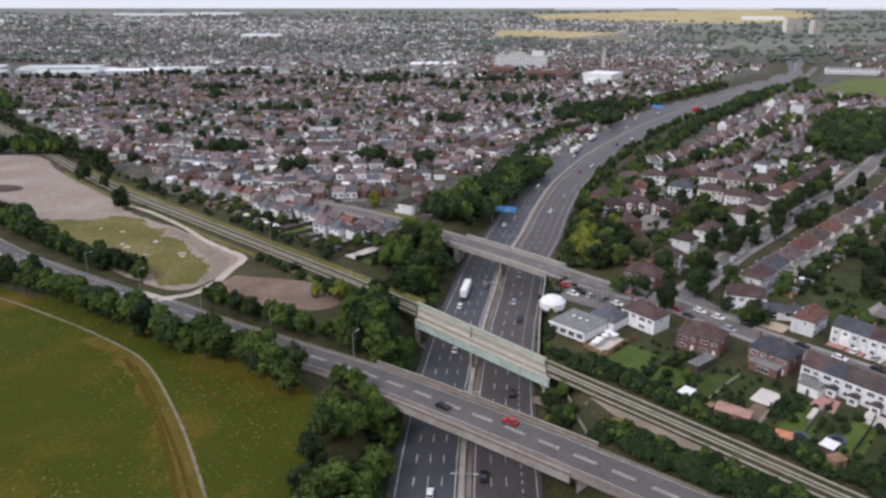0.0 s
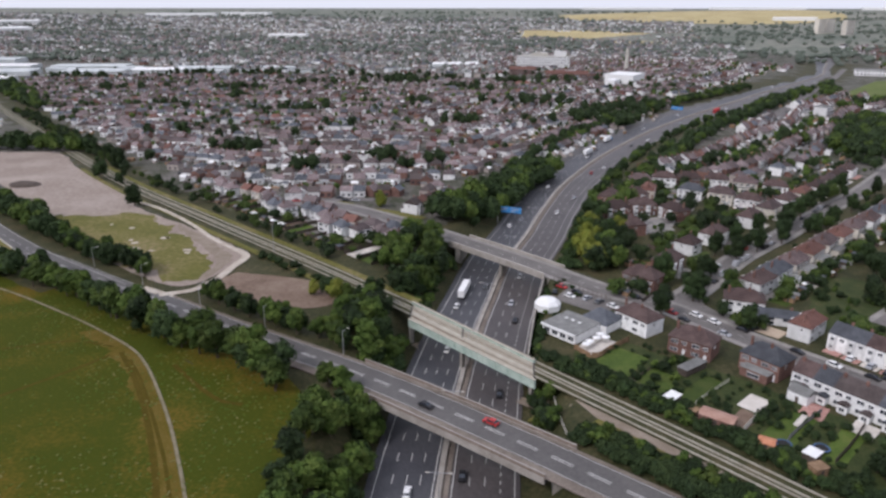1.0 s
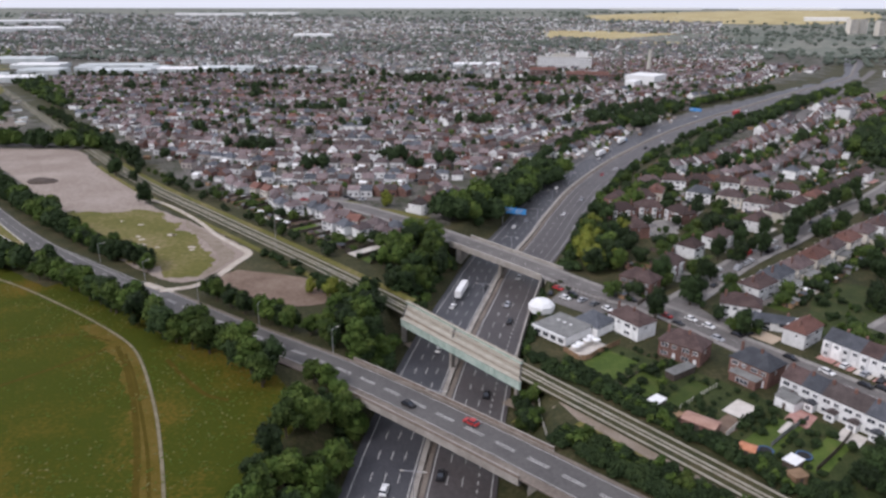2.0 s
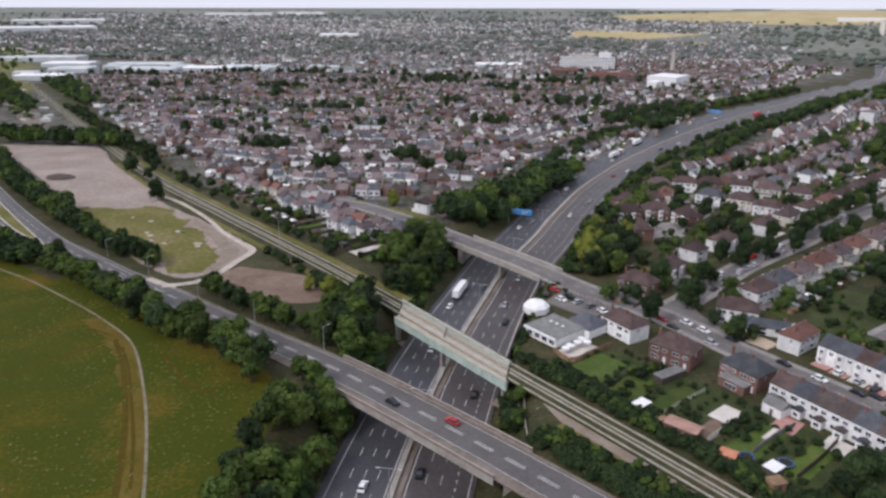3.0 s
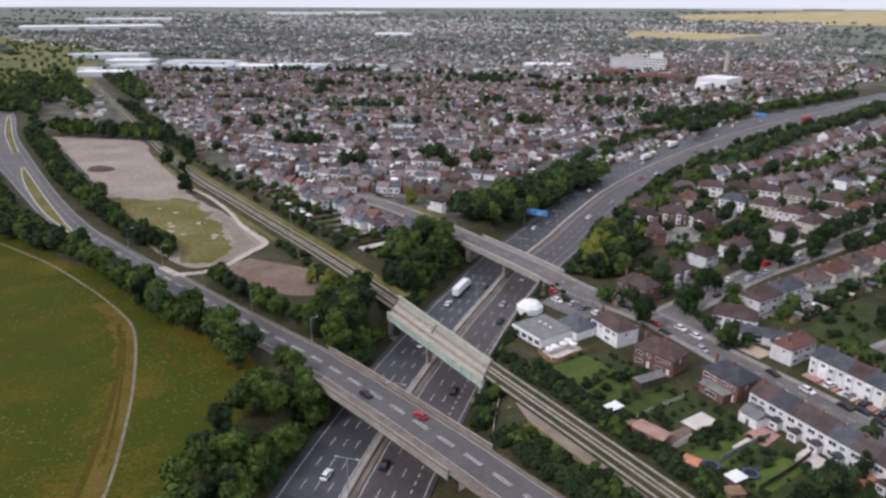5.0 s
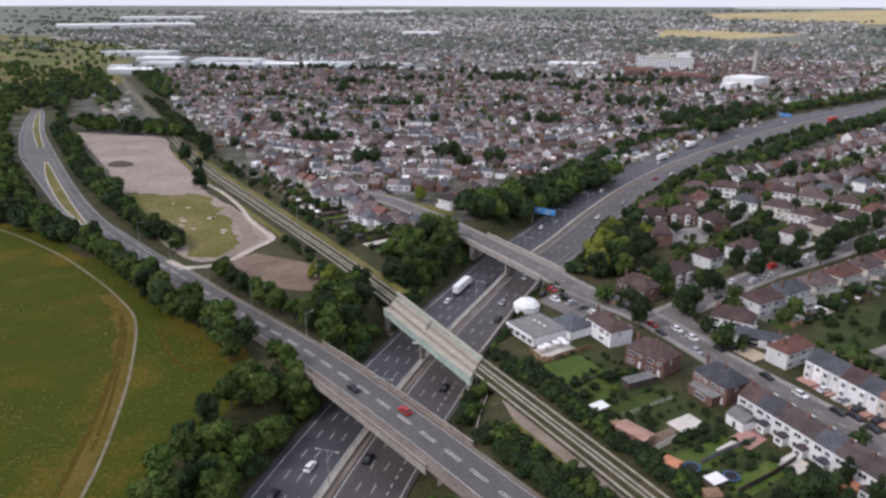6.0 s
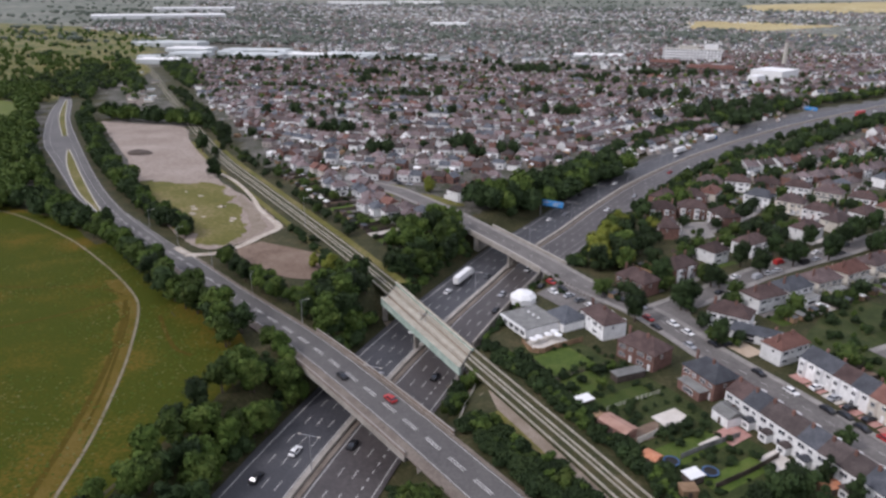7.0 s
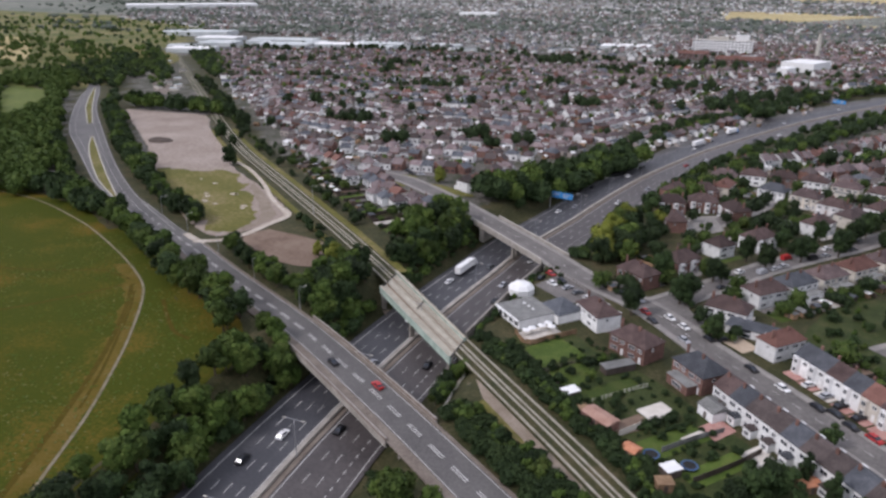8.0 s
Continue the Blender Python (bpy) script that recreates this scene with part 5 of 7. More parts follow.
sp7 = district("houses_by_slip_road", TOWN_E, 55, 31, "distant brown-roofed houses near the motorway", 12, wins=False)
# grey roofs and hardly any brick, again haze done in the colours
sp8 = district("houses_horizon", [(-1600, 2350), (700, 2350), (1000, 3300), (-2200, 3300)], -4, 62, "far suburbs of pale houses near the horizon", 14, wins=False, skip=0.35, roofset=(5, 8, 8, 8), mods=(0.5, 0.45, 0.05), avoid=FAR_FIELDS)
for x, y, rz in ((85, 345, 10), (99.5, 351, 5), (113.5, 342, -60), (87.5, 318.5, 100), (86, 368, 60), (100, 372, 20)):
    if all(math.hypot(x - a, y - b) > 13 for a, b in TAKEN):
        SEMI_BRICK.put(x, y, rz, None, "brick houses round a court")
        TAKEN.append((x, y))
patch("pavement_court", [(94, 338), (105, 343), (109, 322), (101, 314), (94, 317)], M["pavement"], "pale paved court between brick houses", 0.12, "paving")
HALLS = [[(185, 960), (270, 960), (280, 1060), (180, 1060)], [(80, 1190), (185, 1190), (185, 1260), (80, 1260)], [(60, 1030), (190, 1030), (190, 1140), (60, 1140)], [(170, 920), (220, 920), (220, 970), (170, 970)]]
sp9 = district("houses_round_halls", [(130, 890), (180, 850), (250, 830), (300, 900), (330, 1080), (480, 1330), (420, 1400), (60, 1390), (40, 1070), (190, 985)], 25, 27, "distant brown-roofed houses round white halls", 15, wins=False, skip=0.2, avoid=HALLS, size=0.9)
sp10 = district("houses_far_side", [(560, 760), (640, 760), (900, 1200), (1100, 1700), (900, 1800), (780, 1400), (640, 1060)], 40, 32, "distant houses beyond the motorway", 17, wins=False, skip=0.3, avoid=[[(440, 780), (720, 780), (720, 1060), (560, 1060)]])

# ---- first rows of the town beyond the busway, as houses of their own ----
COTTAGE = [Houses(7.6, 7.0, 4.6, 7.3, M["white"], M["rooftile"], 2.8, units=1, bay=False, ext=2.4, label="small white house with a brown roof by the busway"),
           Houses(7.6, 7.0, 4.6, 7.3, M["brick"], M["rooftile"], 0, units=1, bay=False, label="small brick house with a brown gabled roof"),
           Houses(7.2, 6.8, 4.6, 7.2, M["cream"], M["redtile"], 0, units=1, bay=False, label="small cream house with a red gabled roof"),
           Houses(7.4, 7.0, 4.5, 7.2, M["white"], M["slate"], 2.6, units=1, bay=False, label="small white house with a grey slate roof")]
crng = random.Random(9)
s0 = min(range(400), key=lambda k: abs(at(BW_LINE, k)[0].x + 66))
for k in range(18):
    p, g = at(BW_LINE, s0 + k * 9.2)
    nx, ny = math.sin(radians(g)), -math.cos(radians(g))
    o = 37 + 4.5 * math.sin(k * 1.1) + crng.uniform(-1.5, 1.5)
    COTTAGE[crng.choice((0, 0, 1, 3, 2))].put(p.x + nx * o, p.y + ny * o, g + crng.choice((180, 180, 165, 90)) + crng.uniform(-8, 8), None, "houses by the busway")
    PLOTS.append((p.x + nx * o, p.y + ny * o, -nx, -ny, 9.0, o - 17.0))
for x, y, rz, h in ((-52, 326, 150, 1), (-45, 318, 150, 2), (-24.5, 309, 150, 3), (-34, 313, 140, 0), (-61, 339, 150, 1), (-85, 371, 100, 0), (-72, 352, 160, 1)):
    COTTAGE[h].put(x, y, rz, None, "houses by the busway")
for k in range(6):
    TER[(0, 3, 1, 3, 2, 0)[k]].put(-18 + k * 3.4, 346 + k * 4.6, 60, None, "houses above the motorway wood")

# ---- garden trees in the town ----
grng = random.Random(21)


def garden_trees(spots, share, hmin, hmax):
    out = []
    for x, y, a, back, z in spots:
        if grng.random() < share:
            q = grng.uniform(9, 20) * back
            h = grng.uniform(hmin, hmax)
            out.append((x - math.sin(a) * q, y + math.cos(a) * q, z, h, h * grng.uniform(0.36, 0.5)))
    return out


def scatter(poly, gap, hmin, hmax, avoid=(), wide=0.48):
    out = []
    x0, x1, y0, y1 = min(p[0] for p in poly), max(p[0] for p in poly), min(p[1] for p in poly), max(p[1] for p in poly)
    for _ in range(int((x1 - x0) * (y1 - y0) / gap**2)):
        x, y = grng.uniform(x0, x1), grng.uniform(y0, y1)
        if inside(poly, x, y) and not any(inside(p, x, y) for p in avoid) and from_grid("near", x, y) > (17 if x > -500 else -1) and from_grid("busway", x, y) > 9:
            h = grng.uniform(hmin, hmax)
            out.append((x, y, ground_z(x, y), h, h * grng.uniform(wide * 0.8, wide * 1.2)))
    return out


def free_spots(n, box, hmin, hmax):
    """Bushes and small trees in the gardens of the separate houses."""
    out = []
    for _ in range(n):
        x, y = grng.uniform(box[0], box[1]), grng.uniform(box[2], box[3])
        u = 0.75 * (x - 100) - 0.66 * (y - 250)
        lane = min(abs(u), abs(u - 82))
        if all(math.hypot(x - a, y - b) > 9 for a, b in TAKEN) and lane > 7 and from_grid("motorway", x, y) > HALF + 6 and from_grid("street", x, y) > 9:
            h = grng.uniform(hmin, hmax)
            out.append((x, y, ground_z(x, y), h, h * 0.5))
    return out


foliage("garden_trees", garden_trees(sp1 + sp2 + sp0, 0.8, 3, 8), "mixed green garden trees between houses", 1, 26)
foliage("garden_shrubs", free_spots(430, (90, 330, 230, 520), 1.4, 5.0), "mixed green shrubs and small trees in gardens", 7, 40, ("leafdark", "leaf"))
estate = []
for x, y, h in ((138, 379, 6), (131, 322, 8), (117, 325, 7), (128, 366, 8), (136, 322, 7), (208, 380, 9), (104, 392, 7), (170, 465, 11), (192, 463, 11), (200, 466, 10), (259, 560, 10), (269, 548, 10), (95, 386, 9), (135, 354, 8), (122, 347, 9), (128, 338, 7), (141, 350, 6), (152, 388, 6), (176, 380, 7),
                (120, 425, 9), (100, 415, 8), (150, 440, 8), (180, 430, 7), (210, 450, 9), (238, 480, 9), (222, 520, 9), (188, 505, 8)):
    estate.append((x, y, ground_z(x, y), h, h * 0.48))
for _ in range(120):
    x, y = grng.uniform(80, 300), grng.uniform(230, 480)
    if all(math.hypot(x - a, y - b) > 8.5 for a, b in TAKEN) and from_grid("motorway", x, y) > HALF + 8 and from_grid("street", x, y) > 9 and min(math.hypot(x - p.x, y - p.y) for p in S1) > 6.5:
        h = grng.uniform(3, 8)
        estate.append((x, y, ground_z(x, y), h, h * 0.5))
foliage("estate_trees", estate, "dark green garden trees between the houses", 19, 44, ("leafdark", "leaf"))
understory = []
for a0, a1, y0, y1 in ((3, 15, 172, 212), (4, 16, 228, 312), (2.5, 6, 90, 150)):
    for _ in range(int((a1 - a0) * (y1 - y0) / 7)):
        y = grng.uniform(y0, y1)
        i = min(range(len(MW_LINE)), key=lambda q: abs(MW_LINE[q].y - y))
        x = MW_LINE[i].x - HALF - grng.uniform(a0, a1)
        if from_grid("street", x, y) > 8 and from_grid("busway", x, y) > 7 and from_grid("near", x, y) > 10:
            h = grng.uniform(1.5, 5)
            understory.append((x, y, ground_z(x, y), h, h * 0.7))
for _ in range(110):
    y = grng.uniform(190, 264)
    i = min(range(len(MW_LINE)), key=lambda q: abs(MW_LINE[q].y - y))
    x = MW_LINE[i].x + HALF + grng.uniform(1.6, 4.0)
    if from_grid("street", x, y) > 8:
        h = grng.uniform(0.8, 2.2)
        understory.append((x, y, ground_z(x, y), h, h * 0.7))
for _ in range(120):
    y = grng.uniform(266, 345)
    i = min(range(len(MW_LINE)), key=lambda q: abs(MW_LINE[q].y - y))
    x = MW_LINE[i].x + HALF + grng.uniform(4.5, 14)
    if from_grid("street", x, y) > 9 and from_grid("motorway", x, y) > HALF + 3:
        h = grng.uniform(1.5, 4.5)
        understory.append((x, y, ground_z(x, y), h, h * 0.7))
foliage("bank_understory", understory, "dark undergrowth on the motorway banks", 20, 46, ("leafdark", "leaf"), "shrubs")
foliage("garden_trees_town", garden_trees(sp3 + sp4, 0.6, 2.0, 5.5), "mixed green garden trees between houses", 2, 16)
foliage("garden_trees_far", garden_trees(sp5 + sp7 + sp9 + sp10, 0.8, 4, 9), "distant green garden trees", 3, 8)
# outskirts trees take the leaf colour with haze painted in
foliage("garden_trees_outskirts", garden_trees(sp6, 0.5, 6, 13), "distant green garden trees", 13, 4, ("leafhaze", "leafhaze"))
WOOD_L = [(-222, 262), (-262, 312), (-330, 378), (-400, 450), (-480, 535), (-560, 640), (-640, 640), (-600, 480), (-560, 380), (-440, 320), (-340, 258), (-260, 250)]
GREEN_F = [(-405, 419), (-428, 419), (-554, 527), (-600, 580), (-525, 557), (-451, 490)]
GREEN_CLEAR = [(-385, 405), (-405, 400), (-530, 505), (-554, 530), (-428, 422)]
foliage("wood_beside_road", scatter(WOOD_L, 5.8, 5, 12, (GREEN_F, GREEN_CLEAR)), "dense mixed green wood beside the main road", 8, 34, ("leaf", "leaf"))
foliage("hillside_trees", scatter([(-500, 600), (-560, 640), (-640, 640), (-600, 480), (-900, 560), (-1100, 900), (-900, 1000), (-620, 860), (-520, 720)], 17, 4, 10), "scattered green hillside trees and hedges", 28, 24, ("leaf", "leaf"))
foliage("hilltop_trees", scatter([(-700, 900), (-1000, 820), (-1700, 1500), (-1100, 1650), (-880, 1250)], 34, 6, 12), "scattered green trees over the hillside fields", 30, 18, ("leaf", "leafdark"))
foliage("wood_at_crest", scatter([(-490, 585), (-560, 560), (-640, 660), (-680, 780), (-600, 820), (-500, 690)], 8.5, 5, 10), "dense green wood closing the road", 29, 24, ("leaf", "leafdark"))
for i, p in enumerate(MW_LINE[:-1]):
    if not 318 < p.y < 930:
        continue
    t = (MW_LINE[i + 1] - MW_LINE[i - 1]).normalized()
    for sg, count, lo, hi in ((1, 2, 3.0, 7.5), (-1, 4, 4.0, 9.5)):
        for _ in range(count):
            o = sg * (HALF + float(extra(p.y, sg)) + grng.uniform(4.5, 8 if sg > 0 else 16))
            u = grng.uniform(-6, 6)
            px, py = p.x + t.y * o + t.x * u, p.y - t.x * o + t.y * u
            h = grng.uniform(lo, hi)
            SPARE.append((px, py, ground_z(px, py), h, h * 0.5))
foliage("roadside_trees", SPARE, "dense green trees lining the roads", 18, 60)
foliage("busway_far_trees", scatter([(-425, 690), (-555, 835), (-690, 985), (-650, 995), (-520, 840), (-400, 700)], 7.5, 5, 11) + scatter([(-450, 655), (-575, 795), (-720, 960), (-740, 950), (-600, 800), (-465, 650)], 8, 5, 11), "green trees lining the far busway", 36, 20, ("leafdark", "leaf"))
foliage("park_home_shrubs", scatter([(-418, 585), (-388, 572), (-520, 740), (-600, 830), (-620, 810)], 11, 2, 6, (), 0.6), "green shrubs between the park homes", 35, 18)
foliage("wood_beyond_field", scatter([(-390, 505), (-450, 570), (-560, 700), (-660, 840), (-700, 840), (-560, 660), (-470, 560)], 8, 7, 12), "dense green wood beyond the bare field", 9, 24)
foliage("hedges_by_busway", scatter([(-130, 352), (-200, 425), (-310, 555), (-430, 690), (-440, 680), (-320, 540), (-212, 412), (-140, 340), (-100, 312), (-50, 272), (-44, 280), (-90, 318)], 4.5, 3, 7), "dark hedge and trees along the busway", 10, 24)
foliage("right_woods", scatter([(272, 515), (280, 480), (330, 500), (420, 645), (400, 690), (340, 650)], 8, 7, 13) + scatter([(300, 715), (322, 735), (365, 812), (345, 812), (310, 760)], 7, 7, 11) + scatter([(372, 735), (470, 775), (480, 800), (430, 790), (375, 755)], 9, 6, 10) + scatter([(440, 830), (500, 990), (470, 960), (420, 850)], 9, 6, 10) + scatter([(205, 285), (230, 270), (250, 330), (225, 320)], 8, 6, 10), "dark mixed wood among the houses", 11, 30)
clumps = []
for x, y, n, sx, sy in ((-15, 458, 3, 4, 3), (-49, 465, 5, 6, 4), (-33, 448, 3, 4, 3), (-263, 866, 16, 18, 8), (-79, 962, 16, 18, 8), (-51, 763, 3, 5, 4), (23, 866, 5, 7, 6), (-150, 494, 12, 12, 4), (-222, 573, 5, 6, 4), (133, 650, 22, 24, 14),
                        (181, 741, 14, 14, 10), (64, 763, 26, 36, 8), (-330, 1060, 26, 60, 8), (-80, 1010, 16, 40, 6), (-560, 1000, 22, 50, 10), (120, 1000, 20, 50, 10), (-150, 700, 6, 12, 5), (-300, 720, 8, 14, 5), (0, 620, 7, 12, 4), (-120, 600, 5, 10, 4), (-94, 432, 4, 7, 2.5), (-168, 686, 9, 18, 5), (-4, 898, 9, 16, 6), (148, 704, 14, 16, 9), (122, 648, 10, 12, 8), (-260, 780, 7, 14, 5), (60, 960, 10, 24, 6), (-420, 860, 8, 16, 5), (-200, 930, 10, 26, 5)):
    for _ in range(n):
        h = grng.uniform(8, 14)
        px, py = x + grng.gauss(0, sx), y + grng.gauss(0, sy)
        clumps.append((px, py, ground_z(px, py), h, h * 0.42))
for k in range(230):
    x, y = grng.uniform(-600, 300), grng.uniform(400, 1150)
    if clear(x, y) and x > -170 - 0.9 * (y - 400):
        h = grng.uniform(6, 11)
        clumps.append((x, y, ground_z(x, y), h, h * 0.45))
foliage("town_trees", clumps, "tall dark trees rising among the houses", 4, 26, ("leafdark", "leafdark"))
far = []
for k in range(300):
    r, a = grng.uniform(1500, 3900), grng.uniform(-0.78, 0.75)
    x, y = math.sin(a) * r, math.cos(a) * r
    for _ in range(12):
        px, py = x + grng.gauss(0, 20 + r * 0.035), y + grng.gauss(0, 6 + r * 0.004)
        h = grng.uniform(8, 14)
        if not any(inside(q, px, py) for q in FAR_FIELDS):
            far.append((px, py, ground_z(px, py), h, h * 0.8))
# haze over the far woods lies in their pale leaf colour
foliage("far_woods", far, "distant woods and hedgerows, leaves paled for haze", 5, 5, ("leafhaze", "leafhaze"))

foliage("meadow_weeds", [(x, y, 6.05, h, h * 2.0) for x, y, h in ((grng.uniform(-210, -36), grng.uniform(75, 240), grng.uniform(0.12, 0.26)) for _ in range(7500))
                         if y < 222 - (x + 125) * 0.55 and (noise.noise(Vector((x * 0.03, y * 0.03, 3))) > -0.05 or grng.random() < 0.1)],
        "low weeds and grass tufts across the meadow", 33, 4, ("weed", "weedpale"), "grass")
CARAVANS = []
patch("ground_allotment", [(-418, 585), (-388, 572), (-520, 740), (-570, 790), (-590, 780)], M["verge"], "brown allotment plots with paths", 0.2, "allotment")
for k, (x, y) in enumerate(((-577, 792), (-540, 752), (-507, 718), (-486, 690), (-463, 652), (-440, 634), (-418, 622), (-542, 737), (-584, 815), (-522, 700), (-455, 668), (-500, 735), (-560, 775), (-430, 606), (-405, 600))):
    CARAVANS.append((x, y, 40 + 37 * k))
# ---- far fields ----
def far_field(pts, mat, label):
    patch("ground_far_field", fine(pts, 40.0), mat, label, 0.8, "field")


far_field([(160, 2180), (500, 1930), (600, 2330), (190, 2520)], M["field_gold"], "distant golden stubble field")
far_field([(430, 3150), (1200, 2800), (1650, 3300), (1700, 4000), (480, 3600)], M["field_gold"], "distant golden stubble field")
far_field([(-1039, 948), (-1003, 962), (-793, 778), (-769, 717)], M["field_gold"], "pale stubble field on the hillside")
far_field([(-700, 690), (-720, 720), (-656, 634), (-641, 606)], M["field_gold"], "pale stubble field on the hillside")
far_field([(-640, 740), (-560, 760), (-640, 900), (-760, 960), (-800, 860)], M["dry"], "dry yellowish scrubland on the hillside")
patch("ground_green_field", GREEN_F, M["field_green"], "bright green pasture behind the wood", 0.3, "field")
patch("ground_pitch", [(450, 866), (585, 1038), (700, 1040), (560, 820), (420, 795)], M["field_green"], "bright green sports pitch", 0.3, "field")


# ---- large buildings of the town ----
def block(name, x, y, rz, w, d, h, wall, roof, label, bands=0, ridge=0.0, saw=0):
    e = thing(name, label, "building", pose(x, y, ground_z(x, y), 0, 0, rz))
    part("wall", box_bm(-w / 2, w / 2, -d / 2, d / 2, -0.5, h), wall, e)
    if saw:
        for k in range(saw):
            p = part("roof", gable_bm(w, d / saw, h, h + ridge, 0.2, 0), roof, e)
            p.matrix_basis = pose(0, -d / 2 + d * (k + 0.5) / saw, 0)
    else:
        part("roof", gable_bm(w, d, h, h + ridge, 0.3, 0) if ridge else box_bm(-w / 2 - 0.3, w / 2 + 0.3, -d / 2 - 0.3, d / 2 + 0.3, h, h + 0.5, bevel=0.1), roof, e)
    for k in range(bands):
        z = h * (k + 0.55) / bands
        n = max(3, int(w / 5))
        for q in range(n):
            xx = -w / 2 + w * (q + 0.5) / n
            window(e, xx, -d / 2, z, w / n * 0.7, h / bands * 0.5, 0)
    return e


hospital = block("office_block", 132, 1225, -8, 88, 18, 20, M["white"], M["palecon"], "long white five-storey office block", 5)
part("plant_room", box_bm(-20, 8, -5, 5, 20.5, 25), M["palecon"], hospital)
part("plant_room", box_bm(18, 38, -5, 5, 20.5, 28), M["white"], hospital)
block("white_hall", 225, 1010, 60, 52, 40, 11, M["whitetop"], M["whitetop"], "large white flat-roofed hall", 0)
block("white_hall", 196, 945, 62, 26, 12, 9, M["whitetop"], M["whitetop"], "low white hall below the chimney", 0)
chim = thing("chimney_stack", "tall pale concrete chimney beside the white hall", "chimney", pose(258, 1160, ground_z(258, 1160)))
bm = bmesh.new()
bmesh.ops.create_cone(bm, cap_ends=True, segments=16, radius1=3.4, radius2=2.5, depth=36, matrix=Matrix.Translation((0, 0, 18)))
part("shaft", bm, M["palecon"], chim)
bm = bmesh.new()
bmesh.ops.create_cone(bm, cap_ends=True, segments=16, radius1=2.9, radius2=2.9, depth=1.2, matrix=Matrix.Translation((0, 0, 36.4)))
part("rim", bm, M["concrete"], chim)
block("brick_store", 150, 1050, -10, 60, 30, 8, M["brick"], M["redtile"], "large red-roofed brick building", 2, 3, 3)
block("brick_store", 90, 1120, -6, 40, 22, 8, M["brick"], M["redtile"], "red-roofed brick building with two gables", 2, 3, 2)
for x, y, rz, w, d, h, sw in ((-655, 958, 12, 70, 40, 9, 2), (-560, 1075, 8, 90, 46, 9, 3), (-480, 1120, 6, 80, 40, 8, 2), (-690, 1080, 10, 60, 50, 8, 3), (-420, 1150, 4, 90, 40, 8, 3), (-760, 1180, 10, 80, 50, 8, 2),
                              (-620, 1180, 6, 120, 40, 8, 3), (-16, 1250, 0, 80, 40, 8, 2), (-105, 1155, 2, 36, 18, 7, 0), (-880, 1280, 10, 140, 60, 10, 3)):
    block("warehouse", x, y, rz, w, d, h - 2, M["paleroof"], M["paleroof"] if sw != 2 else M["whitetop"], "pale grey industrial warehouse with a low roof", 0, 1.6 if sw else 0, sw)
for x, y, rz, w, d in ((-1560, 2150, 40, 420, 150), (-1300, 3300, 10, 300, 90), (-1050, 3450, 0, 220, 80), (-520, 2110, 0, 110, 40), (-1700, 2560, 30, 300, 140), (900, 4300, -8, 500, 60), (1600, 4200, -8, 500, 60), (2300, 3900, -20, 500, 60), (1300, 3000, -20, 160, 40)):
    block("warehouse", x, y, rz, w, d, 12, M["white"], M["whitetop"], "distant white distribution warehouse", 0, 2.0, 2)
for x, y in ((1085, 2310), (1135, 2240), (1120, 2330)):
    block("tower_block", x, y, 20, 30, 18, 42, M["cream"], M["felt"], "pale concrete tower block of flats", 10)
tagged(strip("road_junction_slip", resample([(300, 682, 6), (318, 715, 6), (362, 788, 6), (430, 896, 6), (545, 1080, 6), (640, 1240, 6)], 8), -5, 5, M["street"], 0.35, drape=True), "pale grey slip road leading to the junction", "road", kind="structure")
block("school_hall", 392, 648, 30, 40, 16, 7, M["cream"], M["paleroof"], "long pale building with a light blue-grey roof", 1)
block("school_hall", 640, 1120, -20, 80, 24, 8, M["white"], M["felt"], "white school building beside the pitch", 2)
block("school_hall", 348, 690, 45, 16, 12, 10, M["white"], M["felt"], "white blocky building among trees", 3)
block("school_hall", 415, 695, 40, 46, 14, 6, M["cream"], M["felt"], "low pale building with a grey roof", 1)


for x, y, rz in CARAVANS:
    block("park_home", x, y, rz, 8, 4, 2.4, M["cream"], M["felt"] if rz % 2 else M["paleroof"], "pale park home with a low roof among trees", 0, 0.8)
for x, y, rz, w, d in ((-520, 1062, 8, 34, 20), (-455, 1085, 20, 28, 16), (-390, 1098, -6, 40, 22), (-340, 1120, 4, 30, 18), (-600, 1015, 14, 26, 18), (-640, 1125, 8, 44, 24), (-300, 1165, 0, 52, 24), (-540, 1150, 12, 38, 26), (-250, 1125, 6, 26, 16), (-715, 1010, 16, 40, 30)):
    block("warehouse", x, y, rz, w, d, 6, M["paleroof"], M["felt"] if w < 35 else M["paleroof"], "small grey industrial unit among the warehouses", 0, 1.4)


# ---- vehicles ----
def lathe_wheel(r, w):
    bm = bmesh.new()
    bmesh.ops.create_cone(bm, cap_ends=True, segments=12, radius1=r, radius2=r, depth=w, matrix=Matrix.Rotation(math.pi / 2, 4, "X"))
    bmesh.ops.bevel(bm, geom=[e for e in bm.edges if abs(e.verts[0].co.y - e.verts[1].co.y) < 1e-4], offset=0.04, segments=1, affect="EDGES")
    return bm


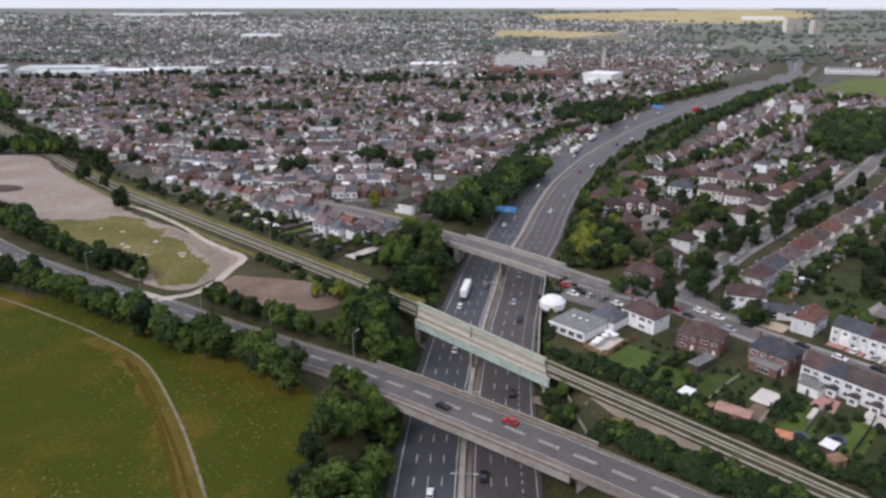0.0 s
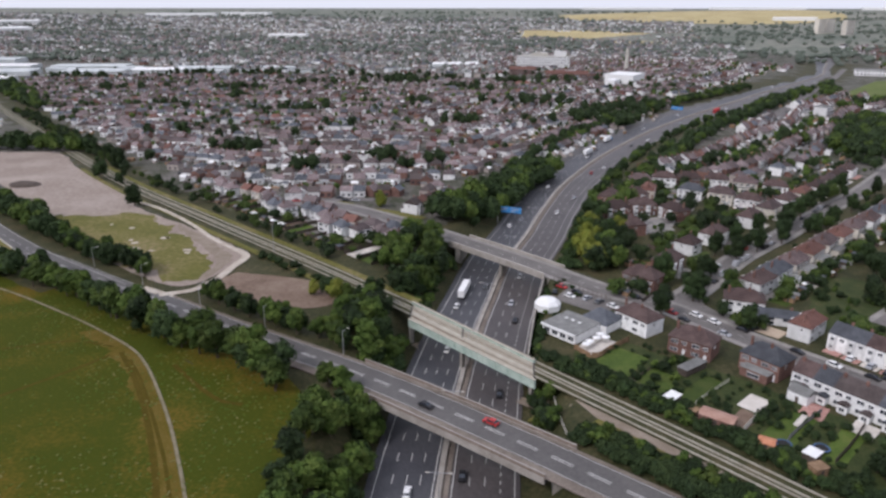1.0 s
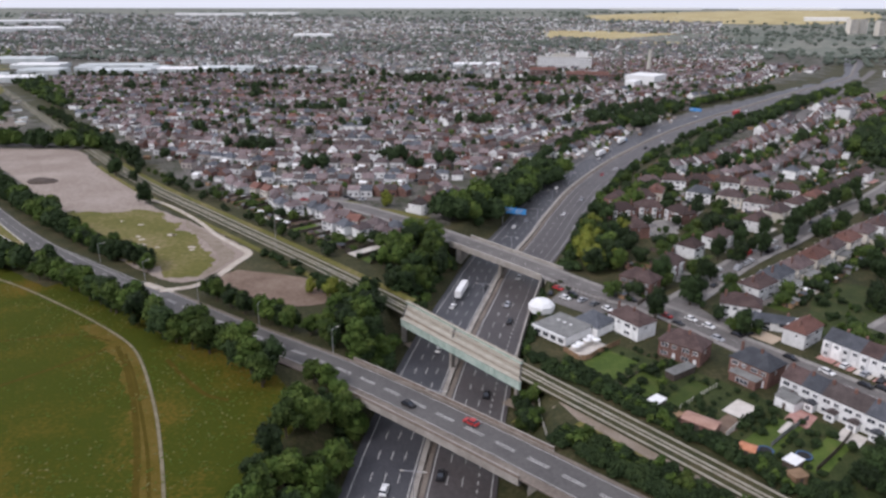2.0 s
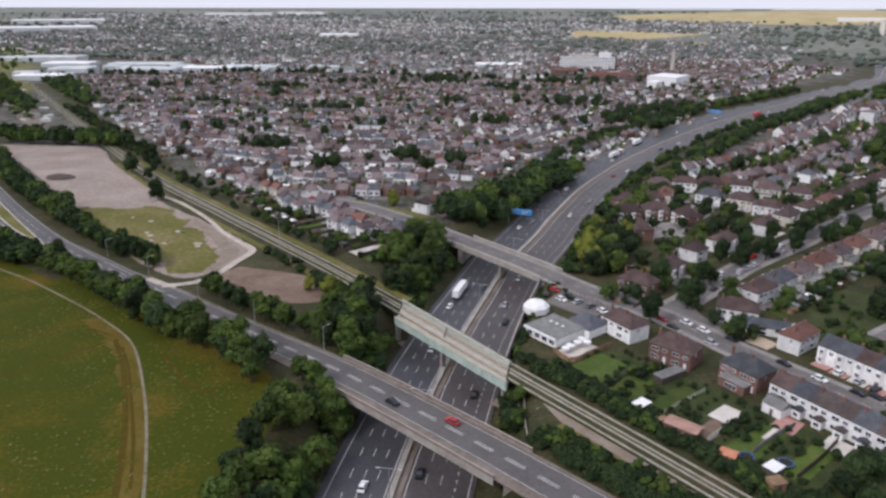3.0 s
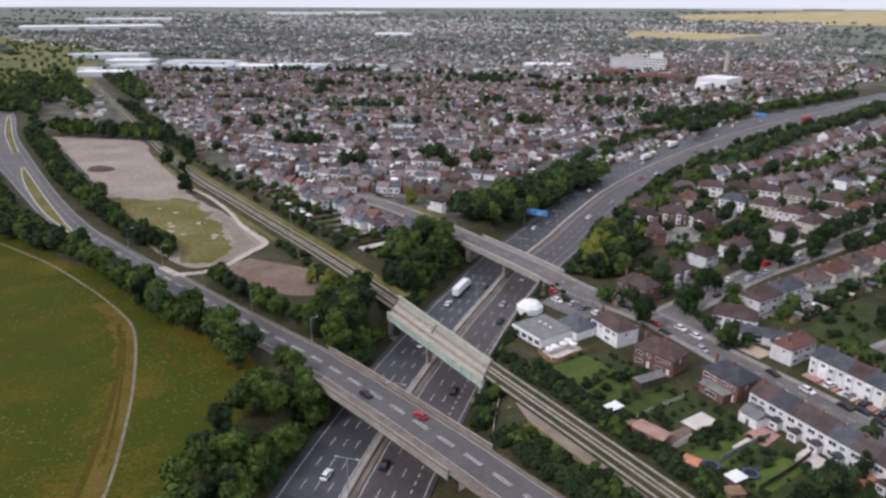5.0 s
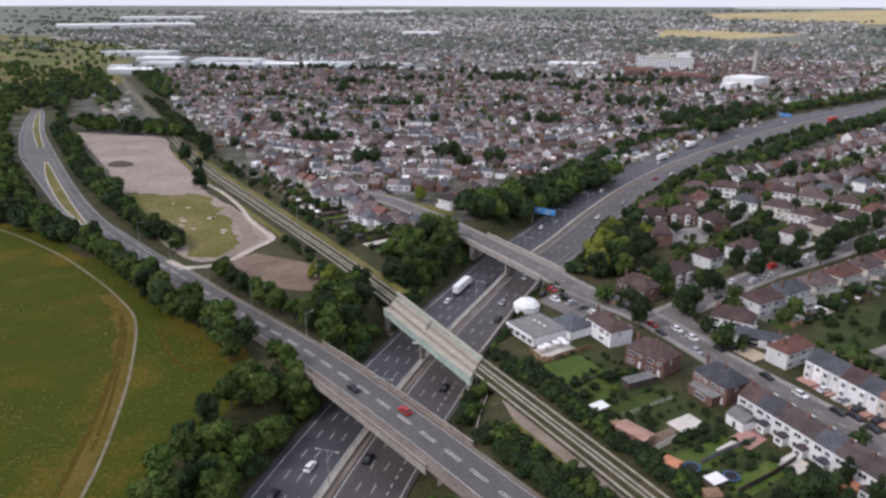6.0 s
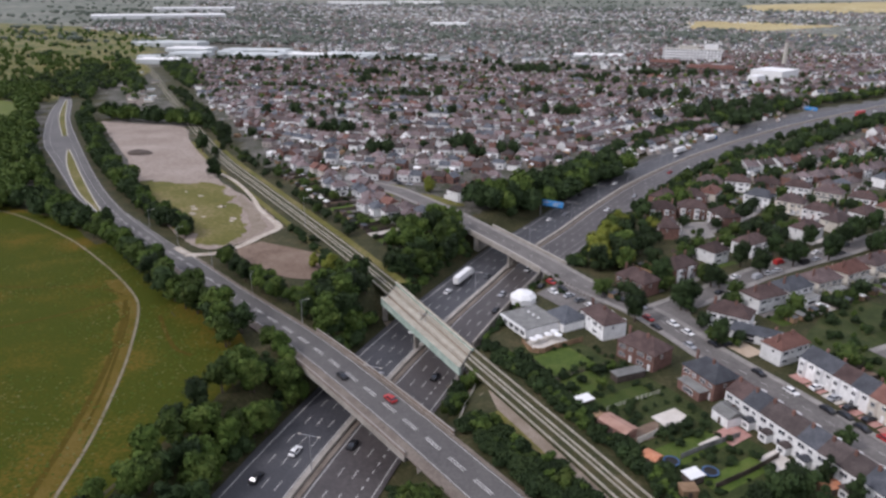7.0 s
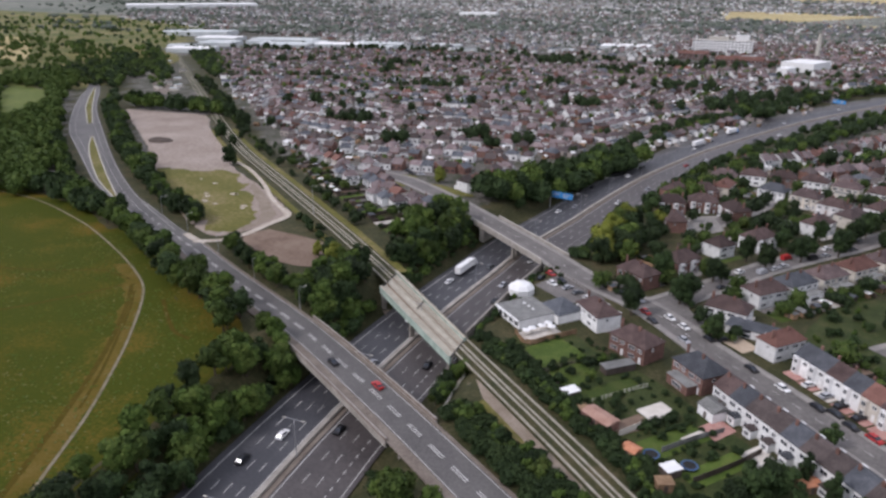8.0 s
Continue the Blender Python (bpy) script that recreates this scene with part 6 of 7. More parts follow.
def profile_bm(pts, half, inset=0.0, top_in=0.12):
    """A body from its side outline (x, z), narrower towards the top."""
    bm = bmesh.new()
    zmax = max(p[1] for p in pts)
    zmin = min(p[1] for p in pts)
    L, R = [], []
    for x, z in pts:
        h = half - top_in * max(0, (z - zmin) / (zmax - zmin)) ** 2
        L.append(bm.verts.new((x, -h, z)))
        R.append(bm.verts.new((x, h, z)))
    n = len(pts)
    bm.faces.new(L)
    bm.faces.new(R[::-1])
    for i in range(n):
        bm.faces.new((L[(i + 1) % n], L[i], R[i], R[(i + 1) % n]))
    bmesh.ops.recalc_face_normals(bm, faces=bm.faces[:])
    return bm


CAR_NAMES = ["white", "silver", "black", "red", "blue", "grey"]
CAR_PROTO = {}


def car(col, x, y, z, rz, van=False, group=""):
    key = (col, van)
    m = pose(x, y, z, 0, 0, rz)
    if key in CAR_PROTO:
        return tagged(copy_thing(CAR_PROTO[key], m), group=group)
    e = thing("van" if van else "car", CAR_NAMES[col] + (" panel van" if van else " hatchback car") + " standing on the road", "van" if van else "car", m, group)
    hi = 2.1 if van else 1.45
    if van:
        part("body", profile_bm([(-2.5, 0.35), (2.5, 0.35), (2.5, 0.95), (1.7, 1.15), (1.2, 2.0), (-2.45, 2.1)], 0.95), CARS[col], e)
        part("windscreen", profile_bm([(1.72, 1.2), (1.76, 1.22), (1.3, 1.95), (1.22, 1.92)], 0.82), M["glass"], e)
    else:
        part("body", profile_bm([(-2.1, 0.3), (2.1, 0.3), (2.12, 0.7), (1.2, 0.88), (-1.9, 0.95), (-2.1, 0.8)], 0.88, top_in=0.06), CARS[col], e)
        part("glazing", profile_bm([(1.15, 0.87), (0.35, 1.36), (-1.3, 1.38), (-1.85, 0.93)], 0.80, top_in=0.14), M["glass"], e)
        part("roof", profile_bm([(0.38, 1.37), (0.2, 1.45), (-1.2, 1.46), (-1.35, 1.38)], 0.68, top_in=0.05), CARS[col], e)
    for sx in (-1.3, 1.3):
        for sy in (-0.8, 0.8):
            w = part("wheel", lathe_wheel(0.32, 0.22), M["black"], e)
            w.matrix_basis = pose(sx * (1.2 if van else 1), sy, 0.32)
    CAR_PROTO[key] = e
    return e


def lorry(x, y, z, rz, cab, box, label):
    e = thing("lorry", label, "lorry", pose(x, y, z, 0, 0, rz))
    part("trailer", box_bm(-8, 4.6, -1.25, 1.25, 1.1, 3.95, bevel=0.06), box, e)
    c = part("cab", profile_bm([(5.0, 0.5), (7.0, 0.5), (7.05, 1.6), (6.7, 2.9), (5.6, 3.5), (5.0, 3.5)], 1.22, top_in=0.1), cab, e)
    part("windscreen", profile_bm([(7.08, 1.7), (7.1, 1.75), (6.82, 2.7), (6.76, 2.68)], 1.1), M["glass"], c)
    part("chassis", box_bm(-7.6, 6.0, -0.5, 0.5, 0.7, 1.05), M["black"], e)
    for sx in (-6.6, -5.3, -4.0, 3.4, 6.2):
        for sy in (-1.05, 1.05):
            w = part("wheel", lathe_wheel(0.5, 0.34), M["black"], e)
            w.matrix_basis = pose(sx, sy, 0.5)
    return e


vr = random.Random(44)
MW_FINE = resample(MOTORWAY, 6)


def on_motorway(y0, off):
    i = min(range(1, len(MW_FINE) - 1), key=lambda k: abs(MW_FINE[k].y - y0))
    p, q = MW_FINE[i], MW_FINE[i + 1]
    t = (q - p).normalized()
    return p.x + t.y * off, p.y - t.x * off, p.z + 0.02, math.degrees(math.atan2(t.y, t.x))


LANES = [-15.4, -11.7, -8.1, -4.5, 4.5, 8.1, 11.7, 15.4]
for k, (y0, lane, col) in enumerate(((122, 1, 2), (138, 2, 0), (176, 3, 1), (205, 2, 0), (243, 1, 0), (262, 3, 5), (250, 5, 1), (232, 6, 2), (276, 5, 0), (186, 6, 2), (146, 4, 2), (340, 1, 0), (352, 2, 1), (372, 5, 0), (392, 0, 2), (405, 6, 1),
                                    (420, 2, 0), (446, 1, 5), (465, 5, 3), (480, 6, 0), (505, 2, 0), (530, 1, 1), (552, 5, 2), (580, 6, 0), (620, 2, 0), (660, 5, 1), (700, 1, 0), (760, 6, 0), (820, 2, 1), (880, 5, 0), (960, 1, 0), (1040, 6, 1))):
    x, y, z, g = on_motorway(y0, LANES[lane])
    car(col, x, y, z, g if lane < 4 else g + 180, group="motorway traffic")
for y0, lane, c, b, lab in ((258, 1, "white", "whitetop", "white articulated lorry on the motorway"), (512, 1, "white", "whitetop", "white box lorry on the motorway"), (560, 0, "blue", "whitetop", "white lorry with a blue cab on the motorway"),
                            (735, 6, "red", "red", "red box lorry on the motorway")):
    x, y, z, g = on_motorway(y0, LANES[lane])
    lorry(x, y, z, g if lane < 4 else g + 180, M[c], M[b], lab)
p, g = at(NR_LINE, na + 22)
car(3, p.x + 1.2, p.y + 1.7, p.z + 0.07, g)
p, g = at(NR_LINE, na + 40)
car(2, p.x - 1.2, p.y - 1.8, p.z + 0.07, g + 180)
for x, y, rz, col in ((89.3, 223, -50, 0), (93.7, 217.7, -50, 0), (94, 208.5, -50, 1), (101.3, 212, -50, 2), (127.1, 181.6, -52, 2), (130.9, 179.9, -52, 2), (133.6, 175.0, -52, 2), (138.0, 171.2, -52, 3), (119.5, 188.6, -52, 0), (112.3, 197.0, -52, 2), (105, 213, 40, 2),
                      (48, 238, -45, 0), (51, 241, -45, 2), (54, 236, 45, 1), (46, 246, -45, 3), (58, 233, 45, 5), (62, 229, -50, 0), (66, 243, -45, 2), (43, 242, 80, 2), (72, 238, -48, 2), (79, 234, -48, 1), (81.5, 225, -48, 3), (84, 219, -48, 2)):
    car(col, x, y, ground_z(x, y) + 0.2, rz, group="parked cars")
for s, n in ((S1, 22), (S2, 9), (S3, 10)):
    for k in range(n):
        p, g = at(s, 18 + k * 7.5 + vr.uniform(-2, 2))
        o = vr.choice((-2.5, 2.5))
        x, y = p.x + math.sin(radians(g)) * o, p.y - math.cos(radians(g)) * o
        car(vr.choice((0, 0, 1, 2, 5, 2, 3)), x, y, ground_z(x, y) + 0.12, g, vr.random() < 0.12, "parked cars")

# ---- signs, lamps and fences ----


def lamp_post(x, y, z, rz, h=11.0, twin=True):
    e = thing("street_lamp", "tall grey steel twin-arm street lamp" if twin else "grey steel pole with a street lamp arm", "street lamp", pose(x, y, z, 0, 0, rz), "motorway lamps")
    bm = bmesh.new()
    bmesh.ops.create_cone(bm, cap_ends=True, segments=8, radius1=0.14, radius2=0.08, depth=h, matrix=Matrix.Translation((0, 0, h / 2)))
    part("pole", bm, M["steel"], e)
    for s in (-1, 1) if twin else (1,):
        part("arm", box_bm(min(0, s * 2.4), max(0, s * 2.4), -0.06, 0.06, h - 0.1, h + 0.02), M["steel"], e)
        part("lamp_head", box_bm(s * 2.6 - 0.45, s * 2.6 + 0.45, -0.16, 0.16, h - 0.14, h + 0.06, bevel=0.03), M["palecon"], e)
    return e


for y0 in (98, 132, 166, 204, 246, 300, 340, 380, 420, 460, 505, 550, 600):
    x, y, z, g = on_motorway(y0, 0)
    lamp_post(x, y, z + 0.1, g + 90)
for s in range(0, 5):
    p, g = at(NR_LINE, na + 78 + s * 34)
    lamp_post(p.x + math.sin(radians(g)) * 6, p.y - math.cos(radians(g)) * 6, p.z, g - 90, 8, False)


def gantry(y0, label):
    x, y, z, g = on_motorway(y0, -HALF - 0.6)
    e = thing("gantry_sign", label, "road sign", pose(x, y, z, 0, 0, g - 90))
    for xx in (-0.3, 12.6):
        part("post", box_bm(xx - 0.2, xx + 0.2, 0.3, 0.7, -0.5, 8.0), M["steel"], e) if xx < 0 else None
    part("boom", box_bm(-0.5, 12.5, 0.3, 0.7, 7.2, 7.7), M["steel"], e)
    b = part("board", box_bm(0.5, 12.0, 0.05, 0.25, 5.4, 8.6, bevel=0.03), M["blue"], e)
    for k, (a, c, zz) in enumerate(((1.2, 5.0, 7.7), (1.2, 4.0, 6.9), (6.6, 11.0, 7.7), (6.6, 10.0, 6.9), (6.6, 9.0, 6.1))):
        part("lettering_bar", box_bm(a, c, 0.0, 0.048, zz - 0.14, zz + 0.14), M["paint"], b)
    return e


gantry(350, "blue motorway direction sign on a steel cantilever")
gantry(700, "distant blue motorway direction sign on a steel cantilever")


def post_fence(pts, h, step, mat, label, rails=2, solid=False, name="fence"):
    line = resample([(*p, 0) for p in pts], 0.5)
    e = thing(name, label, "fence")
    L = sum((b - a).length for a, b in zip(line[:-1], line[1:]))
    n = max(1, int(L / step))
    pos = [at(line, L * k / n * 0.999) for k in range(n + 1)]
    me = None
    for p, g in pos:
        if me is None:
            bm = box_bm(-0.07, 0.07, -0.07, 0.07, -0.3, h + 0.05)
            me = bpy.data.meshes.new("post")
            bm.to_mesh(me), bm.free()
            me.materials.append(mat)
        o = new("post", me)
        o.parent = e
        o.matrix_basis = pose(p.x, p.y, ground_z(p.x, p.y), 0, 0, g)
    for (p, g), (q, _) in zip(pos[:-1], pos[1:]):
        z = (ground_z(p.x, p.y) + ground_z(q.x, q.y)) / 2
        d = (q - p).length
        if solid:
            o = part("panel", box_bm(0.05, d - 0.05, -0.03, 0.03, 0.05, h), mat, e)
            o.matrix_basis = pose(p.x, p.y, z, 0, 0, g)
        else:
            for r in range(rails):
                zz = h * (r + 0.8) / rails
                o = part("rail", box_bm(0, d, -0.03, 0.03, zz - 0.06, zz + 0.06), mat, e)
                o.matrix_basis = pose(p.x, p.y, z, 0, 0, g)
    return e


post_fence([(35.1, 173), (35.3, 162), (36, 151)], 1.5, 2.2, M["palecon"], "pale weathered timber fence down the embankment")
post_fence([(44, 253), (52, 244.5), (62, 234)], 2.0, 2.0, M["darktimber"], "dark post fence beside the street", 1)
post_fence([(44, 197), (49, 191.5), (55, 196.5), (62, 203)], 1.8, 1.8, M["timber"], "brown timber panel fence round a garden", solid=True)
post_fence([(72, 165.5), (78, 171.5), (85, 178)], 1.4, 1.5, M["palecon"], "grey concrete-post garden fence", 2)
post_fence([(90, 150), (97, 157), (104, 163)], 1.6, 1.8, M["felt"], "grey panel fence between gardens", solid=True)
post_fence([(97, 141), (105, 149), (112, 157)], 1.7, 1.8, M["darktimber"], "dark brown panel fence between gardens", solid=True)
post_fence([(57, 176), (66, 186), (73, 192)], 1.2, 2.0, M["darktimber"], "low dark garden fence", 2)
post_fence([(48, 187), (60, 173), (74, 153), (90, 134)], 1.5, 2.4, M["darktimber"], "dark fence behind the gardens", 2)

# ---- gardens by the busway ----


LAWNS = []
patch("ground_gardens", ragged([(43, 191), (47, 199), (60, 202), (72, 193), (88, 181), (98, 171), (112, 156), (121, 143), (112, 128), (98, 130), (80, 149), (62, 170)], 0.8), M["gardengrass"], "rough green garden ground", 0.06, "garden", 6.0)
patch("ground_gardens", ragged([(126, 216), (140, 205), (160, 222), (172, 246), (158, 262), (142, 252)], 1.2), M["gardengrass"], "rough green garden ground", 0.06, "garden", 6.0)


def lawn(pts, label="bright mown garden lawn"):
    LAWNS.append(pts)
    patch("ground_lawn", pts, M["lawn"], label, 0.10, "lawn")


lawn([(47, 187), (58, 198.5), (66, 191.5), (56, 179)])
lawn([(57, 176), (66, 186), (72, 179), (64, 169)], "shaded green garden lawn")
lawn([(66.5, 168.5), (80, 182), (84.5, 177.5), (71.8, 165)])
lawn([(83, 151), (96, 164), (102, 160), (89, 146)], "long green garden lawn")
lawn([(94, 143), (106, 156), (110, 152), (98, 139)], "long green garden lawn")
lawn([(36, 214), (42, 222), (37, 236), (34, 222)], "grass strip beside the motorway wall")
lawn([(42, 246), (52, 238), (48, 252)], "grass strip beside the street bridge")
for pts, mat, lab in (([(44.5, 197.5), (53, 206.5), (58, 202), (49, 192.5)], "palepave", "pale paved terrace"), ([(77, 157), (84, 164.5), (87.5, 160), (80.5, 153.5)], "brownearth", "bare earth yard"),
                      ([(83, 166), (89, 172), (93, 168), (87, 162)], "palepave", "white paved patio"), ([(98, 163), (103, 169), (107, 164.5), (102, 158.5)], "pinkpave", "red paved patio"),
                      ([(107, 155), (111.5, 160), (115.5, 155.5), (111, 151)], "palepave", "pale paved patio"), ([(42, 236), (56, 224), (68, 231), (60, 241), (50, 249)], "street", "grey asphalt car park"),
                      ([(104.5, 213), (110.5, 206.5), (115.5, 211), (110, 217.5)], "yardsand", "sandy paved forecourt"), ([(94, 157), (99, 162.5), (100, 161.5), (95, 156)], "palepave", "narrow pale garden path")):
    patch("pavement_patch", pts, M[mat], lab, 0.14, "paving")


def shed(x, y, rz, w, d, h, ridge, wall, roof, label, flat=False):
    e = thing("shed", label, "shed", pose(x, y, ground_z(x, y), 0, 0, rz))
    part("wall", box_bm(-w / 2, w / 2, -d / 2, d / 2, -0.2, h), M[wall], e)
    part("roof", box_bm(-w / 2 - 0.2, w / 2 + 0.2, -d / 2 - 0.2, d / 2 + 0.2, h, h + 0.18, bevel=0.03) if flat else gable_bm(w, d, h, ridge, 0.2, 0, 0.1), M[roof], e)
    part("door", box_bm(-0.45, 0.45, -d / 2 - 0.05, -d / 2 + 0.02, 0, 1.9), M["darktimber"], e)
    return e


shed(66, 166.5, 45, 4.2, 3.0, 2.3, 2.7, "darktimber", "whitetop", "dark green timber shed with a white roof", True)
shed(76.5, 184.5, 38, 9.5, 3.2, 2.2, 2.6, "darktimber", "felt", "long low shed with a grey felt roof", True)
shed(75, 157, -36, 8.5, 4.4, 2.5, 3.1, "brick", "terracotta", "brick garage with a terracotta tiled roof")
shed(83.3, 146.8, -30, 3.6, 3.2, 2.1, 2.6, "timber", "orange", "small shed with a bright orange roof")
shed(92.2, 142.5, 40, 3.8, 3.0, 2.1, 2.4, "darktimber", "whitetop", "small black shed with a white striped roof", True)
shed(91, 137, 20, 3.4, 2.8, 2.3, 2.6, "timber", "timber", "new pale timber garden shed", True)
shed(101.5, 169.5, -51, 5.5, 5.0, 2.9, 4.2, "white", "felt", "white rendered annexe with a grey pitched roof")
shed(120.5, 147, 30, 4.0, 3.0, 2.1, 2.6, "timber", "orange", "small orange-roofed garden shed")
shed(70, 160.5, 45, 2.4, 2.0, 1.9, 2.2, "timber", "timber", "small brown timber lean-to", True)
post_fence([(80, 153), (84, 157.5), (87.5, 161.5)], 1.9, 2.0, M["cream"], "cream rendered garden wall", solid=True, name="garden_wall")


near_shrubs = []
KEEP = ((83.3, 146.8), (87.8, 147.6), (96.2, 146.2), (92.2, 142.5), (91, 137), (75, 157), (72, 159), (78, 155), (66, 166.5), (76.5, 184.5), (73, 182), (80, 187), (101.5, 169.5))

sr = random.Random(5)
YARDS = LAWNS + [[(83, 166), (89, 172), (93, 168), (87, 162)], [(98, 163), (103, 169), (107, 164.5), (102, 158.5)], [(107, 155), (111.5, 160), (115.5, 155.5), (111, 151)], [(77, 157), (84, 164.5), (87.5, 160), (80.5, 153.5)],
                 [(44.5, 197.5), (53, 206.5), (58, 202), (49, 192.5)]]
for _ in range(420):
    x, y = sr.uniform(48, 118), sr.uniform(130, 200)
    if inside([(50, 184), (66, 200), (74, 193), (92, 176), (102, 162), (112, 150), (100, 130), (90, 132)], x, y) and not any(inside(q, x, y) for q in YARDS):
        hh = sr.uniform(0.7, 2.4)
        near_shrubs.append((x, y, ground_z(x, y), hh, hh * 0.6))
for _ in range(230):
    u, o = sr.random(), sr.uniform(7.5, 13)
    x, y = 36 + u * 76 + o * 0.74, 180 - u * 82 + o * 0.68
    hh = sr.uniform(1.2, 3.2)
    near_shrubs.append((x, y, ground_z(x, y), hh, hh * 0.6))
# dense hedge between the busway and the gardens
for _ in range(330):
    u, o = sr.random(), sr.uniform(-2.6, 2.6)
    x, y = 33 + u * 76 + o * 0.7, 192.5 - u * 76 + o * 0.7
    hh = sr.uniform(0.9, 2.3)
    near_shrubs.append((x, y, ground_z(x, y), hh, hh * 0.75))
# scrub between the main road and the busway
scrub = []
for _ in range(520):
    u = sr.random()
    o = max(-5.5, min(2.6 + 2.5 * u, sr.gauss(-0.6, 3.2)))
    x, y = 39 + u * 46 + o * 0.6, 152 - u * 40 + o * 0.7
    hh = sr.uniform(1.0, 3.0)
    scrub.append((x, y, ground_z(x, y), hh, hh * 0.75))
foliage("roadside_scrub", scrub, "dark dense scrub on the bank below the busway", 43, 60, ("leafdark", "leafdark"), "shrubs")
for x, y, hh in ((108.5, 139.5, 8.0), (112.5, 143.5, 9.0), (105.5, 135.5, 6.5), (127, 165, 7.0), (156, 237, 9.0)):
    tree("dark", x, y, hh, "garden trees")
# street and garden trees among the houses east of the motorway
homes = [o.matrix_world.translation.xy for o in bpy.data.objects if o.parent is None and ("house" in o.name or "building" in o.name)]
for x, y in ((78, 231), (88, 255), (94, 235), (106, 260), (103, 212), (133, 297), (155, 310), (171, 340), (141, 300), (177, 328), (65, 333), (219, 386), (212, 404), (179, 456), (146, 452), (211, 494), (85, 317), (76, 290)):
    best = max(((x + dx, y + dy) for dx in (0, -4, 4, -8, 8) for dy in (0, -4, 4, 8)), key=lambda c: min(9.0, min((Vector(c) - h).length for h in homes)) - 0.2 * math.hypot(c[0] - x, c[1] - y))
    if min((Vector(best) - h).length for h in homes) > 6.5:
        tree("street", best[0], best[1], sr.uniform(6.5, 8.5), "street trees")
for q in LAWNS:
    for a, b2 in zip(q, q[1:] + q[:1]):
        for _ in range(4):
            u = sr.random()
            x, y = a[0] + (b2[0] - a[0]) * u, a[1] + (b2[1] - a[1]) * u
            hh = sr.uniform(0.6, 1.9)
            near_shrubs.append((x, y, ground_z(x, y), hh, hh * 0.6))
near_shrubs = [s for s in near_shrubs if all(math.hypot(s[0] - a, s[1] - b2) > 3.2 for a, b2 in KEEP)]
foliage("near_garden_shrubs", near_shrubs, "dark green shrubs and hedges in the near gardens", 41, 60, ("leafdark", "leafdark"), "shrubs")
patch("road_junction", [(79, 231), (86, 238), (97, 248), (101, 246), (95, 233), (104, 213), (98, 208), (88, 219)], M["street"], "wide grey asphalt street junction", 0.24, "road")

PLOT_BUSH = []
qr = random.Random(77)


def plot(x, y, bx, by, w, depth):
    """A back garden: lawn or paving, fences, a shed and shrubs; and a paved front."""
    def p(u, v):
        return (x + bx * u - by * v, y + by * u + bx * v)
    g = math.degrees(math.atan2(by, bx))
    h = w / 2 - 0.3
    if qr.random() < 0.7:
        patch("ground_lawn", [p(7.5, -h), p(depth - 0.5, -h), p(depth - 0.5, h), p(7.5, h)], M["lawn"], "green back garden lawn", 0.09, "lawn")
    else:
        patch("pavement_patch", [p(6, -h), p(depth - 0.5, -h), p(depth - 0.5, h), p(6, h)], M[qr.choice(("brownearth", "palepave", "bank"))], "paved and bare back garden", 0.09, "paving")
    patch("pavement_patch", [p(4.6, -h), p(7.4, -h), p(7.4, h), p(4.6, h)], M[qr.choice(("pavement", "pavement", "street"))], "paved terrace behind the house", 0.12, "paving")
    patch("pavement_patch", [p(-7.8, -h), p(-4.4, -h), p(-4.4, h), p(-7.8, h)], M[qr.choice(("palepave", "pavement", "street", "pinkpave", "lawn"))], "paved front garden", 0.10, "paving")
    post_fence([p(4.6, w / 2), p(depth, w / 2)], 1.7, 5.2, M[qr.choice(("felt", "darktimber", "darktimber", "timber"))], "weathered timber panel fence between gardens", solid=True)
    if w > 10 and qr.random() < 0.45:
        post_fence([p(5, 0), p(depth, 0)], 1.6, 5.2, M[qr.choice(("timber", "darktimber", "felt"))], "weathered timber panel fence between gardens", solid=True)
    for _ in range(2 if w > 10 else 1):
        if qr.random() < 0.65:
            sx, sy = p(depth - 2.2, qr.uniform(-h + 2, h - 2))
            shed(sx, sy, g + qr.choice((0, 90)), qr.uniform(2.2, 3.6), qr.uniform(1.8, 2.6), 2.0, 2.5, qr.choice(("timber", "darktimber")), qr.choice(("felt", "whitetop", "slate", "felt", "darkroof")), "small timber garden shed behind a house", qr.random() < 0.4)
    for _ in range(int(w * 0.55)):
        u, v = qr.uniform(7, depth), qr.uniform(-h, h)
        if qr.random() < 0.6:
            v = h * qr.choice((-1, 1)) * 0.92
        b = p(u, v)
        hh = qr.uniform(1.2, 3.4) if qr.random() < 0.8 else qr.uniform(4, 7)
        PLOT_BUSH.append((*b, ground_z(*b), hh, hh * 0.55))
    if qr.random() < 0.5:
        cx, cy = p(-6.2, qr.uniform(-h + 2, h - 2))
        car(qr.choice((0, 0, 1, 2, 5)), cx, cy, ground_z(cx, cy) + 0.12, g, group="parked cars")


for row in PLOTS + TERRACE_PLOTS:
    plot(*row)
foliage("plot_shrubs", PLOT_BUSH, "garden shrubs and small trees along fences", 27, 30, ("leaf", "leafdark"), "shrubs")


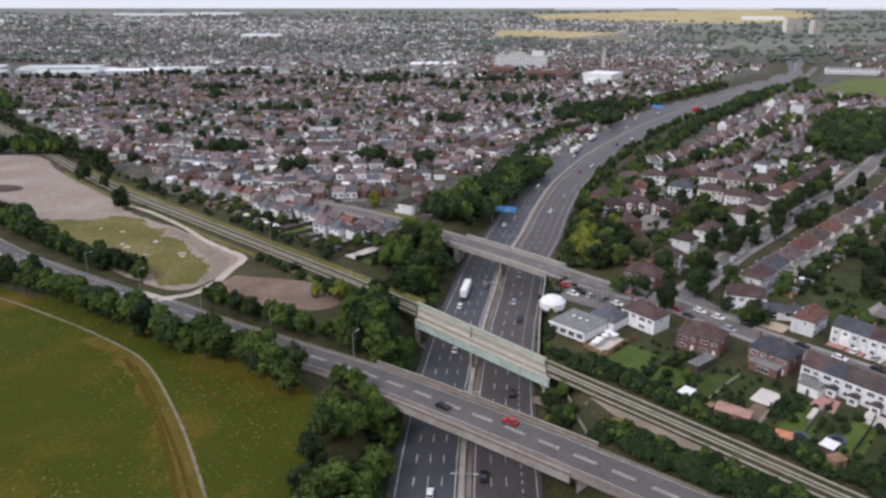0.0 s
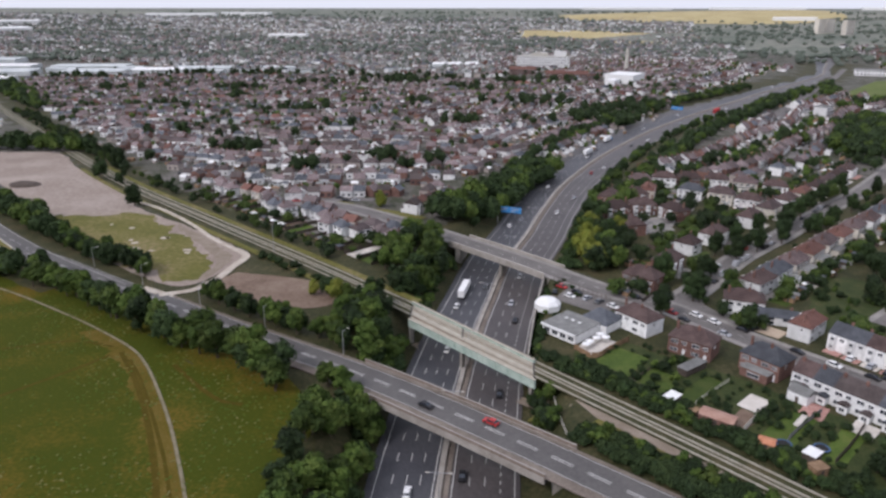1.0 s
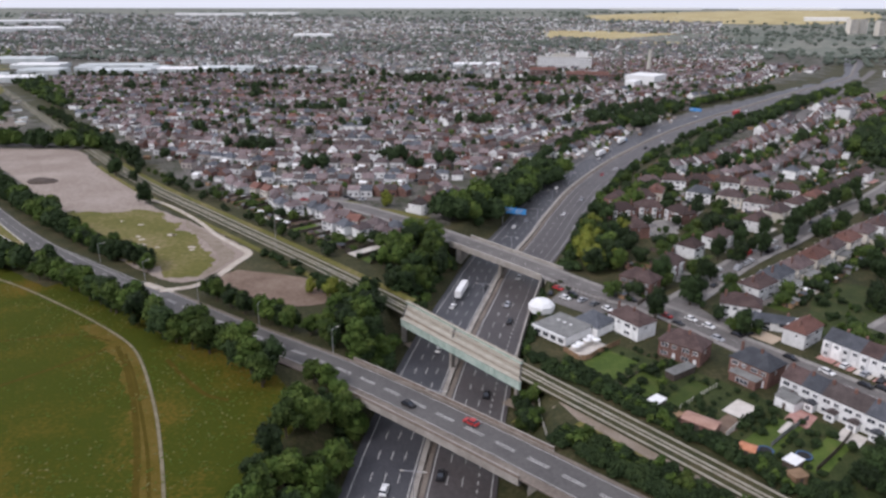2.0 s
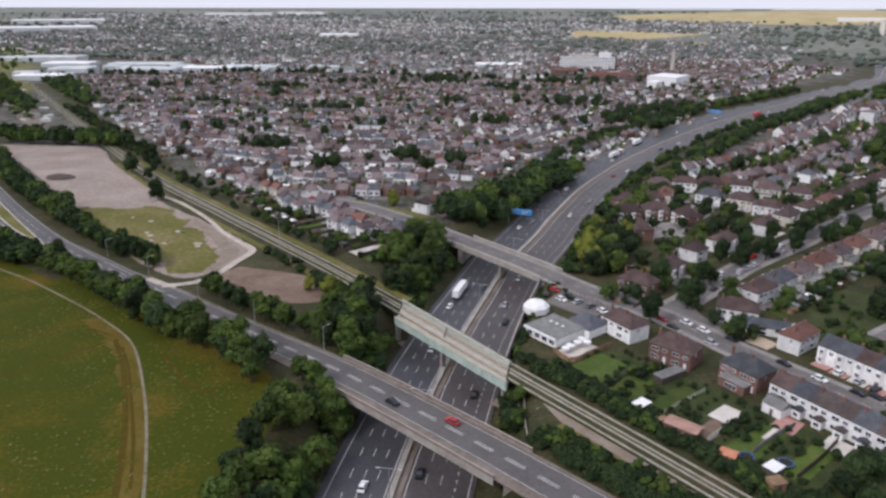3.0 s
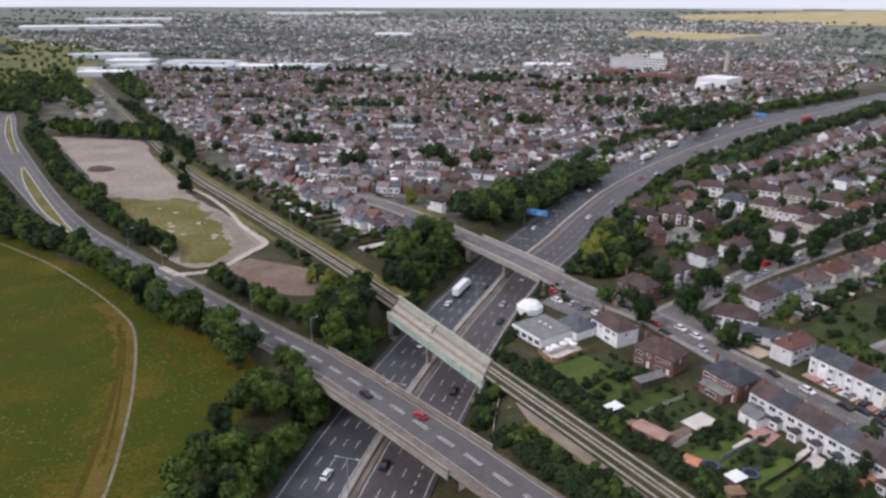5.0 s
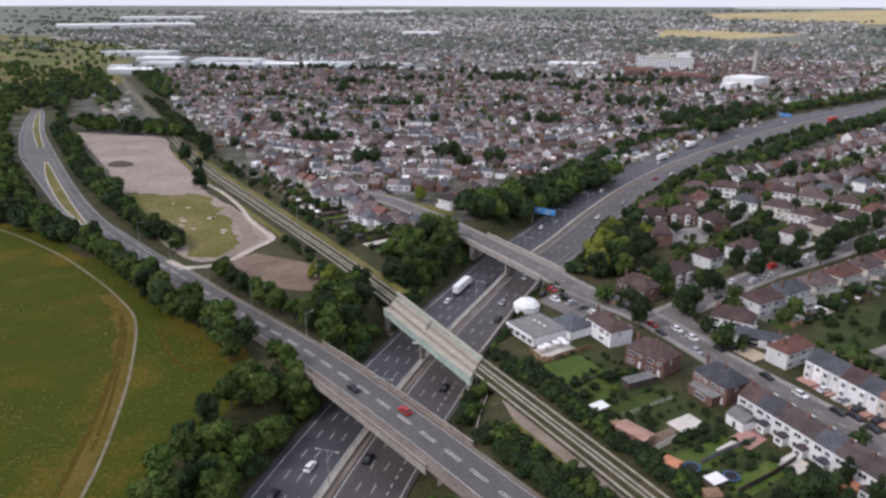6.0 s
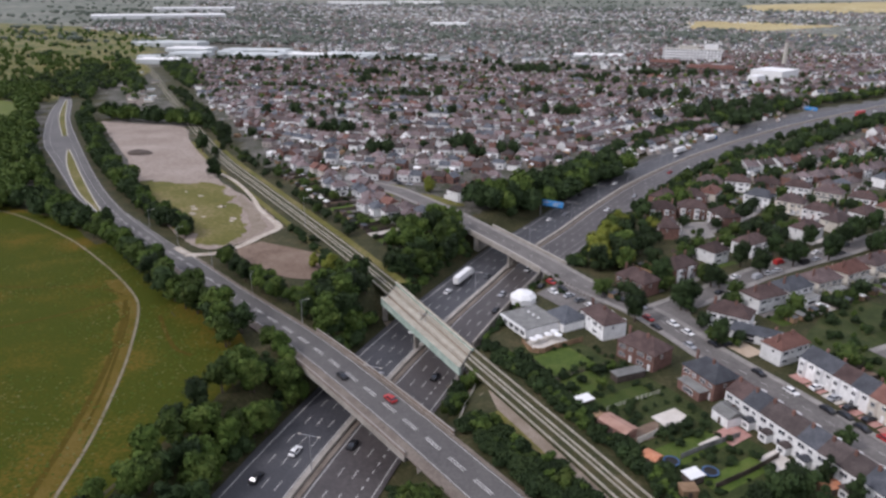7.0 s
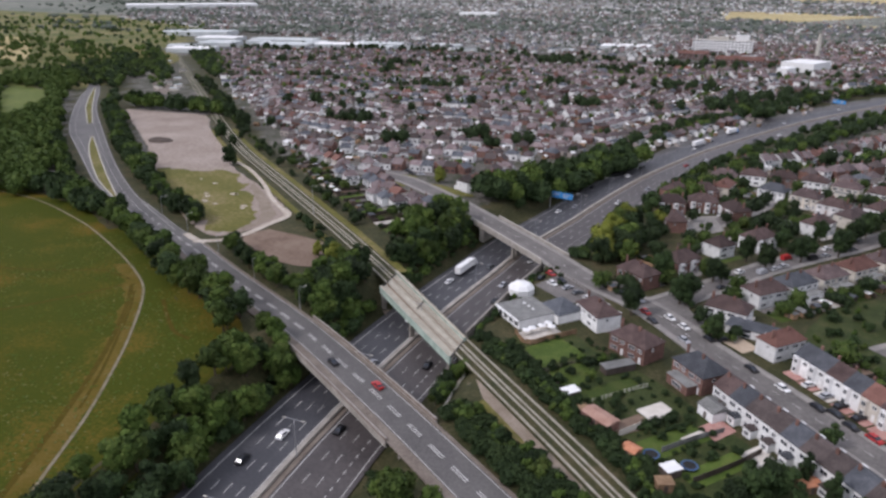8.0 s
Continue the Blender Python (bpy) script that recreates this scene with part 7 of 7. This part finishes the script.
def trampoline(x, y):
    e = thing("trampoline", "round blue-edged garden trampoline with a black mat", "trampoline", pose(x, y, ground_z(x, y)), "trampolines")
    for nm, r0, r1, z, mat in (("mat", 0, 1.5, 0.85, "black"), ("padding", 1.5, 1.95, 0.9, "bluemat")):
        bm = bmesh.new()
        n = 20
        ring = lambda r, zz: [bm.verts.new((r * math.cos(6.2832 * i / n), r * math.sin(6.2832 * i / n), zz)) for i in range(n)]
        if r0 == 0:
            bm.faces.new(ring(r1, z))
        else:
            a, b, c, d = ring(r0, z), ring(r1, z), ring(r1, z - 0.12), ring(r0, z - 0.12)
            for p, q in ((a, b), (b, c), (c, d), (d, a)):
                for i in range(n):
                    bm.faces.new((p[i], q[i], q[(i + 1) % n], p[(i + 1) % n]))
        part(nm, bm, M[mat], e)
    for k in range(6):
        a = 1.047 * k
        part("leg", box_bm(1.75 * math.cos(a) - 0.04, 1.75 * math.cos(a) + 0.04, 1.75 * math.sin(a) - 0.04, 1.75 * math.sin(a) + 0.04, -0.1, 0.8), M["steel"], e)


trampoline(87.8, 147.6)
trampoline(96.2, 146.2)

# parasols and tables on the club terrace
for x, y in ((49, 198.5), (51.5, 201), (53, 203.5), (47.5, 196.5), (54.5, 201.5)):
    e = thing("parasol", "white garden parasol over a terrace table", "parasol", pose(x, y, ground_z(x, y)), "terrace parasols")
    bm = bmesh.new()
    bmesh.ops.create_cone(bm, cap_ends=False, segments=8, radius1=1.4, radius2=0.06, depth=0.6, matrix=Matrix.Translation((0, 0, 2.5)))
    part("canopy", bm, M["whitetop"], e)
    part("pole", box_bm(-0.03, 0.03, -0.03, 0.03, -0.1, 2.3), M["steel"], e)
    part("table", box_bm(-0.5, 0.5, -0.5, 0.5, 0.7, 0.76), M["palecon"], e)
for x, y in ((27, 127), (30, 125.5), (33, 123), (36, 120.5), (29, 122)):
    tree("bush", x, y, 3.6, "bushes below the bridge")

# white marquee
marquee = thing("marquee", "white octagonal marquee tent beside the car park", "tent", pose(38.8, 228, ground_z(38.8, 228)))
bm = bmesh.new()
n = 8
for r0, z0, r1, z1 in ((4.6, 0, 4.6, 2.3), (4.75, 2.25, 3.2, 3.6), (3.2, 3.6, 0.3, 4.3)):
    a = [bm.verts.new((r0 * math.cos(6.2832 * i / n), r0 * math.sin(6.2832 * i / n), z0)) for i in range(n)]
    b = [bm.verts.new((r1 * math.cos(6.2832 * i / n), r1 * math.sin(6.2832 * i / n), z1)) for i in range(n)]
    for i in range(n):
        bm.faces.new((a[i], a[(i + 1) % n], b[(i + 1) % n], b[i]))
part("canvas", bm, M["whitetop"], marquee)

# club building: flat-roofed hall with a hipped wing
club = thing("club_building", "low white club building with grey felt and slate roofs", "building", pose(44.6, 209, 6.0, 0, 0, -45))
part("wall", box_bm(-6.6, 6.6, -6.5, 6.5, -0.3, 3.3), M["white"], club)
part("roof", box_bm(-7.0, 7.0, -6.9, 6.9, 3.3, 3.6, bevel=0.06), M["felt"], club)
part("fascia", box_bm(-6.9, 6.9, -7.4, -6.92, 2.9, 3.5), M["whitetop"], club)
for k in range(3):
    part("rooflight", box_bm(-3.5 + k * 2.6, -2.7 + k * 2.6, 1.0, 1.8, 3.6, 3.8, bevel=0.03), M["whitetop"], club)
wing = part("wing_wall", box_bm(-1, 9, 6.5, 16, -0.3, 3.2), M["white"], club)
r = part("wing_roof", gable_bm(10, 9.5, 3.2, 6.6, 0.4, 4.6), M["slate"], club)
r.matrix_basis = pose(4, 11.25, 0)
for k in range(4):
    window(club, -4.8 + 3.2 * k, -6.5, 1.5, 2.2, 1.6, 0)
    window(club, -6.6, -4.8 + 3.2 * k, 1.7, 1.6, 1.2, -90)

# earth mound on the bare field
mound = bmesh.new()
bmesh.ops.create_icosphere(mound, subdivisions=3, radius=1)
for v in mound.verts:
    k = 1 + 0.25 * noise.noise(v.co * 2.5)
    v.co = Vector((v.co.x * 9 * k, v.co.y * 6 * k, max(-0.1, v.co.z) * 2.6 * k))
me = bpy.data.meshes.new("earth_mound")
mound.to_mesh(me)
mound.free()
me.materials.append(M["darktimber"])
ob = tagged(new("earth_mound", me), "dark brown heap of earth on the bare field", "earth mound")
ob.matrix_world = pose(-253, 394, ground_z(-253, 394))
# mast beside the busway, no lamp: a stand-in using the single-arm lamp shape
lamp_post(-73.7, 283.4, 6.0, 0, 14, False)
